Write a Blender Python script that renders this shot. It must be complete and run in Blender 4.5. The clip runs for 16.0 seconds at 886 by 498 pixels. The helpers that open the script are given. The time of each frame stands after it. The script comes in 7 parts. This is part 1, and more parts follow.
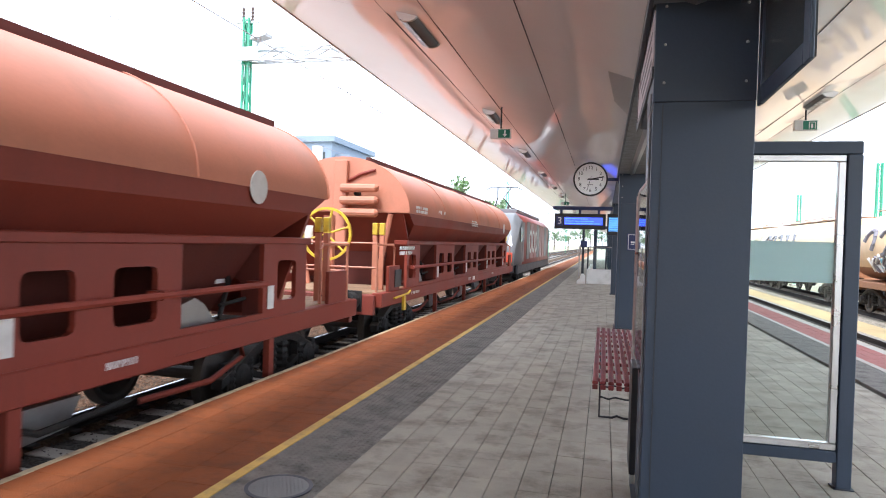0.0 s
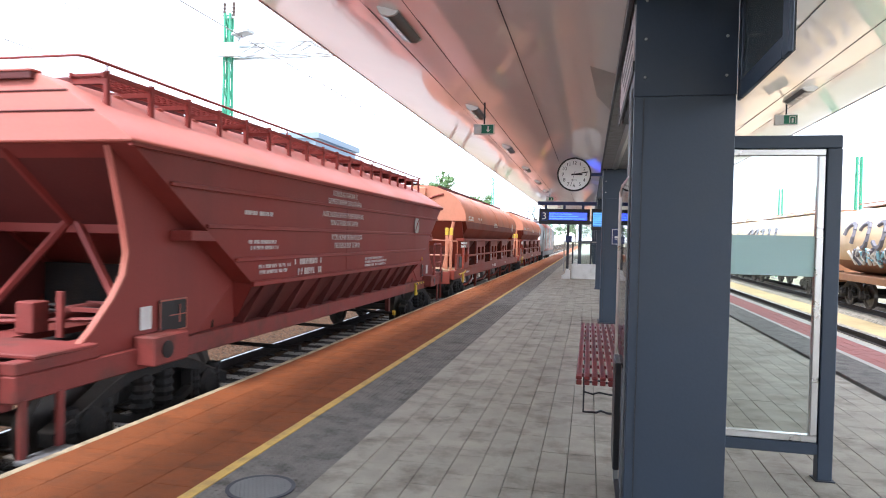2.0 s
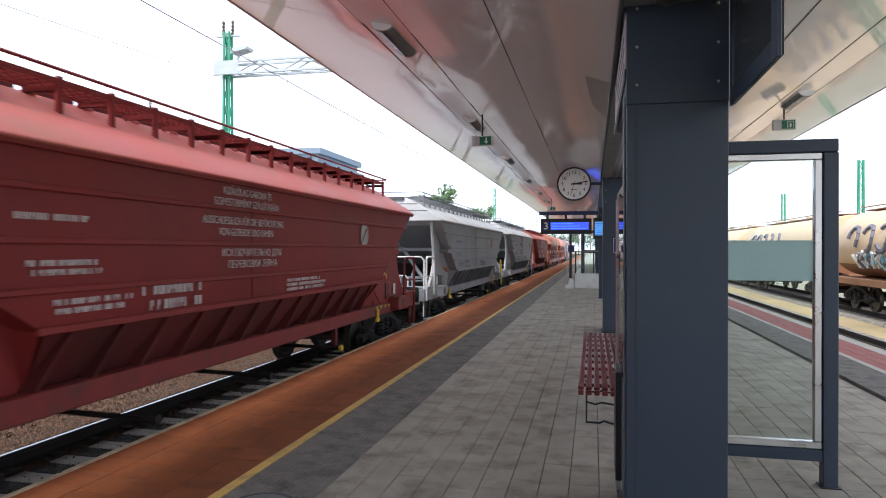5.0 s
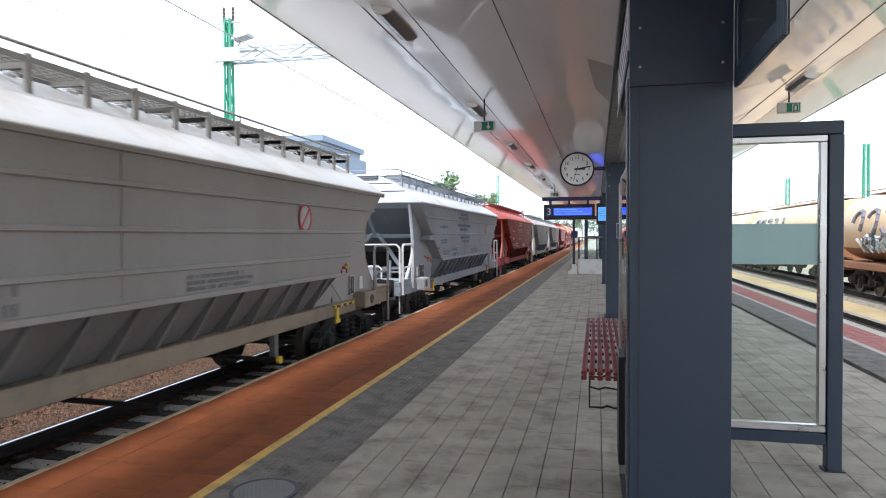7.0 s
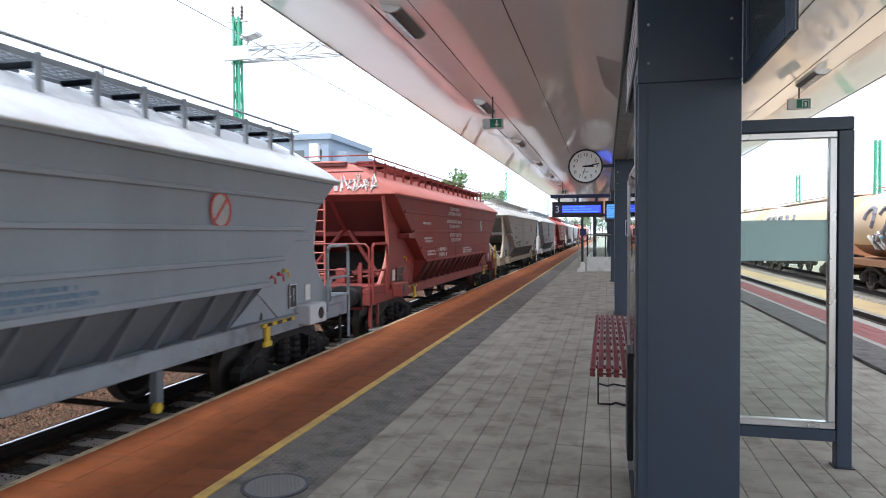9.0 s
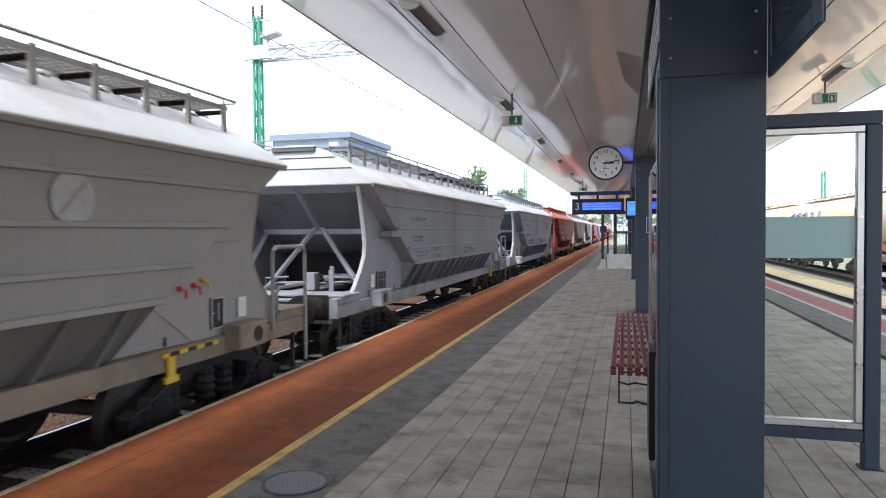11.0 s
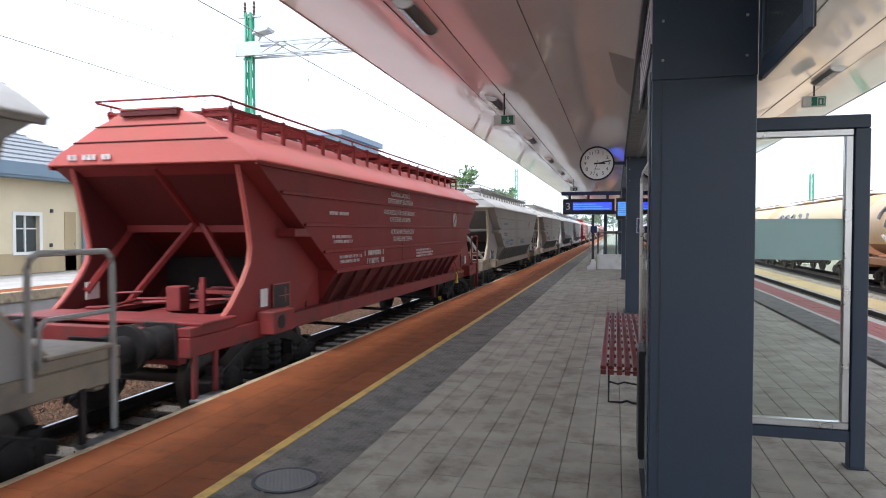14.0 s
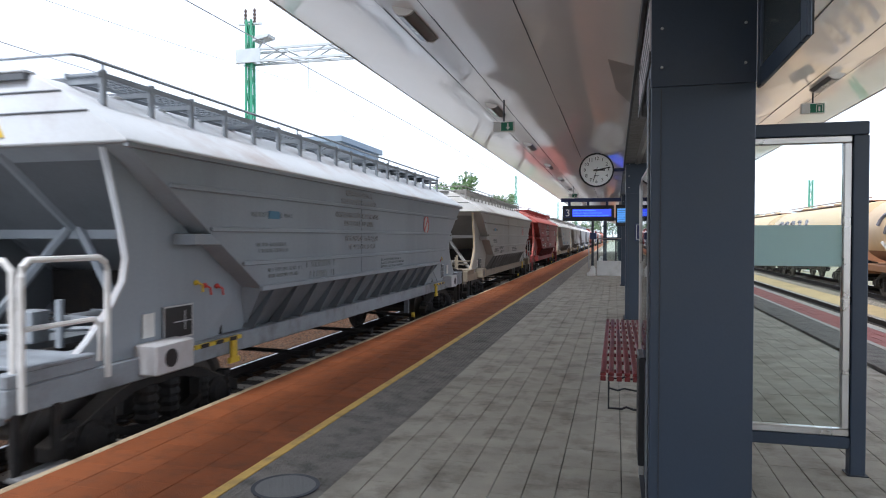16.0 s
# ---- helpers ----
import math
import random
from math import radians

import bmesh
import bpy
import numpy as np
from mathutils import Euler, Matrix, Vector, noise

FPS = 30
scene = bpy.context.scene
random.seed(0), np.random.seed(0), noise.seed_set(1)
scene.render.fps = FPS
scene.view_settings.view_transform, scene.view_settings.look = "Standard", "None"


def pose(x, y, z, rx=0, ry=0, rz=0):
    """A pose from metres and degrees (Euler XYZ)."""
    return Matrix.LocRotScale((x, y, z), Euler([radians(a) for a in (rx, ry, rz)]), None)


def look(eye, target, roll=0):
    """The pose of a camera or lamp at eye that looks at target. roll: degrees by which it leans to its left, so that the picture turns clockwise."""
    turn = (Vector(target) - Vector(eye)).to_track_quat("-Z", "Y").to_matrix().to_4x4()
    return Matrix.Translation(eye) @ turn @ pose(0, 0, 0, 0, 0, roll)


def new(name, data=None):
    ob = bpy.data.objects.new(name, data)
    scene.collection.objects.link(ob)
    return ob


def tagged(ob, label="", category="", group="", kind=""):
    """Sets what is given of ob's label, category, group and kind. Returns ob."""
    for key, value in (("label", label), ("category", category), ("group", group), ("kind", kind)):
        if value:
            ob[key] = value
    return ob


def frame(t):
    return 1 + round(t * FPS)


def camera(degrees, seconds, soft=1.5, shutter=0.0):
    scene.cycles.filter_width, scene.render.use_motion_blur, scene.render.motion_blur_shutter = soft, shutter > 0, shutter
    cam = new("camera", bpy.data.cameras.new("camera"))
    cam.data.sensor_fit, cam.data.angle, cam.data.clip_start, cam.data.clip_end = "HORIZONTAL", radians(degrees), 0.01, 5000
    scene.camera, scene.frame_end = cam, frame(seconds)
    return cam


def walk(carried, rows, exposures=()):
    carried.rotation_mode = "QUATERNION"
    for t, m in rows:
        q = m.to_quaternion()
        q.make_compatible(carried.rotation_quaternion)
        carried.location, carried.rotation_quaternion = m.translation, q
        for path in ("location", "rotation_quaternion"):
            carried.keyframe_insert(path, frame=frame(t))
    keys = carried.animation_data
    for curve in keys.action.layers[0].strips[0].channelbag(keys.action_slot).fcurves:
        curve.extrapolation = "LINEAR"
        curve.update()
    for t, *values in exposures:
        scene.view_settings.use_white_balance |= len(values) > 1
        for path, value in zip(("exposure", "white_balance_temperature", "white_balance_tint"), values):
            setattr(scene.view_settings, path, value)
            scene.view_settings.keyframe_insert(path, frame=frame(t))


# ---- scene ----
# camera: seconds, x, y, z, yaw, pitch, roll; held in the hand beside the column
cam = camera(67.8, 16.0, soft=1.0, shutter=0.1)
PATH = ((0.0, -0.064, -0.083, 1.607, 13.760, -0.708, -1.810),
        (0.5, -0.063, -0.072, 1.605, 13.540, -0.663, -1.509),
        (1.0, -0.055, -0.054, 1.604, 13.243, -0.947, -1.354),
        (1.5, -0.046, -0.064, 1.605, 13.191, -1.174, -1.664),
        (2.0, -0.048, -0.046, 1.611, 12.514, -1.018, -1.377),
        (2.5, -0.040, -0.060, 1.610, 12.886, -0.362, -1.150),
        (3.0, -0.022, -0.045, 1.604, 12.529, -0.261, -0.965),
        (3.5, -0.008, -0.063, 1.608, 12.619, 0.556, -0.716),
        (4.0, -0.004, -0.054, 1.614, 12.435, 0.739, -0.518),
        (6.5, -0.004, 0.002, 1.601, 13.438, -1.220, 0.437),
        (7.0, 0.000, 0.000, 1.600, 13.100, -1.100, 0.170),
        (7.5, 0.004, -0.024, 1.599, 13.041, -1.038, 0.167),
        (8.0, 0.003, -0.033, 1.600, 12.777, -0.914, 0.243),
        (8.5, 0.003, -0.028, 1.595, 13.266, -0.981, 0.154),
        (9.0, 0.001, -0.023, 1.594, 13.809, -1.283, 0.260),
        (11.5, -0.002, -0.004, 1.590, 15.592, -1.544, 0.381),
        (12.0, -0.001, 0.000, 1.585, 15.081, -1.823, -0.038),
        (12.5, 0.001, -0.007, 1.589, 14.998, -1.452, 0.154),
        (13.0, -0.001, -0.014, 1.589, 14.832, -1.469, -0.088),
        (13.5, -0.005, 0.003, 1.601, 14.716, -1.204, 0.076),
        (14.0, -0.010, -0.024, 1.594, 14.669, -1.587, -0.101),
        (14.5, -0.010, -0.023, 1.589, 14.929, -1.403, -0.278),
        (15.0, -0.008, -0.029, 1.591, 14.936, -1.166, -0.118),
        (15.5, -0.008, -0.031, 1.590, 14.928, -1.112, -0.159),
        (16.0, -0.010, -0.032, 1.592, 14.641, -1.022, -0.135))
walk(cam, [(t, pose(x, y, z, 90 + p, r, w)) for t, x, y, z, w, p, r in PATH],
     exposures=[(0, 1.94, 5700, 11), (0.5, 1.86, 5700, 11), (1.5, 1.84, 5700, 11), (2.0, 1.96, 5700, 11), (2.5, 1.62, 5700, 11), (3.0, 1.55, 5700, 11), (3.5, 1.26, 5700, 11), (4.0, 0.96, 5700, 11), (6.3, 1.49, 5700, 11), (7.5, 1.46, 5700, 11), (8.0, 1.34, 5700, 11), (9.0, 1.5, 5700, 11), (11.4, 1.46, 5700, 11), (12.4, 1.4, 5700, 11), (13.2, 1.22, 5700, 11), (14.0, 1.28, 5700, 11), (14.5, 1.47, 5700, 11), (15.2, 1.44, 5700, 11), (16, 1.06, 5700, 11)])

# ---- world and sun ----
world = bpy.data.worlds.new("sky")
scene.world = world
world.use_nodes = True
wn, wl = world.node_tree.nodes, world.node_tree.links
wn.clear()
sky = wn.new("ShaderNodeTexSky")
sky.sky_type, sky.sun_disc = "NISHITA", False
sky.sun_elevation, sky.sun_rotation = radians(56), radians(190)
sky.dust_density, sky.air_density = 4.0, 1.0
veil = wn.new("ShaderNodeMixRGB")           # thin bright cloud over the blue
veil.inputs[0].default_value = 0.72
veil.inputs[2].default_value = (9.2, 9.4, 9.6, 1)
back = wn.new("ShaderNodeBackground")
back.inputs[1].default_value = 0.10
wout = wn.new("ShaderNodeOutputWorld")
wl.new(sky.outputs[0], veil.inputs[1])
wl.new(veil.outputs[0], back.inputs[0])
wl.new(back.outputs[0], wout.inputs[0])
sun = new("sun", bpy.data.lights.new("sun", "SUN"))
sun.data.energy, sun.data.angle, sun.data.color = 1.3, radians(8), (1.0, 0.95, 0.88)
sun.matrix_world = look((-4.7, -20, 36), (0, 0, 0))


# ---- materials ----
def mat(name, colour, rough=0.6, metal=0.0, vary=0.25, scale=3.0, grain=40.0, bump=0.15, dirt=None, dirt_amount=0.35,
        random_amount=0.0, island=False, streak=False, emit=0.0, specular=0.5, world=False):
    """Painted, cast, paved or earthy surface: two scales of variation, stains of a second colour, fine relief."""
    m = bpy.data.materials.new(name)
    m.use_nodes = True
    n, l = m.node_tree.nodes, m.node_tree.links
    p = n["Principled BSDF"]
    p.inputs["Metallic"].default_value = metal
    p.inputs["Specular IOR Level"].default_value = specular
    co = n.new("ShaderNodeTexCoord")
    mp = n.new("ShaderNodeMapping")
    space = n.new("ShaderNodeNewGeometry").outputs["Position"] if world else co.outputs["Object"]
    l.new(space, mp.inputs[0])
    if streak:
        mp.inputs["Scale"].default_value = (1, 1, 0.16)
    big, fine = n.new("ShaderNodeTexNoise"), n.new("ShaderNodeTexNoise")
    big.inputs["Scale"].default_value, big.inputs["Detail"].default_value = scale, 6
    fine.inputs["Scale"].default_value, fine.inputs["Detail"].default_value = grain, 4
    l.new(mp.outputs[0], big.inputs["Vector"])
    l.new(space, fine.inputs["Vector"])
    hsv = n.new("ShaderNodeHueSaturation")
    hsv.inputs["Color"].default_value = (*colour, 1)
    add = n.new("ShaderNodeMath")
    add.operation = "MULTIPLY_ADD"
    l.new(big.outputs[0], add.inputs[0])
    add.inputs[1].default_value, add.inputs[2].default_value = vary * 2, 1 - vary
    add2 = n.new("ShaderNodeMath")
    add2.operation = "MULTIPLY_ADD"
    l.new(fine.outputs[0], add2.inputs[0])
    add2.inputs[1].default_value = vary * 0.9
    l.new(add.outputs[0], add2.inputs[2])
    value = add2.outputs[0]
    if random_amount:
        if island:
            g = n.new("ShaderNodeNewGeometry")
            r = g.outputs["Random Per Island"]
        else:
            g = n.new("ShaderNodeObjectInfo")
            r = g.outputs["Random"]
        a3 = n.new("ShaderNodeMath")
        a3.operation = "MULTIPLY_ADD"
        l.new(r, a3.inputs[0])
        a3.inputs[1].default_value = random_amount
        l.new(value, a3.inputs[2])
        value = a3.outputs[0]
    l.new(value, hsv.inputs["Value"])
    colour_out = hsv.outputs[0]
    if dirt:
        patch = n.new("ShaderNodeTexNoise")
        patch.inputs["Scale"].default_value, patch.inputs["Detail"].default_value = scale * 0.7, 9
        patch.inputs["Roughness"].default_value = 0.65
        l.new(mp.outputs[0], patch.inputs["Vector"])
        ramp = n.new("ShaderNodeValToRGB")
        ramp.color_ramp.elements[0].position, ramp.color_ramp.elements[1].position = 0.48, 0.72
        ramp.color_ramp.elements[1].color = (dirt_amount * 2, dirt_amount * 2, dirt_amount * 2, 1)
        l.new(patch.outputs[0], ramp.inputs[0])
        mix = n.new("ShaderNodeMixRGB")
        l.new(ramp.outputs[0], mix.inputs[0])
        l.new(colour_out, mix.inputs[1])
        mix.inputs[2].default_value = (*dirt, 1)
        colour_out = mix.outputs[0]
    l.new(colour_out, p.inputs["Base Color"])
    ro = n.new("ShaderNodeMath")
    ro.operation = "MULTIPLY_ADD"
    l.new(big.outputs[0], ro.inputs[0])
    ro.inputs[1].default_value, ro.inputs[2].default_value = 0.3, max(0.03, rough - 0.15)
    l.new(ro.outputs[0], p.inputs["Roughness"])
    if bump:
        b = n.new("ShaderNodeBump")
        b.inputs["Strength"].default_value, b.inputs["Distance"].default_value = bump, 0.02
        l.new(fine.outputs[0], b.inputs["Height"])
        l.new(b.outputs[0], p.inputs["Normal"])
    if emit:
        l.new(colour_out, p.inputs["Emission Color"])
        p.inputs["Emission Strength"].default_value = emit
    return m


def soffit_metal():
    """Satin aluminium sheet under clear lacquer, a little wavy."""
    m = mat("soffit_aluminium", (0.79, 0.765, 0.745), 0.13, 0.5, vary=0.04, scale=0.8, grain=3.0, bump=0.0, random_amount=0.05, island=True)
    n, l = m.node_tree.nodes, m.node_tree.links
    rough = n["Principled BSDF"].inputs["Roughness"]
    l.remove(rough.links[0])
    rough.default_value = 0.5
    n["Principled BSDF"].inputs["Coat Weight"].default_value, n["Principled BSDF"].inputs["Coat Roughness"].default_value = 0.7, 0.05
    co, wave, b = n.new("ShaderNodeTexCoord"), n.new("ShaderNodeTexNoise"), n.new("ShaderNodeBump")
    wave.inputs["Scale"].default_value, wave.inputs["Detail"].default_value = 0.9, 2
    b.inputs["Strength"].default_value, b.inputs["Distance"].default_value = 0.06, 0.05
    l.new(co.outputs["Object"], wave.inputs["Vector"])
    l.new(wave.outputs[0], b.inputs["Height"])
    l.new(b.outputs[0], n["Principled BSDF"].inputs["Normal"])
    return m


def glass_mat(name, tint=(0.93, 0.97, 0.96), rough=0.0, frosted=False):
    m = bpy.data.materials.new(name)
    m.use_nodes = True
    n, l = m.node_tree.nodes, m.node_tree.links
    p = n["Principled BSDF"]
    p.inputs["Base Color"].default_value = (*tint, 1)
    p.inputs["Roughness"].default_value = rough
    if frosted:
        rf, tl, m1, mx = n.new("ShaderNodeBsdfRefraction"), n.new("ShaderNodeBsdfTranslucent"), n.new("ShaderNodeMixShader"), n.new("ShaderNodeMixShader")
        rf.inputs["Color"].default_value, rf.inputs["Roughness"].default_value, rf.inputs["IOR"].default_value = (*tint, 1), 0.45, 1.03
        tl.inputs[0].default_value = (*tint, 1)
        m1.inputs[0].default_value, mx.inputs[0].default_value = 0.95, 0.85
        l.new(rf.outputs[0], m1.inputs[1])
        l.new(tl.outputs[0], m1.inputs[2])
        l.new(p.outputs[0], mx.inputs[1])
        l.new(m1.outputs[0], mx.inputs[2])
        l.new(mx.outputs[0], n["Material Output"].inputs[0])
        p.inputs["Roughness"].default_value = 0.6
        return m
    n.remove(p)
    tr, gl, mix, fr = n.new("ShaderNodeBsdfTransparent"), n.new("ShaderNodeBsdfGlossy"), n.new("ShaderNodeMixShader"), n.new("ShaderNodeFresnel")
    tr.inputs[0].default_value = (*tint, 1)
    gl.inputs["Roughness"].default_value = 0.02
    fr.inputs[0].default_value = 1.45
    l.new(fr.outputs[0], mix.inputs[0])
    l.new(tr.outputs[0], mix.inputs[1])
    l.new(gl.outputs[0], mix.inputs[2])
    l.new(mix.outputs[0], n["Material Output"].inputs[0])
    return m


def gravel(name, colour, second, scale, bump=1.0):
    """Broken stone: cells of differing tone with deep relief."""
    m = bpy.data.materials.new(name)
    m.use_nodes = True
    n, l = m.node_tree.nodes, m.node_tree.links
    p = n["Principled BSDF"]
    p.inputs["Specular IOR Level"].default_value = 0.1
    p.inputs["Roughness"].default_value = 0.9
    co, vor, noi = n.new("ShaderNodeTexCoord"), n.new("ShaderNodeTexVoronoi"), n.new("ShaderNodeTexNoise")
    vor.inputs["Scale"].default_value = scale
    noi.inputs["Scale"].default_value, noi.inputs["Detail"].default_value = 0.7, 8
    l.new(co.outputs["Object"], vor.inputs["Vector"])
    l.new(co.outputs["Object"], noi.inputs["Vector"])
    sep, ramp, mix = n.new("ShaderNodeSeparateColor"), n.new("ShaderNodeValToRGB"), n.new("ShaderNodeMixRGB")
    l.new(vor.outputs["Color"], sep.inputs[0])
    e = ramp.color_ramp.elements
    e[0].color, e[1].color = (*[c * 0.45 for c in colour], 1), (*[min(1, c * 1.7) for c in colour], 1)
    l.new(sep.outputs[0], ramp.inputs[0])
    l.new(noi.outputs[0], mix.inputs[0])
    l.new(ramp.outputs[0], mix.inputs[1])
    mix.inputs[2].default_value = (*second, 1)
    l.new(mix.outputs[0], p.inputs["Base Color"])
    b = n.new("ShaderNodeBump")
    b.inputs["Strength"].default_value, b.inputs["Distance"].default_value = bump, 0.04
    b.invert = True
    l.new(vor.outputs["Distance"], b.inputs["Height"])
    l.new(b.outputs[0], p.inputs["Normal"])
    return m


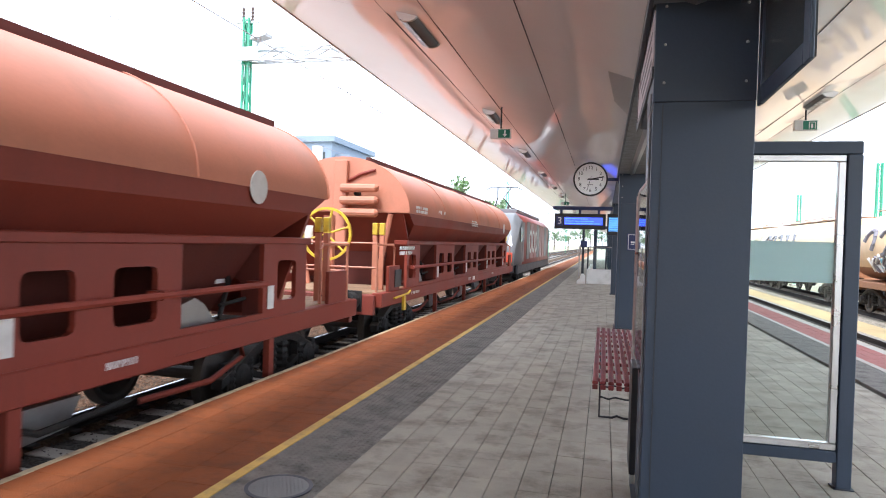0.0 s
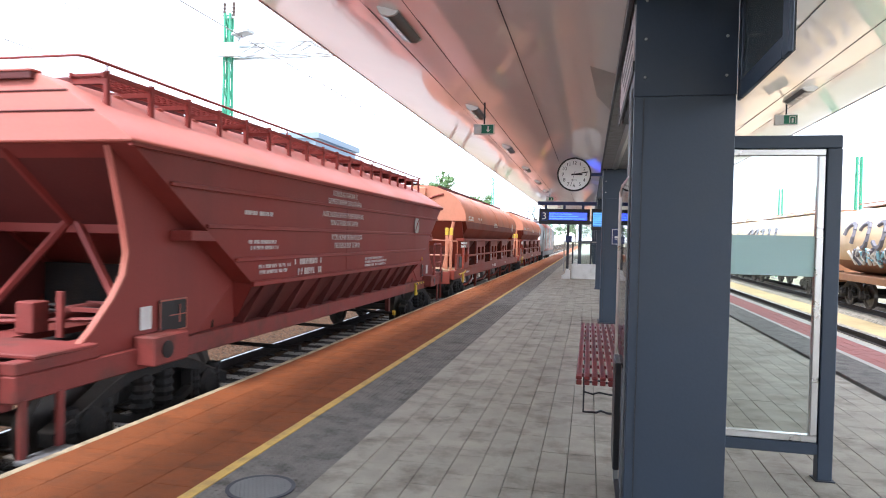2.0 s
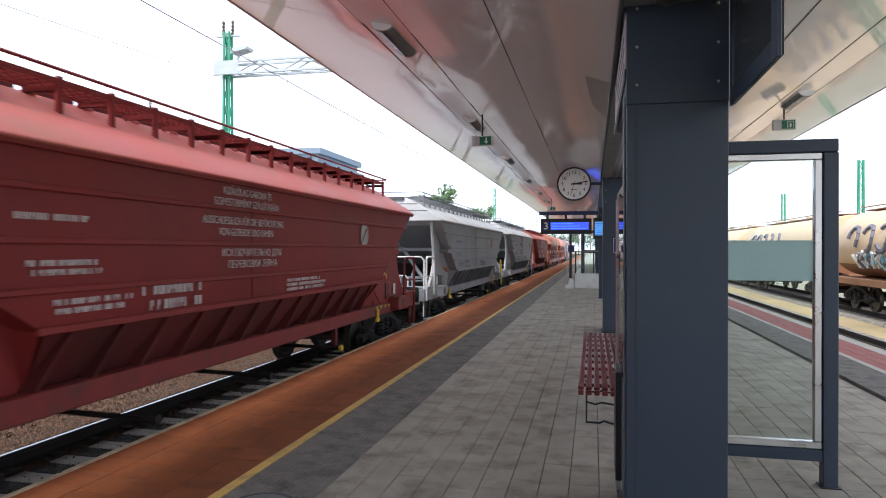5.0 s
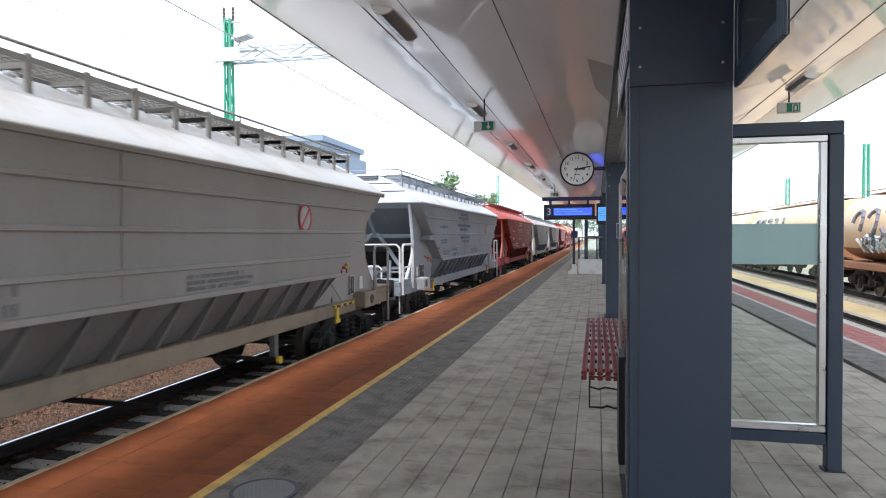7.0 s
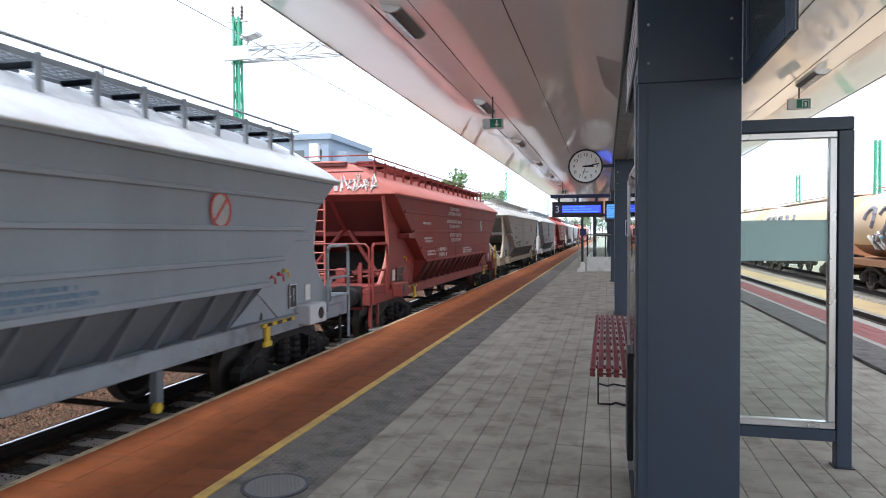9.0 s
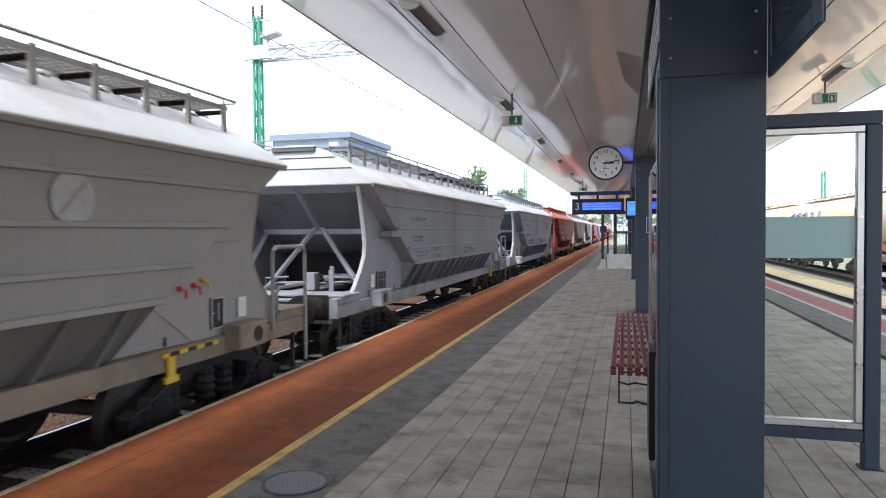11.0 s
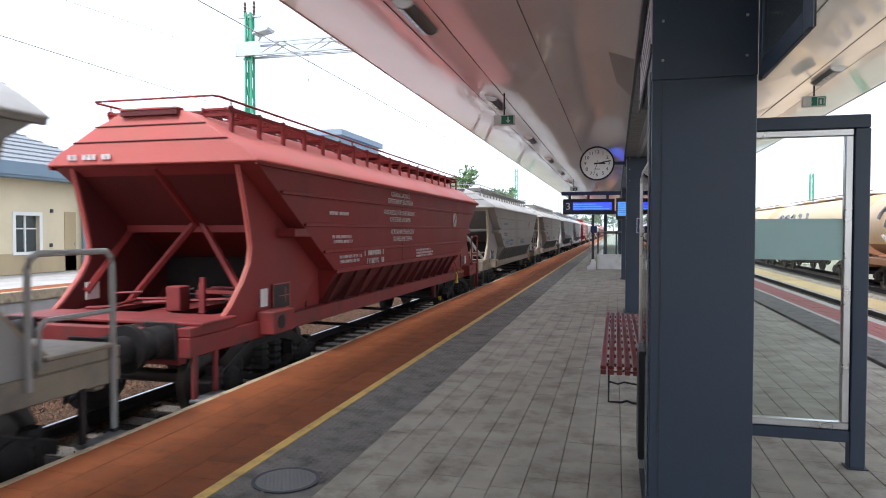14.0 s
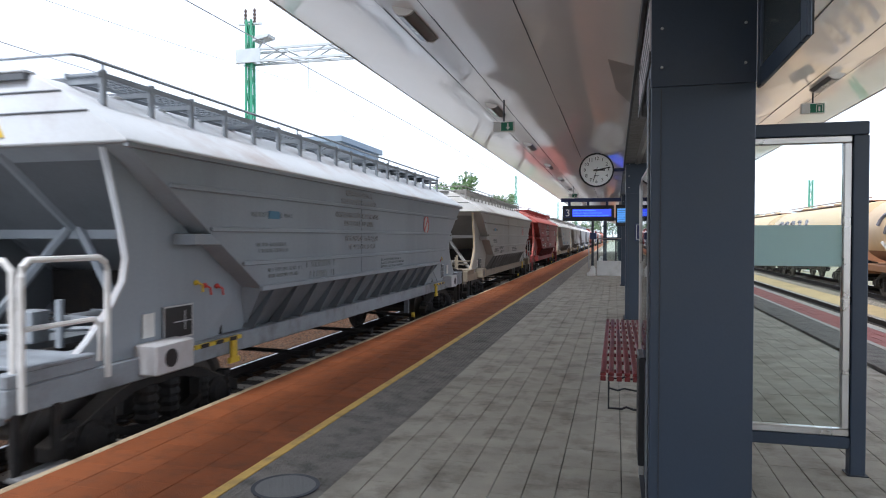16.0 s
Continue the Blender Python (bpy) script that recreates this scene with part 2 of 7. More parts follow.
RUST = (0.26, 0.14, 0.075)
M = dict(
    soffit=soffit_metal(),
    column=mat("anthracite_paint", (0.031, 0.045, 0.069), 0.42, 0.0, 0.18, 1.5, 60, 0.04, (0.055, 0.06, 0.068), 0.2),
    dark_metal=mat("dark_metal", (0.035, 0.038, 0.045), 0.5, 0.2, 0.2, 3, 50, 0.05),
    black=mat("black_plastic", (0.012, 0.012, 0.014), 0.4, 0, 0.15, 4, 40, 0.03),
    lamp_shell=mat("lamp_shell", (0.17, 0.165, 0.16), 0.4, 0.2, 0.1, 4, 60, 0.03),
    lamp_glass=mat("lamp_glass", (0.6, 0.6, 0.6), 0.25, 0, 0.1, 4, 60, 0.0),
    aluminium=mat("brushed_aluminium", (0.62, 0.60, 0.57), 0.32, 0.85, 0.1, 4, 80, 0.03),
    steel=mat("worn_steel", (0.36, 0.35, 0.34), 0.35, 0.9, 0.2, 6, 60, 0.05),
    steel_grey=mat("galvanised_step", (0.20, 0.205, 0.21), 0.6, 0.3, 0.25, 8, 60, 0.2, (0.09, 0.08, 0.07), 0.35),
    navy=mat("navy_paint", (0.02, 0.03, 0.10), 0.4, 0, 0.15, 3, 40, 0.03),
    paver=mat("grey_paver", (0.300, 0.272, 0.220), 0.8, 0, 0.34, 4.5, 110, 0.45, (0.15, 0.132, 0.105), 0.42, 0.12, world=True, specular=0.18),
    paver_far=mat("grey_paving", (0.318, 0.289, 0.236), 0.8, 0, 0.34, 3.5, 110, 0.45, (0.16, 0.14, 0.112), 0.42, 0.14, True, world=True, specular=0.18),
    joint=mat("joint_sand", (0.075, 0.072, 0.066), 0.95, 0, 0.3, 4, 80, 0.3),
    orange=mat("orange_paver", (0.185, 0.058, 0.020), 0.8, 0, 0.20, 7.0, 90, 0.5, (0.095, 0.042, 0.024), 0.28, 0.26, world=True, specular=0.18),
    orange_far=mat("orange_paving", (0.203, 0.065, 0.023), 0.8, 0, 0.20, 6.0, 90, 0.5, (0.10, 0.046, 0.026), 0.28, 0.26, True, world=True, specular=0.18),
    redpave=mat("red_paving", (0.26, 0.085, 0.07), 0.8, 0, 0.2, 1.5, 90, 0.3, None, 0.3, 0.15, True),
    kerb=mat("pale_kerb", (0.37, 0.30, 0.20), 0.8, 0, 0.3, 5, 60, 0.4, (0.12, 0.09, 0.06), 0.45, world=True, specular=0.18),
    yellow_line=mat("yellow_line_paint", (0.54, 0.345, 0.085), 0.75, 0, 0.25, 6, 70, 0.4, (0.22, 0.15, 0.08), 0.4),
    white_line=mat("white_line_paint", (0.36, 0.33, 0.28), 0.7, 0, 0.2, 4, 70, 0.3, (0.3, 0.26, 0.2), 0.3),
    asphalt=mat("tactile_tile", (0.195, 0.179, 0.157), 0.85, 0, 0.4, 6.0, 120, 1.0, (0.085, 0.078, 0.07), 0.4, 0.1, world=True, specular=0.18),
    concrete=mat("concrete", (0.36, 0.34, 0.31), 0.85, 0, 0.25, 1.5, 60, 0.35, (0.17, 0.15, 0.13), 0.3),
    sleeper=mat("concrete_sleeper", (0.20, 0.17, 0.14), 0.9, 0, 0.3, 5, 60, 0.4, (0.09, 0.06, 0.045), 0.4, 0.2),
    ballast=gravel("ballast_stone", (0.082, 0.056, 0.035), (0.055, 0.033, 0.02), 17),
    stone=mat("loose_stone", (0.075, 0.043, 0.027), 0.9, 0, 0.3, 5, 60, 0.2, None, 0.3, 1.1, True, specular=0.15),
    stone_dark=mat("dark_stone", (0.034, 0.028, 0.024), 0.85, 0, 0.3, 5, 60, 0.2, None, 0.3, 0.9, True, specular=0.15),
    ballast_grey=gravel("ballast_pale", (0.30, 0.27, 0.22), (0.26, 0.23, 0.18), 14),
    ballast_dark=gravel("dark_ballast", (0.05, 0.042, 0.036), (0.032, 0.028, 0.025), 17),
    earth=mat("dry_earth", (0.36, 0.27, 0.135), 0.95, 0, 0.3, 0.8, 20, 0.6, (0.20, 0.17, 0.08), 0.35),
    ground=mat("rough_ground", (0.22, 0.20, 0.13), 0.95, 0, 0.3, 0.15, 6, 0.6, (0.10, 0.12, 0.05), 0.35),
    rail_side=mat("rail_rust", (0.028, 0.021, 0.018), 0.8, 0.2, 0.3, 6, 60, 0.3),
    rail_top=mat("polished_rail", (0.45, 0.45, 0.46), 0.3, 1.0, 0.1, 5, 60, 0.02),
    # grime on the running gear; also the shade colour of the end cavity sheet
    bogie=mat("bogie_grime_cavity_shade", (0.019, 0.0175, 0.017), 0.75, 0.1, 0.5, 7, 40, 0.4, (0.045, 0.033, 0.025), 0.35, specular=0.3),
    wheel=mat("wheel_steel", (0.085, 0.075, 0.068), 0.5, 0.7, 0.25, 5, 40, 0.15),
    yellow=mat("yellow_paint", (0.62, 0.43, 0.03), 0.5, 0, 0.2, 5, 40, 0.1, (0.2, 0.14, 0.05), 0.25),
    white_paint=mat("white_paint", (0.72, 0.71, 0.68), 0.55, 0, 0.12, 4, 50, 0.08, (0.35, 0.31, 0.26), 0.2),
    faded_white=mat("faded_white_paint", (0.42, 0.41, 0.39), 0.6, 0, 0.2, 9, 60, 0.05, (0.28, 0.26, 0.24), 0.35),
    tan_edge=mat("worn_tan_edge", (0.38, 0.29, 0.18), 0.7, 0, 0.3, 5, 60, 0.15, (0.22, 0.15, 0.09), 0.4),
    faint_teal=mat("faded_teal_lettering", (0.225, 0.25, 0.258), 0.6, 0, 0.2, 8, 60, 0.05),
    ochre=mat("ochre_paint", (0.42, 0.27, 0.13), 0.6, 0, 0.2, 9, 60, 0.05, (0.28, 0.22, 0.16), 0.3),
    sign_red=mat("sign_red", (0.5, 0.05, 0.04), 0.5, 0, 0.1, 4, 40, 0.05),
    blue_text=mat("blue_lettering", (0.09, 0.21, 0.31), 0.6, 0, 0.15, 6, 60, 0.05),
    bench_red=mat("bench_red_wood", (0.17, 0.023, 0.022), 0.42, 0, 0.25, 3, 60, 0.12, (0.09, 0.02, 0.018), 0.3, 0.15),
    clock_face=mat("clock_face", (0.88, 0.88, 0.86), 0.35, 0, 0.04, 4, 40, 0.0),
    sign_pale=mat("pale_sign_face", (0.50, 0.45, 0.45), 0.3, 0, 0.08, 2, 40, 0.0),
    screen_blue=mat("display_lit", (0.05, 0.08, 0.75), 0.3, 0, 0.05, 4, 40, 0.0, emit=0.6),
    screen_pale=mat("screen_lit", (0.12, 0.35, 0.80), 0.3, 0, 0.15, 9, 40, 0.0, emit=0.3),
    green_sign=mat("green_sign", (0.01, 0.16, 0.085), 0.4, 0, 0.05, 4, 40, 0.0),
    mast_green=mat("mast_green", (0.05, 0.30, 0.17), 0.55, 0, 0.2, 3, 40, 0.1, (0.16, 0.17, 0.13), 0.25),
    mast_pale=mat("galvanised_beam", (0.50, 0.53, 0.53), 0.5, 0.3, 0.15, 3, 40, 0.1),
    wire=mat("wire_copper", (0.30, 0.29, 0.29), 0.5, 0.6, 0.1, 3, 40, 0.0),
    insulator=mat("brown_insulator", (0.09, 0.06, 0.05), 0.3, 0, 0.1, 3, 40, 0.0),
    render_cream=mat("cream_render", (0.62, 0.53, 0.35), 0.85, 0, 0.12, 0.7, 40, 0.2, (0.46, 0.39, 0.27), 0.2),
    dado=mat("tan_dado", (0.40, 0.31, 0.18), 0.85, 0, 0.2, 1.2, 40, 0.25, (0.26, 0.2, 0.13), 0.3, streak=True),
    roof_tile=mat("grey_roof", (0.20, 0.21, 0.22), 0.7, 0, 0.2, 2, 40, 0.3, None, 0.3, 0.15, True),
    fascia=mat("grey_blue_fascia", (0.16, 0.22, 0.27), 0.6, 0, 0.12, 2, 40, 0.1),
    window_frame=mat("white_window_frame", (0.70, 0.69, 0.64), 0.5, 0, 0.08, 3, 40, 0.05),
    pane=mat("dark_pane", (0.05, 0.06, 0.06), 0.08, 0, 0.2, 2, 10, 0.0, specular=0.9),
    cast_iron=mat("cast_iron", (0.16, 0.158, 0.15), 0.7, 0.2, 0.25, 5, 60, 0.2),
    plank=mat("worn_deck_plank", (0.24, 0.15, 0.085), 0.85, 0, 0.3, 3, 40, 0.3, (0.12, 0.07, 0.045), 0.3, 0.25),
    far_block=mat("far_block_panel", (0.21, 0.26, 0.32), 0.8, 0, 0.15, 0.1, 2, 0.1),
    bark=mat("bark", (0.10, 0.075, 0.05), 0.9, 0, 0.3, 4, 30, 0.5),
    leaf=mat("leaf", (0.08, 0.135, 0.05), 0.7, 0, 0.3, 0.8, 8, 0.0, random_amount=0.6, island=True),
    far_leaf=mat("far_leaf", (0.11, 0.16, 0.085), 0.8, 0, 0.3, 0.3, 4, 0.0, random_amount=0.5, island=True),
    cream_tank=mat("cream_wagon_paint", (0.66, 0.47, 0.27), 0.55, 0, 0.18, 0.8, 30, 0.08, (0.50, 0.33, 0.16), 0.3, streak=True),
    rust_low=mat("rusty_wagon_paint", (0.27, 0.13, 0.06), 0.6, 0, 0.2, 0.9, 30, 0.1, (0.24, 0.10, 0.05), 0.35, streak=True),
    dust=mat("dusty_steel", (0.06, 0.05, 0.042), 0.85, 0, 0.35, 6, 40, 0.3, (0.05, 0.04, 0.033), 0.4),
    faint_body=mat("ghost_lettering", (0.27, 0.27, 0.265), 0.6, 0, 0.2, 8, 60, 0.05),
    faint_grey=mat("faded_lettering", (0.20, 0.197, 0.19), 0.6, 0, 0.2, 8, 60, 0.05),
    faint_blue=mat("faded_blue_lettering", (0.16, 0.235, 0.31), 0.6, 0, 0.2, 8, 60, 0.05),
    worn_white=mat("worn_white_stencil", (0.58, 0.52, 0.50), 0.6, 0, 0.25, 9, 60, 0.05, (0.25, 0.13, 0.12), 0.3),
    slate_letter=mat("slate_lettering", (0.16, 0.15, 0.17), 0.6, 0, 0.15, 3, 40, 0.05),
    sky_blue=mat("pale_blue_paint", (0.25, 0.5, 0.62), 0.6, 0, 0.15, 3, 40, 0.05),
    glass=glass_mat("clear_glass"),
    frost=glass_mat("frosted_band", (0.88, 1.0, 0.98), frosted=True),
    loco_red=mat("loco_red", (0.27, 0.040, 0.026), 0.35, 0, 0.1, 1.5, 40, 0.03),
    loco_grey=mat("loco_grey", (0.15, 0.155, 0.16), 0.4, 0, 0.1, 1.5, 40, 0.03),
    tail_red=mat("red_plate", (0.7, 0.10, 0.05), 0.5, 0, 0.1, 3, 40, 0.0),
)


def wagon_paint(name, colour, roof, dirt):
    frame = (0.235, 0.195, 0.14) if name.startswith("beige") else tuple(0.85 * v for v in colour)
    return dict(body=mat(name, colour, 0.52, 0, 0.16, 0.7, 30, 0.06, dirt, 0.28, streak=True, specular=0.3),
                beam=mat(name + "_beam", frame, 0.65, 0, 0.3, 3.0, 40, 0.15, tuple(0.5 * a + 0.5 * b for a, b in zip(dirt, (0.07, 0.05, 0.035))), 0.48),
                # body colour at 0.45: grime plus shade painted into recessed and inner parts
                low=mat(name + "_shade_grime", tuple(0.45 * v for v in colour), 0.7, 0, 0.25, 1.2, 30, 0.12, tuple(0.4 * v for v in dirt), 0.35, streak=True),
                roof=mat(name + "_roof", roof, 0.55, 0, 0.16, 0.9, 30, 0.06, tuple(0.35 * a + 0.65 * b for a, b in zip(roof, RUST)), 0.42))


PAINTS = dict(
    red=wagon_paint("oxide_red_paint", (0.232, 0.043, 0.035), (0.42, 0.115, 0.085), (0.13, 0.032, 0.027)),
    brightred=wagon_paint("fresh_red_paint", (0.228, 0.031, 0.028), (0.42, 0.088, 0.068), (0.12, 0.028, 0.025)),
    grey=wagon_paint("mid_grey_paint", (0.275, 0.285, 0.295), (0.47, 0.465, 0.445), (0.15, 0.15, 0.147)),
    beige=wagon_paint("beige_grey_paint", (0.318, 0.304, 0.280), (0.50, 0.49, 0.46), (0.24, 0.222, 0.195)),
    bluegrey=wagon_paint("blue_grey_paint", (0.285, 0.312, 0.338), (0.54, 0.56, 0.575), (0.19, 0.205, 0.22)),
    # brown: sun painted into the paler roof tone, shade into the darker sides
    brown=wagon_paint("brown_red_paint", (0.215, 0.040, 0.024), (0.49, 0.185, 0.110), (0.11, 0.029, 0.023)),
)


# ---- mesh tools ----
class Shape:
    """Collects faces of one mesh."""

    def __init__(self):
        self.v, self.f = [], []

    def add(self, verts, faces):
        k = len(self.v)
        self.v += [tuple(p) for p in verts]
        self.f += [tuple(i + k for i in q) for q in faces]
        return self

    def box(self, x0, x1, y0, y1, z0, z1, c=0.0):
        if c <= 0:
            vs = [(x, y, z) for z in (z0, z1) for y in (y0, y1) for x in (x0, x1)]
            return self.add(vs, [(0, 2, 3, 1), (4, 5, 7, 6), (0, 1, 5, 4), (2, 6, 7, 3), (0, 4, 6, 2), (1, 3, 7, 5)])
        # chamfered along all vertical edges and round the top and the foot
        def ring(i, z):
            return [(x0 + i + c, y0 + i, z), (x1 - i - c, y0 + i, z), (x1 - i, y0 + i + c, z), (x1 - i, y1 - i - c, z),
                    (x1 - i - c, y1 - i, z), (x0 + i + c, y1 - i, z), (x0 + i, y1 - i - c, z), (x0 + i, y0 + i + c, z)]
        return self.loft([ring(c, z0), ring(0, z0 + c), ring(0, z1 - c), ring(c, z1)])

    def loft(self, rings, caps=True):
        n = len(rings[0])
        vs = [p for r in rings for p in r]
        fs = []
        for a in range(len(rings) - 1):
            for i in range(n):
                j = (i + 1) % n
                fs.append((a * n + i, a * n + j, (a + 1) * n + j, (a + 1) * n + i))
        if caps:
            fs.append(tuple(range(n))[::-1])
            fs.append(tuple(range((len(rings) - 1) * n, len(rings) * n)))
        return self.add(vs, fs)

    def prism(self, poly, axis, a, b):
        """A polygon pushed along an axis: poly is (y, z) for x, (x, z) for y, (x, y) for z."""
        def at(p, s):
            return {"x": (s, p[0], p[1]), "y": (p[0], s, p[1]), "z": (p[0], p[1], s)}[axis]
        return self.loft([[at(p, a) for p in poly], [at(p, b) for p in poly]])

    def tube(self, pts, r, seg=8):
        pts = [Vector(p) for p in pts]
        rings = []
        up = Vector((0, 0, 1))
        for i, p in enumerate(pts):
            d = ((pts[min(i + 1, len(pts) - 1)] - p).normalized() + (p - pts[max(i - 1, 0)]).normalized()).normalized()
            side = d.cross(up if abs(d.z) < 0.95 else Vector((1, 0, 0))).normalized()
            top = side.cross(d).normalized()
            rings.append([p + r * (math.cos(2 * math.pi * k / seg) * side + math.sin(2 * math.pi * k / seg) * top) for k in range(seg)])
        return self.loft(rings)

    def disc(self, axis, centre, r, depth, seg=24, hole=0.0):
        """A round plate or ring, lying across the axis."""
        c = Vector(centre)
        def at(rad, k, s):
            u, w = rad * math.cos(2 * math.pi * k / seg), rad * math.sin(2 * math.pi * k / seg)
            return c + {"x": Vector((s, u, w)), "y": Vector((u, s, w)), "z": Vector((u, w, s))}[axis]
        if not hole:
            return self.loft([[at(r, k, 0) for k in range(seg)], [at(r, k, depth) for k in range(seg)]])
        rings = [[at(q, k, s) for k in range(seg)] for q, s in ((r, 0), (r, depth), (hole, depth), (hole, 0), (r, 0))]
        return self.loft(rings, caps=False)

    def lathe(self, axis, centre, profile, seg=20):
        c = Vector(centre)
        rings = []
        for rad, s in profile:
            ring = []
            for k in range(seg):
                u, w = rad * math.cos(2 * math.pi * k / seg), rad * math.sin(2 * math.pi * k / seg)
                ring.append(c + {"x": Vector((s, u, w)), "y": Vector((u, s, w)), "z": Vector((u, w, s))}[axis])
            rings.append(ring)
        return self.loft(rings)

    def mesh(self, name, material, smooth=True, bevel=0.0):
        me = bpy.data.meshes.new(name)
        me.from_pydata(self.v, [], self.f)
        bm = bmesh.new()
        bm.from_mesh(me)
        bmesh.ops.recalc_face_normals(bm, faces=bm.faces)
        if bevel:
            es = [e for e in bm.edges if len(e.link_faces) == 2 and e.calc_face_angle(0) > 0.6]
            bmesh.ops.bevel(bm, geom=es, offset=bevel, segments=2, affect="EDGES", profile=0.5)
        bm.to_mesh(me)
        bm.free()
        me.materials.append(material)
        if smooth:
            me.shade_smooth()
            me.set_sharp_from_angle(angle=radians(32))
        return me


def part(name, shape, material, parent=None, label="", bevel=0.0, smooth=True):
    ob = new(name, shape if isinstance(shape, bpy.types.Mesh) else shape.mesh(name, material, smooth, bevel))
    ob.parent = parent
    if label:
        tagged(ob, label)
    return ob


def thing(name, label, category, group="", kind=""):
    return tagged(new(name), label, category, group, kind)


def writing(text, size, m, material, parent, name="lettering", depth=0.004):
    c = bpy.data.curves.new(name, "FONT")
    c.body, c.size, c.extrude, c.align_x, c.align_y = text, size, depth, "CENTER", "CENTER"
    c.materials.append(material)
    ob = new(name, c)
    ob.parent, ob.matrix_local = parent, m
    return ob


# ---- ground, tracks, platform ----
RAIL = -0.58                      # rail top; the platform's surface is 0
TRACKS = (-5.35, -9.3, -13.15, 6.1, 10.6)
P_LEFT, P_RIGHT = -3.75, 4.55

ground = tagged(part("ground", Shape().box(-900, 900, -600, 1500, -1.4, -0.95), M["ground"]), "flat rough ground round the station", "ground", kind="structure")
bed = Shape()
for x in TRACKS[:3]:
    bed.prism([(x - 2.3, -0.94), (x - 1.75, -0.745), (x - 0.62, -0.745), (x - 0.55, -0.80), (x + 1.6, -0.80), (x + 1.95, -0.94)], "y", -260, 420)
tagged(part("ballast_bed", bed, M["ballast"]), "reddish brown crushed stone ballast under the tracks", "ballast", kind="structure")
tagged(part("ballast_bed", Shape().box(-6.02, -3.72, -260, 420, -0.93, -0.79), M["ballast_dark"]), "dark crushed stone ballast between the rails", "ballast", kind="structure")
bed2 = Shape()
for x in TRACKS[3:]:
    bed2.prism([(x - 1.7, -0.94), (x - 1.5, -0.75), (x + 1.5, -0.75), (x + 1.9, -0.94)], "y", -60, 420)
tagged(part("ballast_bed", bed2, M["ballast_grey"]), "pale grey crushed stone ballast under the sidings", "ballast", kind="structure")
tagged(part("earth_strip", Shape().box(7.3, 9.3, -60, 420, -0.94, -0.83), M["earth"]), "dry yellowish earth strip between sidings", "ground", kind="structure")


def rail_shape(x, y0, y1):
    a, b = Shape(), Shape()
    z = RAIL
    half = [(0.075, z - 0.17), (0.075, z - 0.155), (0.012, z - 0.14), (0.012, z - 0.05), (0.036, z - 0.035), (0.036, z - 0.006)]
    a.prism([(x + u, w) for u, w in half] + [(x - u, w) for u, w in half[::-1]], "y", y0, y1)
    b.box(x - 0.02, x + 0.02, y0, y1, z - 0.0059, z)
    a.box(x - 0.036, x + 0.036, y0, y1, z - 0.0062, z - 0.0025)
    return a, b


sleeper_mesh = Shape().prism([(-1.25, 0), (1.25, 0), (1.22, 0.13), (0.45, 0.10), (-0.45, 0.10), (-1.22, 0.13)], "y", -0.13, 0.13).mesh("sleeper", M["sleeper"])
clip_mesh = Shape().box(-0.09, 0.09, -0.06, 0.06, 0, 0.035, 0.012).mesh("rail_clip", M["rail_side"])
for k, x in enumerate(TRACKS):
    track = thing("track_%d" % (k + 1), "railway track with concrete sleepers and worn steel rails", "track", "tracks", "structure")
    y0, y1 = (-260, 420) if x < 0 else (-60, 420)
    for s in (-0.755, 0.755):
        foot, top = rail_shape(x + s, y0, y1)
        r = part("rail", foot, M["rail_side"], track)
        part("rail_head", top, M["rail_top"], r, "polished running surface")
    near, far = (0.0, 42.0) if k == 0 else (9.0, 30.0)
    rest = Shape()
    y = -20.0
    while y < 150:
        if near <= y <= far:
            ob = part("sleeper", sleeper_mesh, None, track)
            ob.location = (x, y, RAIL - 0.30)
            if k == 0:
                for s in (-0.755 - 0.11, -0.755 + 0.11, 0.755 - 0.11, 0.755 + 0.11):
                    cl = part("rail_clip", clip_mesh, None, track)
                    cl.location = (x + s, y, RAIL - 0.17)
        else:
            rest.prism([(x - 1.25, RAIL - 0.30), (x + 1.25, RAIL - 0.30), (x + 1.22, RAIL - 0.17), (x - 1.22, RAIL - 0.17)], "y", y - 0.13, y + 0.13)
        y += 0.585
    tagged(part("far_sleepers", rest, M["sleeper"], track), kind="stuff")

PY0, PY1 = -14.0, 260.0
platform = thing("platform", "island platform with grey pavers between orange edge strips", "platform", "", "structure")
part("platform_core", Shape().box(P_LEFT + 0.14, P_RIGHT - 0.14, PY0, PY1, -1.0, -0.045), M["joint"], platform)
part("platform_wall", Shape().box(P_LEFT + 0.06, P_LEFT + 0.14, PY0, PY1, -1.0, -0.1), M["concrete"], platform)
part("platform_wall", Shape().box(P_RIGHT - 0.14, P_RIGHT - 0.06, PY0, PY1, -1.0, -0.1), M["concrete"], platform)


def kerb_run(x0, x1, material, y_end):
    stone = Shape().box(x0, x1, 0.004, 0.992, -0.1, 0.0, 0.008).mesh("kerb_stone", material)
    rest = Shape()
    y = PY0
    while y < PY1 - 0.5:
        if 0 <= y < y_end:
            part("kerb_stone", stone, None, platform).location = (0, y, 0)
        else:
            rest.box(x0, x1, y + 0.004, y + 0.992, -0.1, 0.0)
        y += 1.0
    tagged(part("far_kerb", rest, material, platform), kind="stuff")


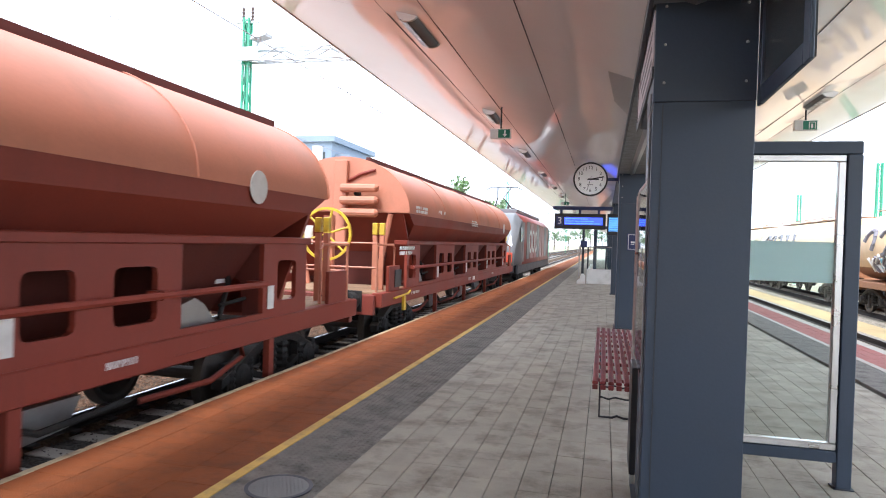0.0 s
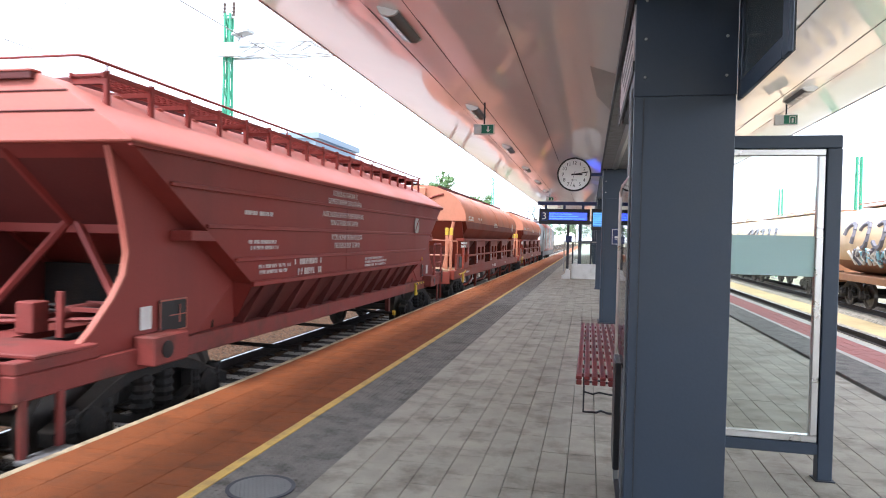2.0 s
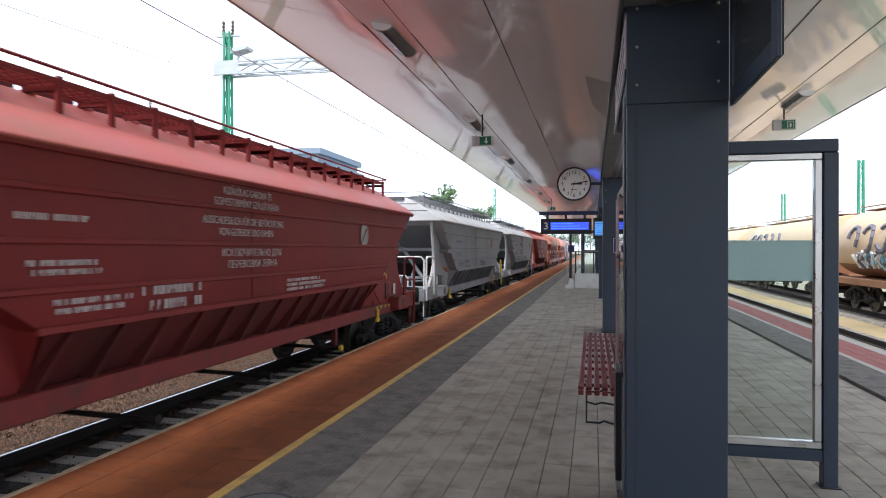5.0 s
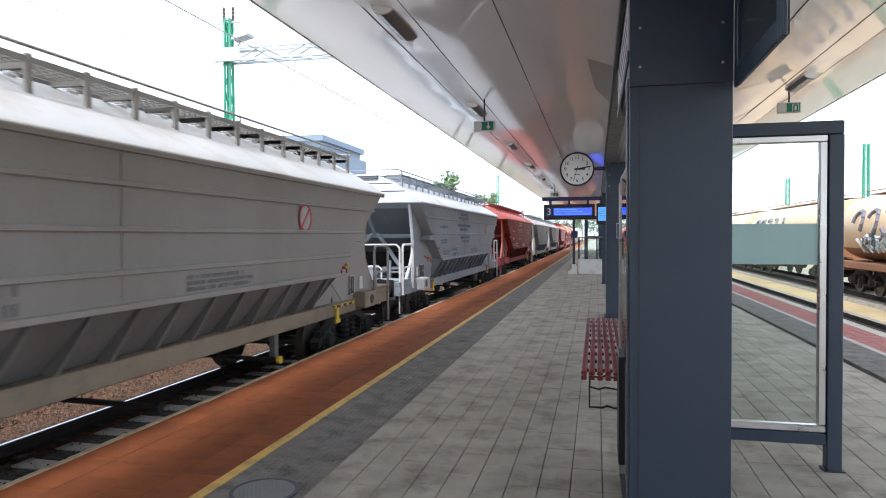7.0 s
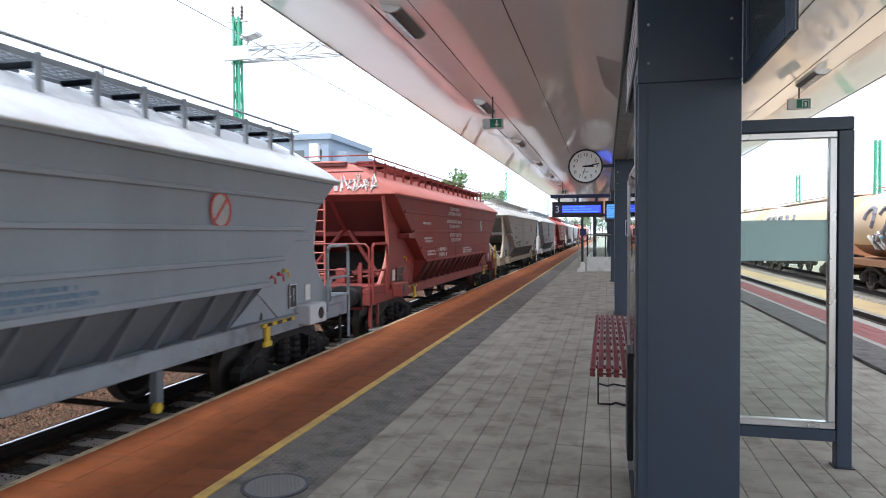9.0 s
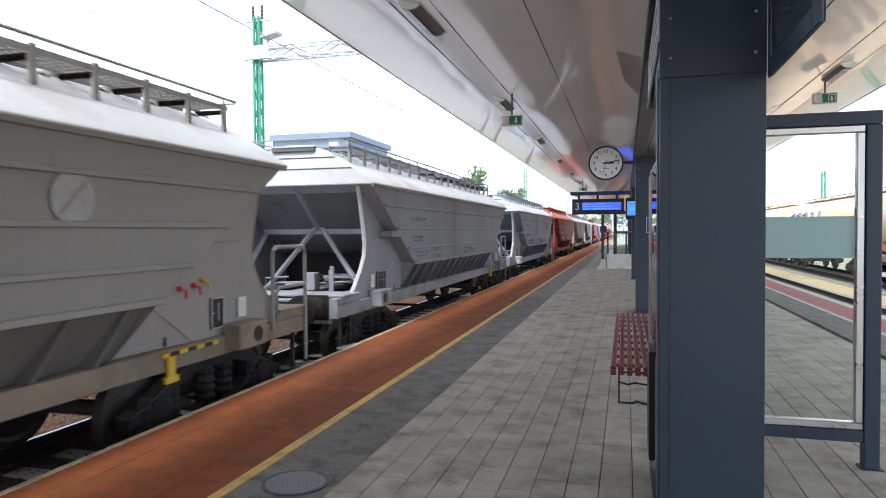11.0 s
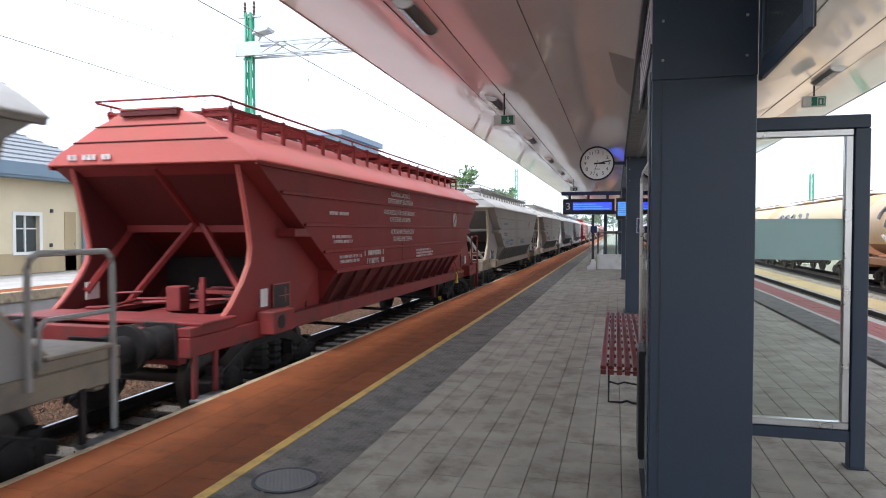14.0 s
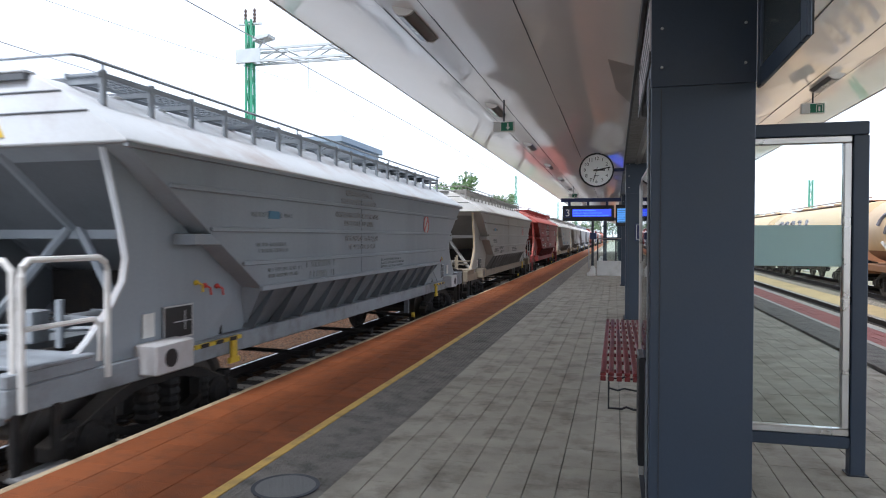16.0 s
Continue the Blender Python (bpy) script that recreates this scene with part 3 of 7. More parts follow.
kerb_run(P_LEFT, P_LEFT + 0.068, M["kerb"], 40)
kerb_run(P_RIGHT - 0.16, P_RIGHT, M["white_line"], 0)
part("tactile_strip", Shape().box(-2.355, -1.76, PY0, PY1, -0.045, -0.007), M["asphalt"], platform, "dark grey strip bed under the tactile tiles")
part("asphalt_strip", Shape().box(3.14, 3.72, PY0, PY1, -0.045, -0.003), M["asphalt"], platform, "dark asphalt strip")
part("yellow_line", Shape().box(-2.435, -2.355, PY0, PY1, -0.045, 0.002), M["yellow_line"], platform, "worn yellow safety line")
part("yellow_line", Shape().box(3.72, 3.82, PY0, PY1, -0.045, 0.002), M["white_line"], platform, "pale worn safety line")

# ---- canopy ----
CX, HALF = 0.4, 4.1
CY0, CY1 = -12.0, 78.0


def soffit_z(d):
    return 2.98 + 1.22 * (abs(d) / HALF) ** 0.87


rng = random.Random(4)
sheet = Shape()
bands = (0.26, 1.17, 2.09, 2.59, 4.095)
for s in (-1, 1):
    for a, b in zip(bands[:-1], bands[1:]):
        y = CY0
        while y < CY1 - 0.1:
            tilt, tilt2 = rng.uniform(-0.003, 0.003), rng.uniform(-0.003, 0.003)
            g = 0.002
            n = 6
            vs = []
            for j, yy in ((-1, y + 0.0005), (1, y + 2.9995)):
                for i in range(n + 1):
                    d = a + g + (b - a - 2 * g) * i / n
                    vs.append((CX + s * d, yy, soffit_z(d) + j * tilt + (2 * i / n - 1) * tilt2))
            sheet.add(vs, [(i, i + 1, n + 2 + i, n + 1 + i) for i in range(n)])
            y += 3.0
# trough along the columns
tagged(part("trim", Shape().box(CX - 0.236, CX + 0.236, CY0, CY1, 3.02, 3.06), M["steel_grey"]), "grey metal trough above the column line", "trim", kind="structure")
for s in (-1, 1):
    for d in (1.17, 2.09, 2.59):
        x, z = CX + s * d, soffit_z(d)
        lean = s * (soffit_z(d + 0.006) - soffit_z(d - 0.006)) / 0.012
        seam = Shape().prism([(x - 0.006, z - 0.003 - 0.006 * lean), (x + 0.006, z - 0.003 + 0.006 * lean), (x + 0.006, z + 0.01), (x - 0.006, z + 0.01)], "y", CY0, CY1)
        tagged(part("trim", seam, M["dark_metal"]), "thin dark joint strip between soffit sheets", "trim", kind="structure")
tagged(part("ceiling", sheet, M["soffit"]), "canopy soffit of shiny aluminium sheets with thin joints", "ceiling", kind="structure")
upper = Shape()
prof = [(d, soffit_z(d) + 0.05) for d in (-4.1, -3.1, -2.25, -1.0, 0, 1.0, 2.25, 3.1, 4.1)]
upper.prism([(CX + d, z - 0.03) for d, z in prof] + [(CX + d, z + 0.28 - 0.04 * abs(d)) for d, z in prof[::-1]], "y", CY0, CY1)
tagged(part("canopy_roof", upper, M["steel"]), "sheet roof deck above the canopy soffit", "roof", kind="structure")
for s in (-1, 1):
    x = CX + s * HALF
    tagged(part("trim", Shape().box(min(x, x + s * 0.02), max(x, x + s * 0.02), CY0, CY1, 4.19, 4.33), M["white_paint"], bevel=0.006),
           "slim pale metal fascia along the canopy edge", "trim", kind="structure")
    tagged(part("trim", Shape().box(CX + s * 0.25 - 0.012, CX + s * 0.25 + 0.012, CY0, CY1, 3.0, 3.04), M["dark_metal"]),
           "dark metal joint strip along the column line", "trim", kind="structure")


def column(y, x0=0.185, x1=0.735):
    c = thing("column", "large anthracite steel-clad canopy column with rivets", "column", "canopy columns")
    part("shaft", Shape().box(x0, x1, y, y + 0.55, 0.0, 2.45, 0.003), M["column"], c)
    part("head", Shape().box(x0 - 0.003, x1 + 0.003, y - 0.003, y + 0.553, 2.4505, 3.1, 0.003), M["column"], c, "riveted head sleeve")
    part("seam", Shape().box(x0 + 0.05, x0 + 0.056, y - 0.004, y, 0.0, 2.44), M["dark_metal"], c)
    rivet = Shape().lathe("y", (0, 0, 0), [(0.001, -0.012), (0.006, -0.010), (0.009, 0.0), (0.009, 0.004)], 8).mesh("rivet", M["aluminium"])
    for x in (x0 + 0.055, x1 - 0.055):
        for z in (2.56, 2.78, 3.0):
            part("rivet", rivet, None, c).location = (x, y - 0.003, z)
    part("base_plate", Shape().box(x0 - 0.03, x1 + 0.03, y - 0.03, y + 0.58, 0.0, 0.02), M["dark_metal"], c)
    return c


for y in (3.93, 13.2, 22.5, 31.8, 41.1, 50.4, 59.7, 69.0, -5.4):
    column(y)


def ceiling_lamp(x, y, s):
    d = x - CX
    z = soffit_z(d)
    slope = math.atan2(soffit_z(abs(d) + 0.1) - soffit_z(abs(d) - 0.1), 0.2)
    c = thing("ceiling_lamp", "switched-off recessed downlight tilted out of the aluminium soffit", "lamp", "canopy lamps")
    tube_pts = [(0.105 * math.cos(t), 0.02 + 0.085 * math.sin(t)) for t in [math.pi + math.pi * k / 10 for k in range(11)]]
    part("housing", Shape().prism(tube_pts, "y", -0.42, 0.42), M["lamp_shell"], c, "pale half-round housing")
    part("end_cap", Shape().prism([(u * 1.06, w * 1.06 - 0.001) for u, w in tube_pts], "y", -0.45, -0.415), M["aluminium"], c)
    part("end_cap", Shape().prism([(u * 1.06, w * 1.06 - 0.001) for u, w in tube_pts], "y", 0.415, 0.45), M["aluminium"], c)
    part("louvre", Shape().prism([(-0.02, -0.071), (0.055, -0.06), (0.095, -0.03), (0.10, -0.036), (0.058, -0.069), (-0.02, -0.079)], "y", -0.40, 0.40), M["lamp_glass"], c, "grey unlit lens")
    c.matrix_world = pose(x, y, z, 0, 0, 0) @ pose(0, 0, 0, 0, math.degrees(-s * slope) * -1 * s * s, 0 if s > 0 else 180)
    return c


for k in range(-2, 9):
    ceiling_lamp(CX - 2.34, 6.3 + 4.53 * k, -1)
    ceiling_lamp(CX + 2.34, 6.3 + 4.53 * k + 3.7, 1)


def exit_sign(x, y, z, zc, f=1):
    c = thing("exit_sign", "small green and white emergency exit sign hanging from the soffit", "sign", "exit signs")
    part("case", Shape().box(-0.155, 0.155, -0.03, 0.03, -0.075, 0.075, 0.006), M["white_paint"], c)
    part("face", Shape().box(-0.04, 0.14, -0.034, -0.029, -0.062, 0.062), M["green_sign"], c, "green face")
    arrow = Shape().prism([(f * u, w) for u, w in ((0.03, -0.01), (0.055, -0.01), (0.055, 0.045), (0.075, 0.045), (0.075, -0.01), (0.10, -0.01), (0.065, -0.05))], "y", -0.038, -0.033)
    part("arrow", arrow, M["white_paint"], c)
    m = -0.08 * f
    door = Shape().box(m - 0.045, m - 0.035, -0.038, -0.033, -0.05, 0.05).box(m + 0.035, m + 0.045, -0.038, -0.033, -0.05, 0.05).box(m - 0.045, m + 0.045, -0.038, -0.033, 0.04, 0.05)
    door.box(m - 0.015, m + 0.01, -0.038, -0.033, -0.045, 0.02)
    part("door_symbol", door, M["white_paint"], c)
    part("hanger", Shape().tube([(0, 0, 0.07), (0, 0, zc - z)], 0.012), M["dark_metal"], c)
    c.location = (x, y, z)


exit_sign(-1.63, 9.75, 3.24, 3.64)
exit_sign(2.72, 10.5, 3.45, 3.72, -1)
exit_sign(-1.63, 26.5, 3.24, 3.64)


def clock():
    c = thing("clock", "round white station clock in a black rim on a navy arm", "clock")
    part("rim", Shape().disc("y", (0, -0.07, 0), 0.335, 0.14, 48, 0.305), M["black"], c, bevel=0.006)
    part("dial", Shape().disc("y", (0, -0.05, 0), 0.31, 0.1, 48), M["clock_face"], c)
    for h in range(1, 13):
        a = radians(90 - 30 * h)
        writing(str(h), 0.095, pose(0.225 * math.cos(a), -0.053, 0.225 * math.sin(a), 90), M["black"], c, "digit", 0.001)
    for name, deg, length, w, back_len in (("hour_hand", 90 - 30 * 3.02, 0.16, 0.014, 0.05), ("minute_hand", 90 - 6 * 13.2, 0.265, 0.010, 0.06), ("second_hand", -106, 0.24, 0.004, 0.06)):
        hnd = part(name, Shape().box(-back_len, length, -0.060, -0.056, -w, w), M["black"], c)
        hnd.rotation_euler = (0, -radians(deg), 0)
    part("maker_bar", Shape().box(-0.055, 0.055, -0.0535, -0.05, -0.115, -0.105), M["black"], c)
    part("arm", Shape().box(0.32, 0.53, -0.03, 0.03, -0.03, 0.03, 0.006), M["navy"], c, "navy bracket arm")
    part("wall_plate", Shape().box(0.53, 0.545, -0.06, 0.06, -0.08, 0.08), M["navy"], c)
    c.location = (-0.375, 13.35, 2.92)


clock()


def departure_display():
    c = thing("departure_display", "dark departure display with lit blue panel under navy beam", "display")
    part("beam", Shape().box(-1.72, 0.18, -0.06, 0.06, 0.62, 0.74, 0.008), M["navy"], c)
    for x in (-1.45, -0.85, -0.25):
        part("hanger", Shape().box(x - 0.04, x + 0.04, -0.03, 0.03, 0.5, 0.62), M["navy"], c)
    part("case", Shape().box(-1.66, -0.03, -0.13, 0.13, 0.0, 0.5, 0.01), M["black"], c)
    part("text_panel", Shape().box(-1.34, -0.12, -0.136, -0.13, 0.14, 0.38), M["screen_blue"], c, "lit blue text panel")
    part("digit_panel", Shape().box(-1.6, -1.38, -0.135, -0.13, 0.1, 0.4), M["navy"], c)
    writing("3", 0.32, pose(-1.49, -0.139, 0.25, 90), M["white_paint"], c, "platform_digit", 0.001)
    bars = Shape()
    for k in range(3):
        bars.box(-1.32, -0.2 - 0.2 * k, -0.139, -0.136, 0.17 + 0.075 * k, 0.19 + 0.075 * k)
    part("text_bars", bars, M["screen_pale"], c)
    c.location = (-0.02, 21.9, 2.13)
    s = thing("timetable_screen", "small upright blue timetable screen in a black case", "screen")
    part("case", Shape().box(-0.21, 0.21, -0.06, 0.06, -0.34, 0.34, 0.01), M["black"], s)
    part("screen", Shape().box(-0.16, 0.16, -0.066, -0.06, -0.22, 0.22), M["screen_pale"], s, "lit pale blue screen")
    lines = Shape()
    for k in range(6):
        lines.box(-0.14, 0.14, -0.07, -0.066, -0.2 + 0.07 * k, -0.19 + 0.07 * k)
    tagged(part("text_row", lines, M["navy"], s), kind="stuff")
    part("bracket", Shape().box(-0.03, 0.03, 0.06, 0.75, -0.05, 0.05), M["navy"], s)
    s.location = (0.21, 21.75, 2.3)


departure_display()


def wall_sign(x, y, z, w, h):
    s = thing("wall_sign", "blue and white information plate screwed to the column", "sign", "blue plates")
    part("plate", Shape().box(-w / 2, w / 2, -0.012, 0, -h / 2, h / 2, 0.004), M["navy"], s)
    part("border", Shape().box(-w / 2 + 0.02, w / 2 - 0.02, -0.0145, -0.012, -h / 2 + 0.02, -h / 2 + 0.03).box(-w / 2 + 0.02, w / 2 - 0.02, -0.0145, -0.012, h / 2 - 0.03, h / 2 - 0.02)
         .box(-w / 2 + 0.02, -w / 2 + 0.03, -0.0145, -0.012, -h / 2 + 0.03, h / 2 - 0.03), M["white_paint"], s)
    part("text_bars", Shape().box(-w / 2 + 0.07, w / 2 - 0.05, -0.0145, -0.012, -0.02, 0.01).box(-w / 2 + 0.07, 0, -0.0145, -0.012, -0.05, -0.035), M["white_paint"], s)
    s.location = (x, y, z)


wall_sign(0.50, 13.195, 1.70, 0.28, 0.33)


def lightbox_sign():
    s = thing("lightbox_sign", "long pale lightbox sign in a black frame beside the column", "sign")
    part("case", Shape().box(0.198, 0.32, 4.49, 5.86, 2.62, 3.03, 0.01), M["black"], s)
    part("frame", Shape().box(0.172, 0.183, 3.94, 5.86, 2.60, 2.66), M["black"], s, "black lower frame")
    part("frame", Shape().box(0.172, 0.183, 3.94, 5.86, 2.985, 3.03), M["black"], s)
    part("frame", Shape().box(0.172, 0.183, 5.80, 5.86, 2.66, 2.985), M["black"], s)
    part("pane", Shape().box(0.176, 0.183, 3.94, 5.80, 2.66, 2.985), M["sign_pale"], s, "pale unlit sign face")
    lines = Shape()
    for k in range(3):
        lines.box(0.1745, 0.176, 4.1, 5.1 + 0.2 * k, 2.72 + 0.08 * k, 2.75 + 0.08 * k)
    tagged(part("text_row", lines, M["faint_grey"], s), kind="stuff")


def display_case():
    """Screen in a deep frame, seen almost edge on."""
    s = thing("display_case", "unlit black display in a thick anthracite frame on the column", "display")
    x0, x1, y0, y1, z0, z1 = 0.738, 0.768, 2.95, 3.925, 2.415, 3.03
    part("back", Shape().box(x0 + 0.021, x1, y0 + 0.01, y1, z0 + 0.01, z1), M["black"], s)
    for b in ((y0, y0 + 0.10, z0, z1), (y1 - 0.08, y1, z0, z1), (y0 + 0.10, y1 - 0.08, z0, z0 + 0.10), (y0 + 0.10, y1 - 0.08, z1 - 0.06, z1)):
        part("frame", Shape().box(x0, x0 + 0.02, *b, 0.004), M["column"], s)
    part("pane", Shape().box(x0 + 0.014, x0 + 0.020, y0 + 0.10, y1 - 0.08, z0 + 0.10, z1 - 0.06), M["pane"], s, "dark glass pane")


lightbox_sign()
display_case()


def glass_screen():
    s = thing("glass_screen", "clear glass shelter screen with frosted band in anthracite steel", "screen")
    x0, x1, y = 0.735, 1.615, 4.95
    part("top_rail", Shape().box(x0, x1, y - 0.04, y + 0.04, 2.28, 2.37, 0.006), M["column"], s)
    part("bottom_rail", Shape().box(x0, x1 - 0.095, y - 0.04, y + 0.04, 0.175, 0.255, 0.006), M["column"], s)
    part("post", Shape().box(x1 - 0.095, x1, y - 0.045, y + 0.045, 0.0, 2.279, 0.006), M["column"], s)
    part("foot_plate", Shape().box(x1 - 0.11, x1 + 0.015, y - 0.06, y + 0.06, 0.0, 0.008), M["dark_metal"], s)
    for b in ((x0, x1 - 0.097, y - 0.03, y + 0.03, 2.232, 2.278), (x0, x1 - 0.097, y - 0.03, y + 0.03, 0.257, 0.305), (x1 - 0.145, x1 - 0.097, y - 0.028, y + 0.028, 0.306, 2.231)):
        part("glazing_bead", Shape().box(*b, 0.005), M["aluminium"], s, "pale aluminium glazing bead")
    g = part("pane", Shape().box(x0, x1 - 0.146, y - 0.004, y + 0.004, 0.306, 2.231), M["glass"], s, "clear glass pane")
    g.visible_shadow = False
    part("frosted_band", Shape().box(x0, x1 - 0.147, y - 0.007, y - 0.0045, 1.40, 1.68), M["frost"], s, "pale green frosted band")


glass_screen()


def side_panel():
    """Shelter wall behind the column, seen almost edge on."""
    s = thing("shelter_panel", "narrow shelter side panel with pale metal edges beside the column", "panel")
    part("edge_post", Shape().box(0.172, 0.184, 4.02, 4.06, 0.0, 2.52, 0.003), M["steel_grey"], s, "pale metal edge")
    part("back_post", Shape().box(0.165, 0.205, 5.15, 5.19, 0.62, 2.0, 0.01), M["aluminium"], s, "pale metal edge")
    part("lower_panel", Shape().box(0.145, 0.185, 4.49, 4.85, 0.08, 0.80, 0.006), M["black"], s, "dark lower panel")
    part("foot", Shape().box(0.15, 0.18, 4.50, 4.54, 0.0, 0.08), M["aluminium"], s)
    g = part("pane", Shape().box(0.176, 0.182, 4.06, 5.15, 0.82, 2.0), M["glass"], s)
    g.visible_shadow = False
    part("top_rail", Shape().tube([(0.185, 4.06, 2.0), (0.185, 5.0, 2.02), (0.185, 5.12, 2.0), (0.185, 5.17, 1.94)], 0.015), M["aluminium"], s)


side_panel()


def bench():
    b = thing("bench", "long red slatted platform bench on black steel loop legs", "bench")
    slat = Shape().box(0, 0.048, 5.68, 9.45, 0.425, 0.455, 0.006).mesh("slat", M["bench_red"])
    for k in range(7):
        part("slat", slat, None, b).location = (-0.125 + 0.066 * k, 0, 0.0)
    for k in range(7):
        part("slat_end", Shape().box(-0.123 + 0.066 * k, -0.079 + 0.066 * k, 5.665, 5.70, 0.385, 0.424, 0.004), M["bench_red"], b)
    y = 5.98
    while y < 9.4:
        part("cross_bar", Shape().box(-0.12, 0.33, y - 0.02, y + 0.02, 0.395, 0.424), M["bench_red"], b)
        y += 0.42
    for k in range(3):
        part("back_slat", Shape().box(0.36, 0.385, 5.68, 9.45, 0.52 + 0.09 * k, 0.58 + 0.09 * k, 0.006), M["bench_red"], b)
    for y in (6.25, 7.6, 9.0):
        loop = [(-0.06, y, 0.40), (-0.06, y, 0.012), (0.06, y, 0.012), (0.10, y, 0.03), (0.16, y, 0.012), (0.30, y, 0.012), (0.30, y, 0.40)]
        part("leg", Shape().tube(loop, 0.011, 6), M["black"], b, "black steel loop leg")
        part("stretcher", Shape().tube([(-0.06, y, 0.20), (0.02, y, 0.18), (0.08, y, 0.20), (0.18, y, 0.185), (0.30, y, 0.19)], 0.009, 6), M["black"], b)
        part("back_stay", Shape().box(0.33, 0.358, y - 0.02, y + 0.02, 0.40, 0.80), M["black"], b)


bench()


def manhole():
    m = thing("manhole_cover", "round cast iron manhole cover set in the studded tile strip", "manhole", "", "structure")
    part("ring", Shape().disc("z", (0, 0, -0.006), 0.215, 0.008, 40, 0.19), M["dark_metal"], m)
    part("cover", Shape().disc("z", (0, 0, -0.006), 0.188, 0.007, 40), M["cast_iron"], m)
    studs = Shape()
    for i in range(-6, 7):
        for j in range(-6, 7):
            x, y = i * 0.028 + (j % 2) * 0.014, j * 0.026
            if x * x + y * y < 0.168 ** 2:
                studs.lathe("z", (x, y, 0), [(0.007, 0.0), (0.005, 0.004), (0.001, 0.0045)], 6)
    part("studs", studs, M["cast_iron"], m)
    m.location = (-2.035, 3.76, 0.002)


manhole()


def stair_head():
    """Enclosure of the stairs and the lift further along the platform."""
    s = thing("stair_enclosure", "white parapet with glass panes and dark posts round the platform stairs", "stairs")
    part("parapet", Shape().box(-0.75, 1.55, 28.3, 28.42, 0, 0.62, 0.01), M["white_paint"], s, "white low parapet")
    part("parapet", Shape().box(-0.75, -0.63, 28.42, 36, 0, 0.62, 0.01), M["white_paint"], s, "white low parapet")
    part("parapet", Shape().box(1.43, 1.55, 28.42, 36, 0, 0.62, 0.01), M["white_paint"], s, "white low parapet")
    for x in (-0.72, 0.02, 0.76, 1.5):
        part("post", Shape().box(x - 0.03, x + 0.03, 28.33, 28.39, 0.62, 1.55), M["dark_metal"], s)
    for x in (-0.69, 0.05, 0.79):
        g = part("pane", Shape().box(x, x + 0.68, 28.355, 28.365, 0.66, 1.45), M["glass"], s)
        g.visible_shadow = False
    part("handrail", Shape().tube([(-0.75, 28.36, 1.55), (1.55, 28.36, 1.55)], 0.025), M["steel"], s)
    p = thing("sign_post", "steel post with a pale foot and small plates beside the stairs", "post")
    part("pole", Shape().box(-0.05, 0.05, -0.05, 0.05, 0.0, 2.9, 0.01), M["dark_metal"], p)
    part("foot", Shape().prism([(-0.22, 0), (0.12, 0), (0.12, 0.32), (0.05, 0.42), (-0.05, 0.42), (-0.1, 0.2), (-0.22, 0.12)], "y", -0.1, 0.1), M["white_paint"], p, "pale foot")
    part("pole", Shape().box(-0.17, -0.13, -0.03, 0.03, 0.3, 1.6), M["steel"], p)
    part("plate", Shape().box(-0.1, 0.16, -0.07, -0.055, 1.52, 1.8), M["navy"], p, "small blue plate")
    p.location = (-0.92, 28.1, 0)
    l = thing("lift_shaft", "dark framed glass lift shaft behind the stairs", "lift")
    for x in (-0.55, 1.25):
        for y in (36.2, 38.2):
            part("corner_post", Shape().box(x - 0.08, x + 0.08, y - 0.08, y + 0.08, 0, 3.0), M["column"], l)
    for z in (0.0, 1.45, 2.5):
        part("rail", Shape().box(-0.47, 1.17, 36.14, 36.26, z, z + 0.16), M["column"], l)
    g = part("pane", Shape().box(-0.47, 1.17, 36.19, 36.21, 0.16, 2.5), M["glass"], l)
    g.visible_shadow = False


stair_head()


# ---- far platform, station building and distance ----
p1 = thing("platform_one", "far platform with pale paving and an orange edge strip", "platform", "", "structure")
part("platform_core", Shape().box(-40, -14.9, -40, 140, -1.0, -0.01), M["concrete"], p1)
part("edge_strip", Shape().box(-15.9, -15.1, -40, 140, -0.01, 0.002), M["orange_far"], p1)
part("kerb", Shape().box(-15.1, -14.85, -40, 140, -0.25, 0.003), M["kerb"], p1)


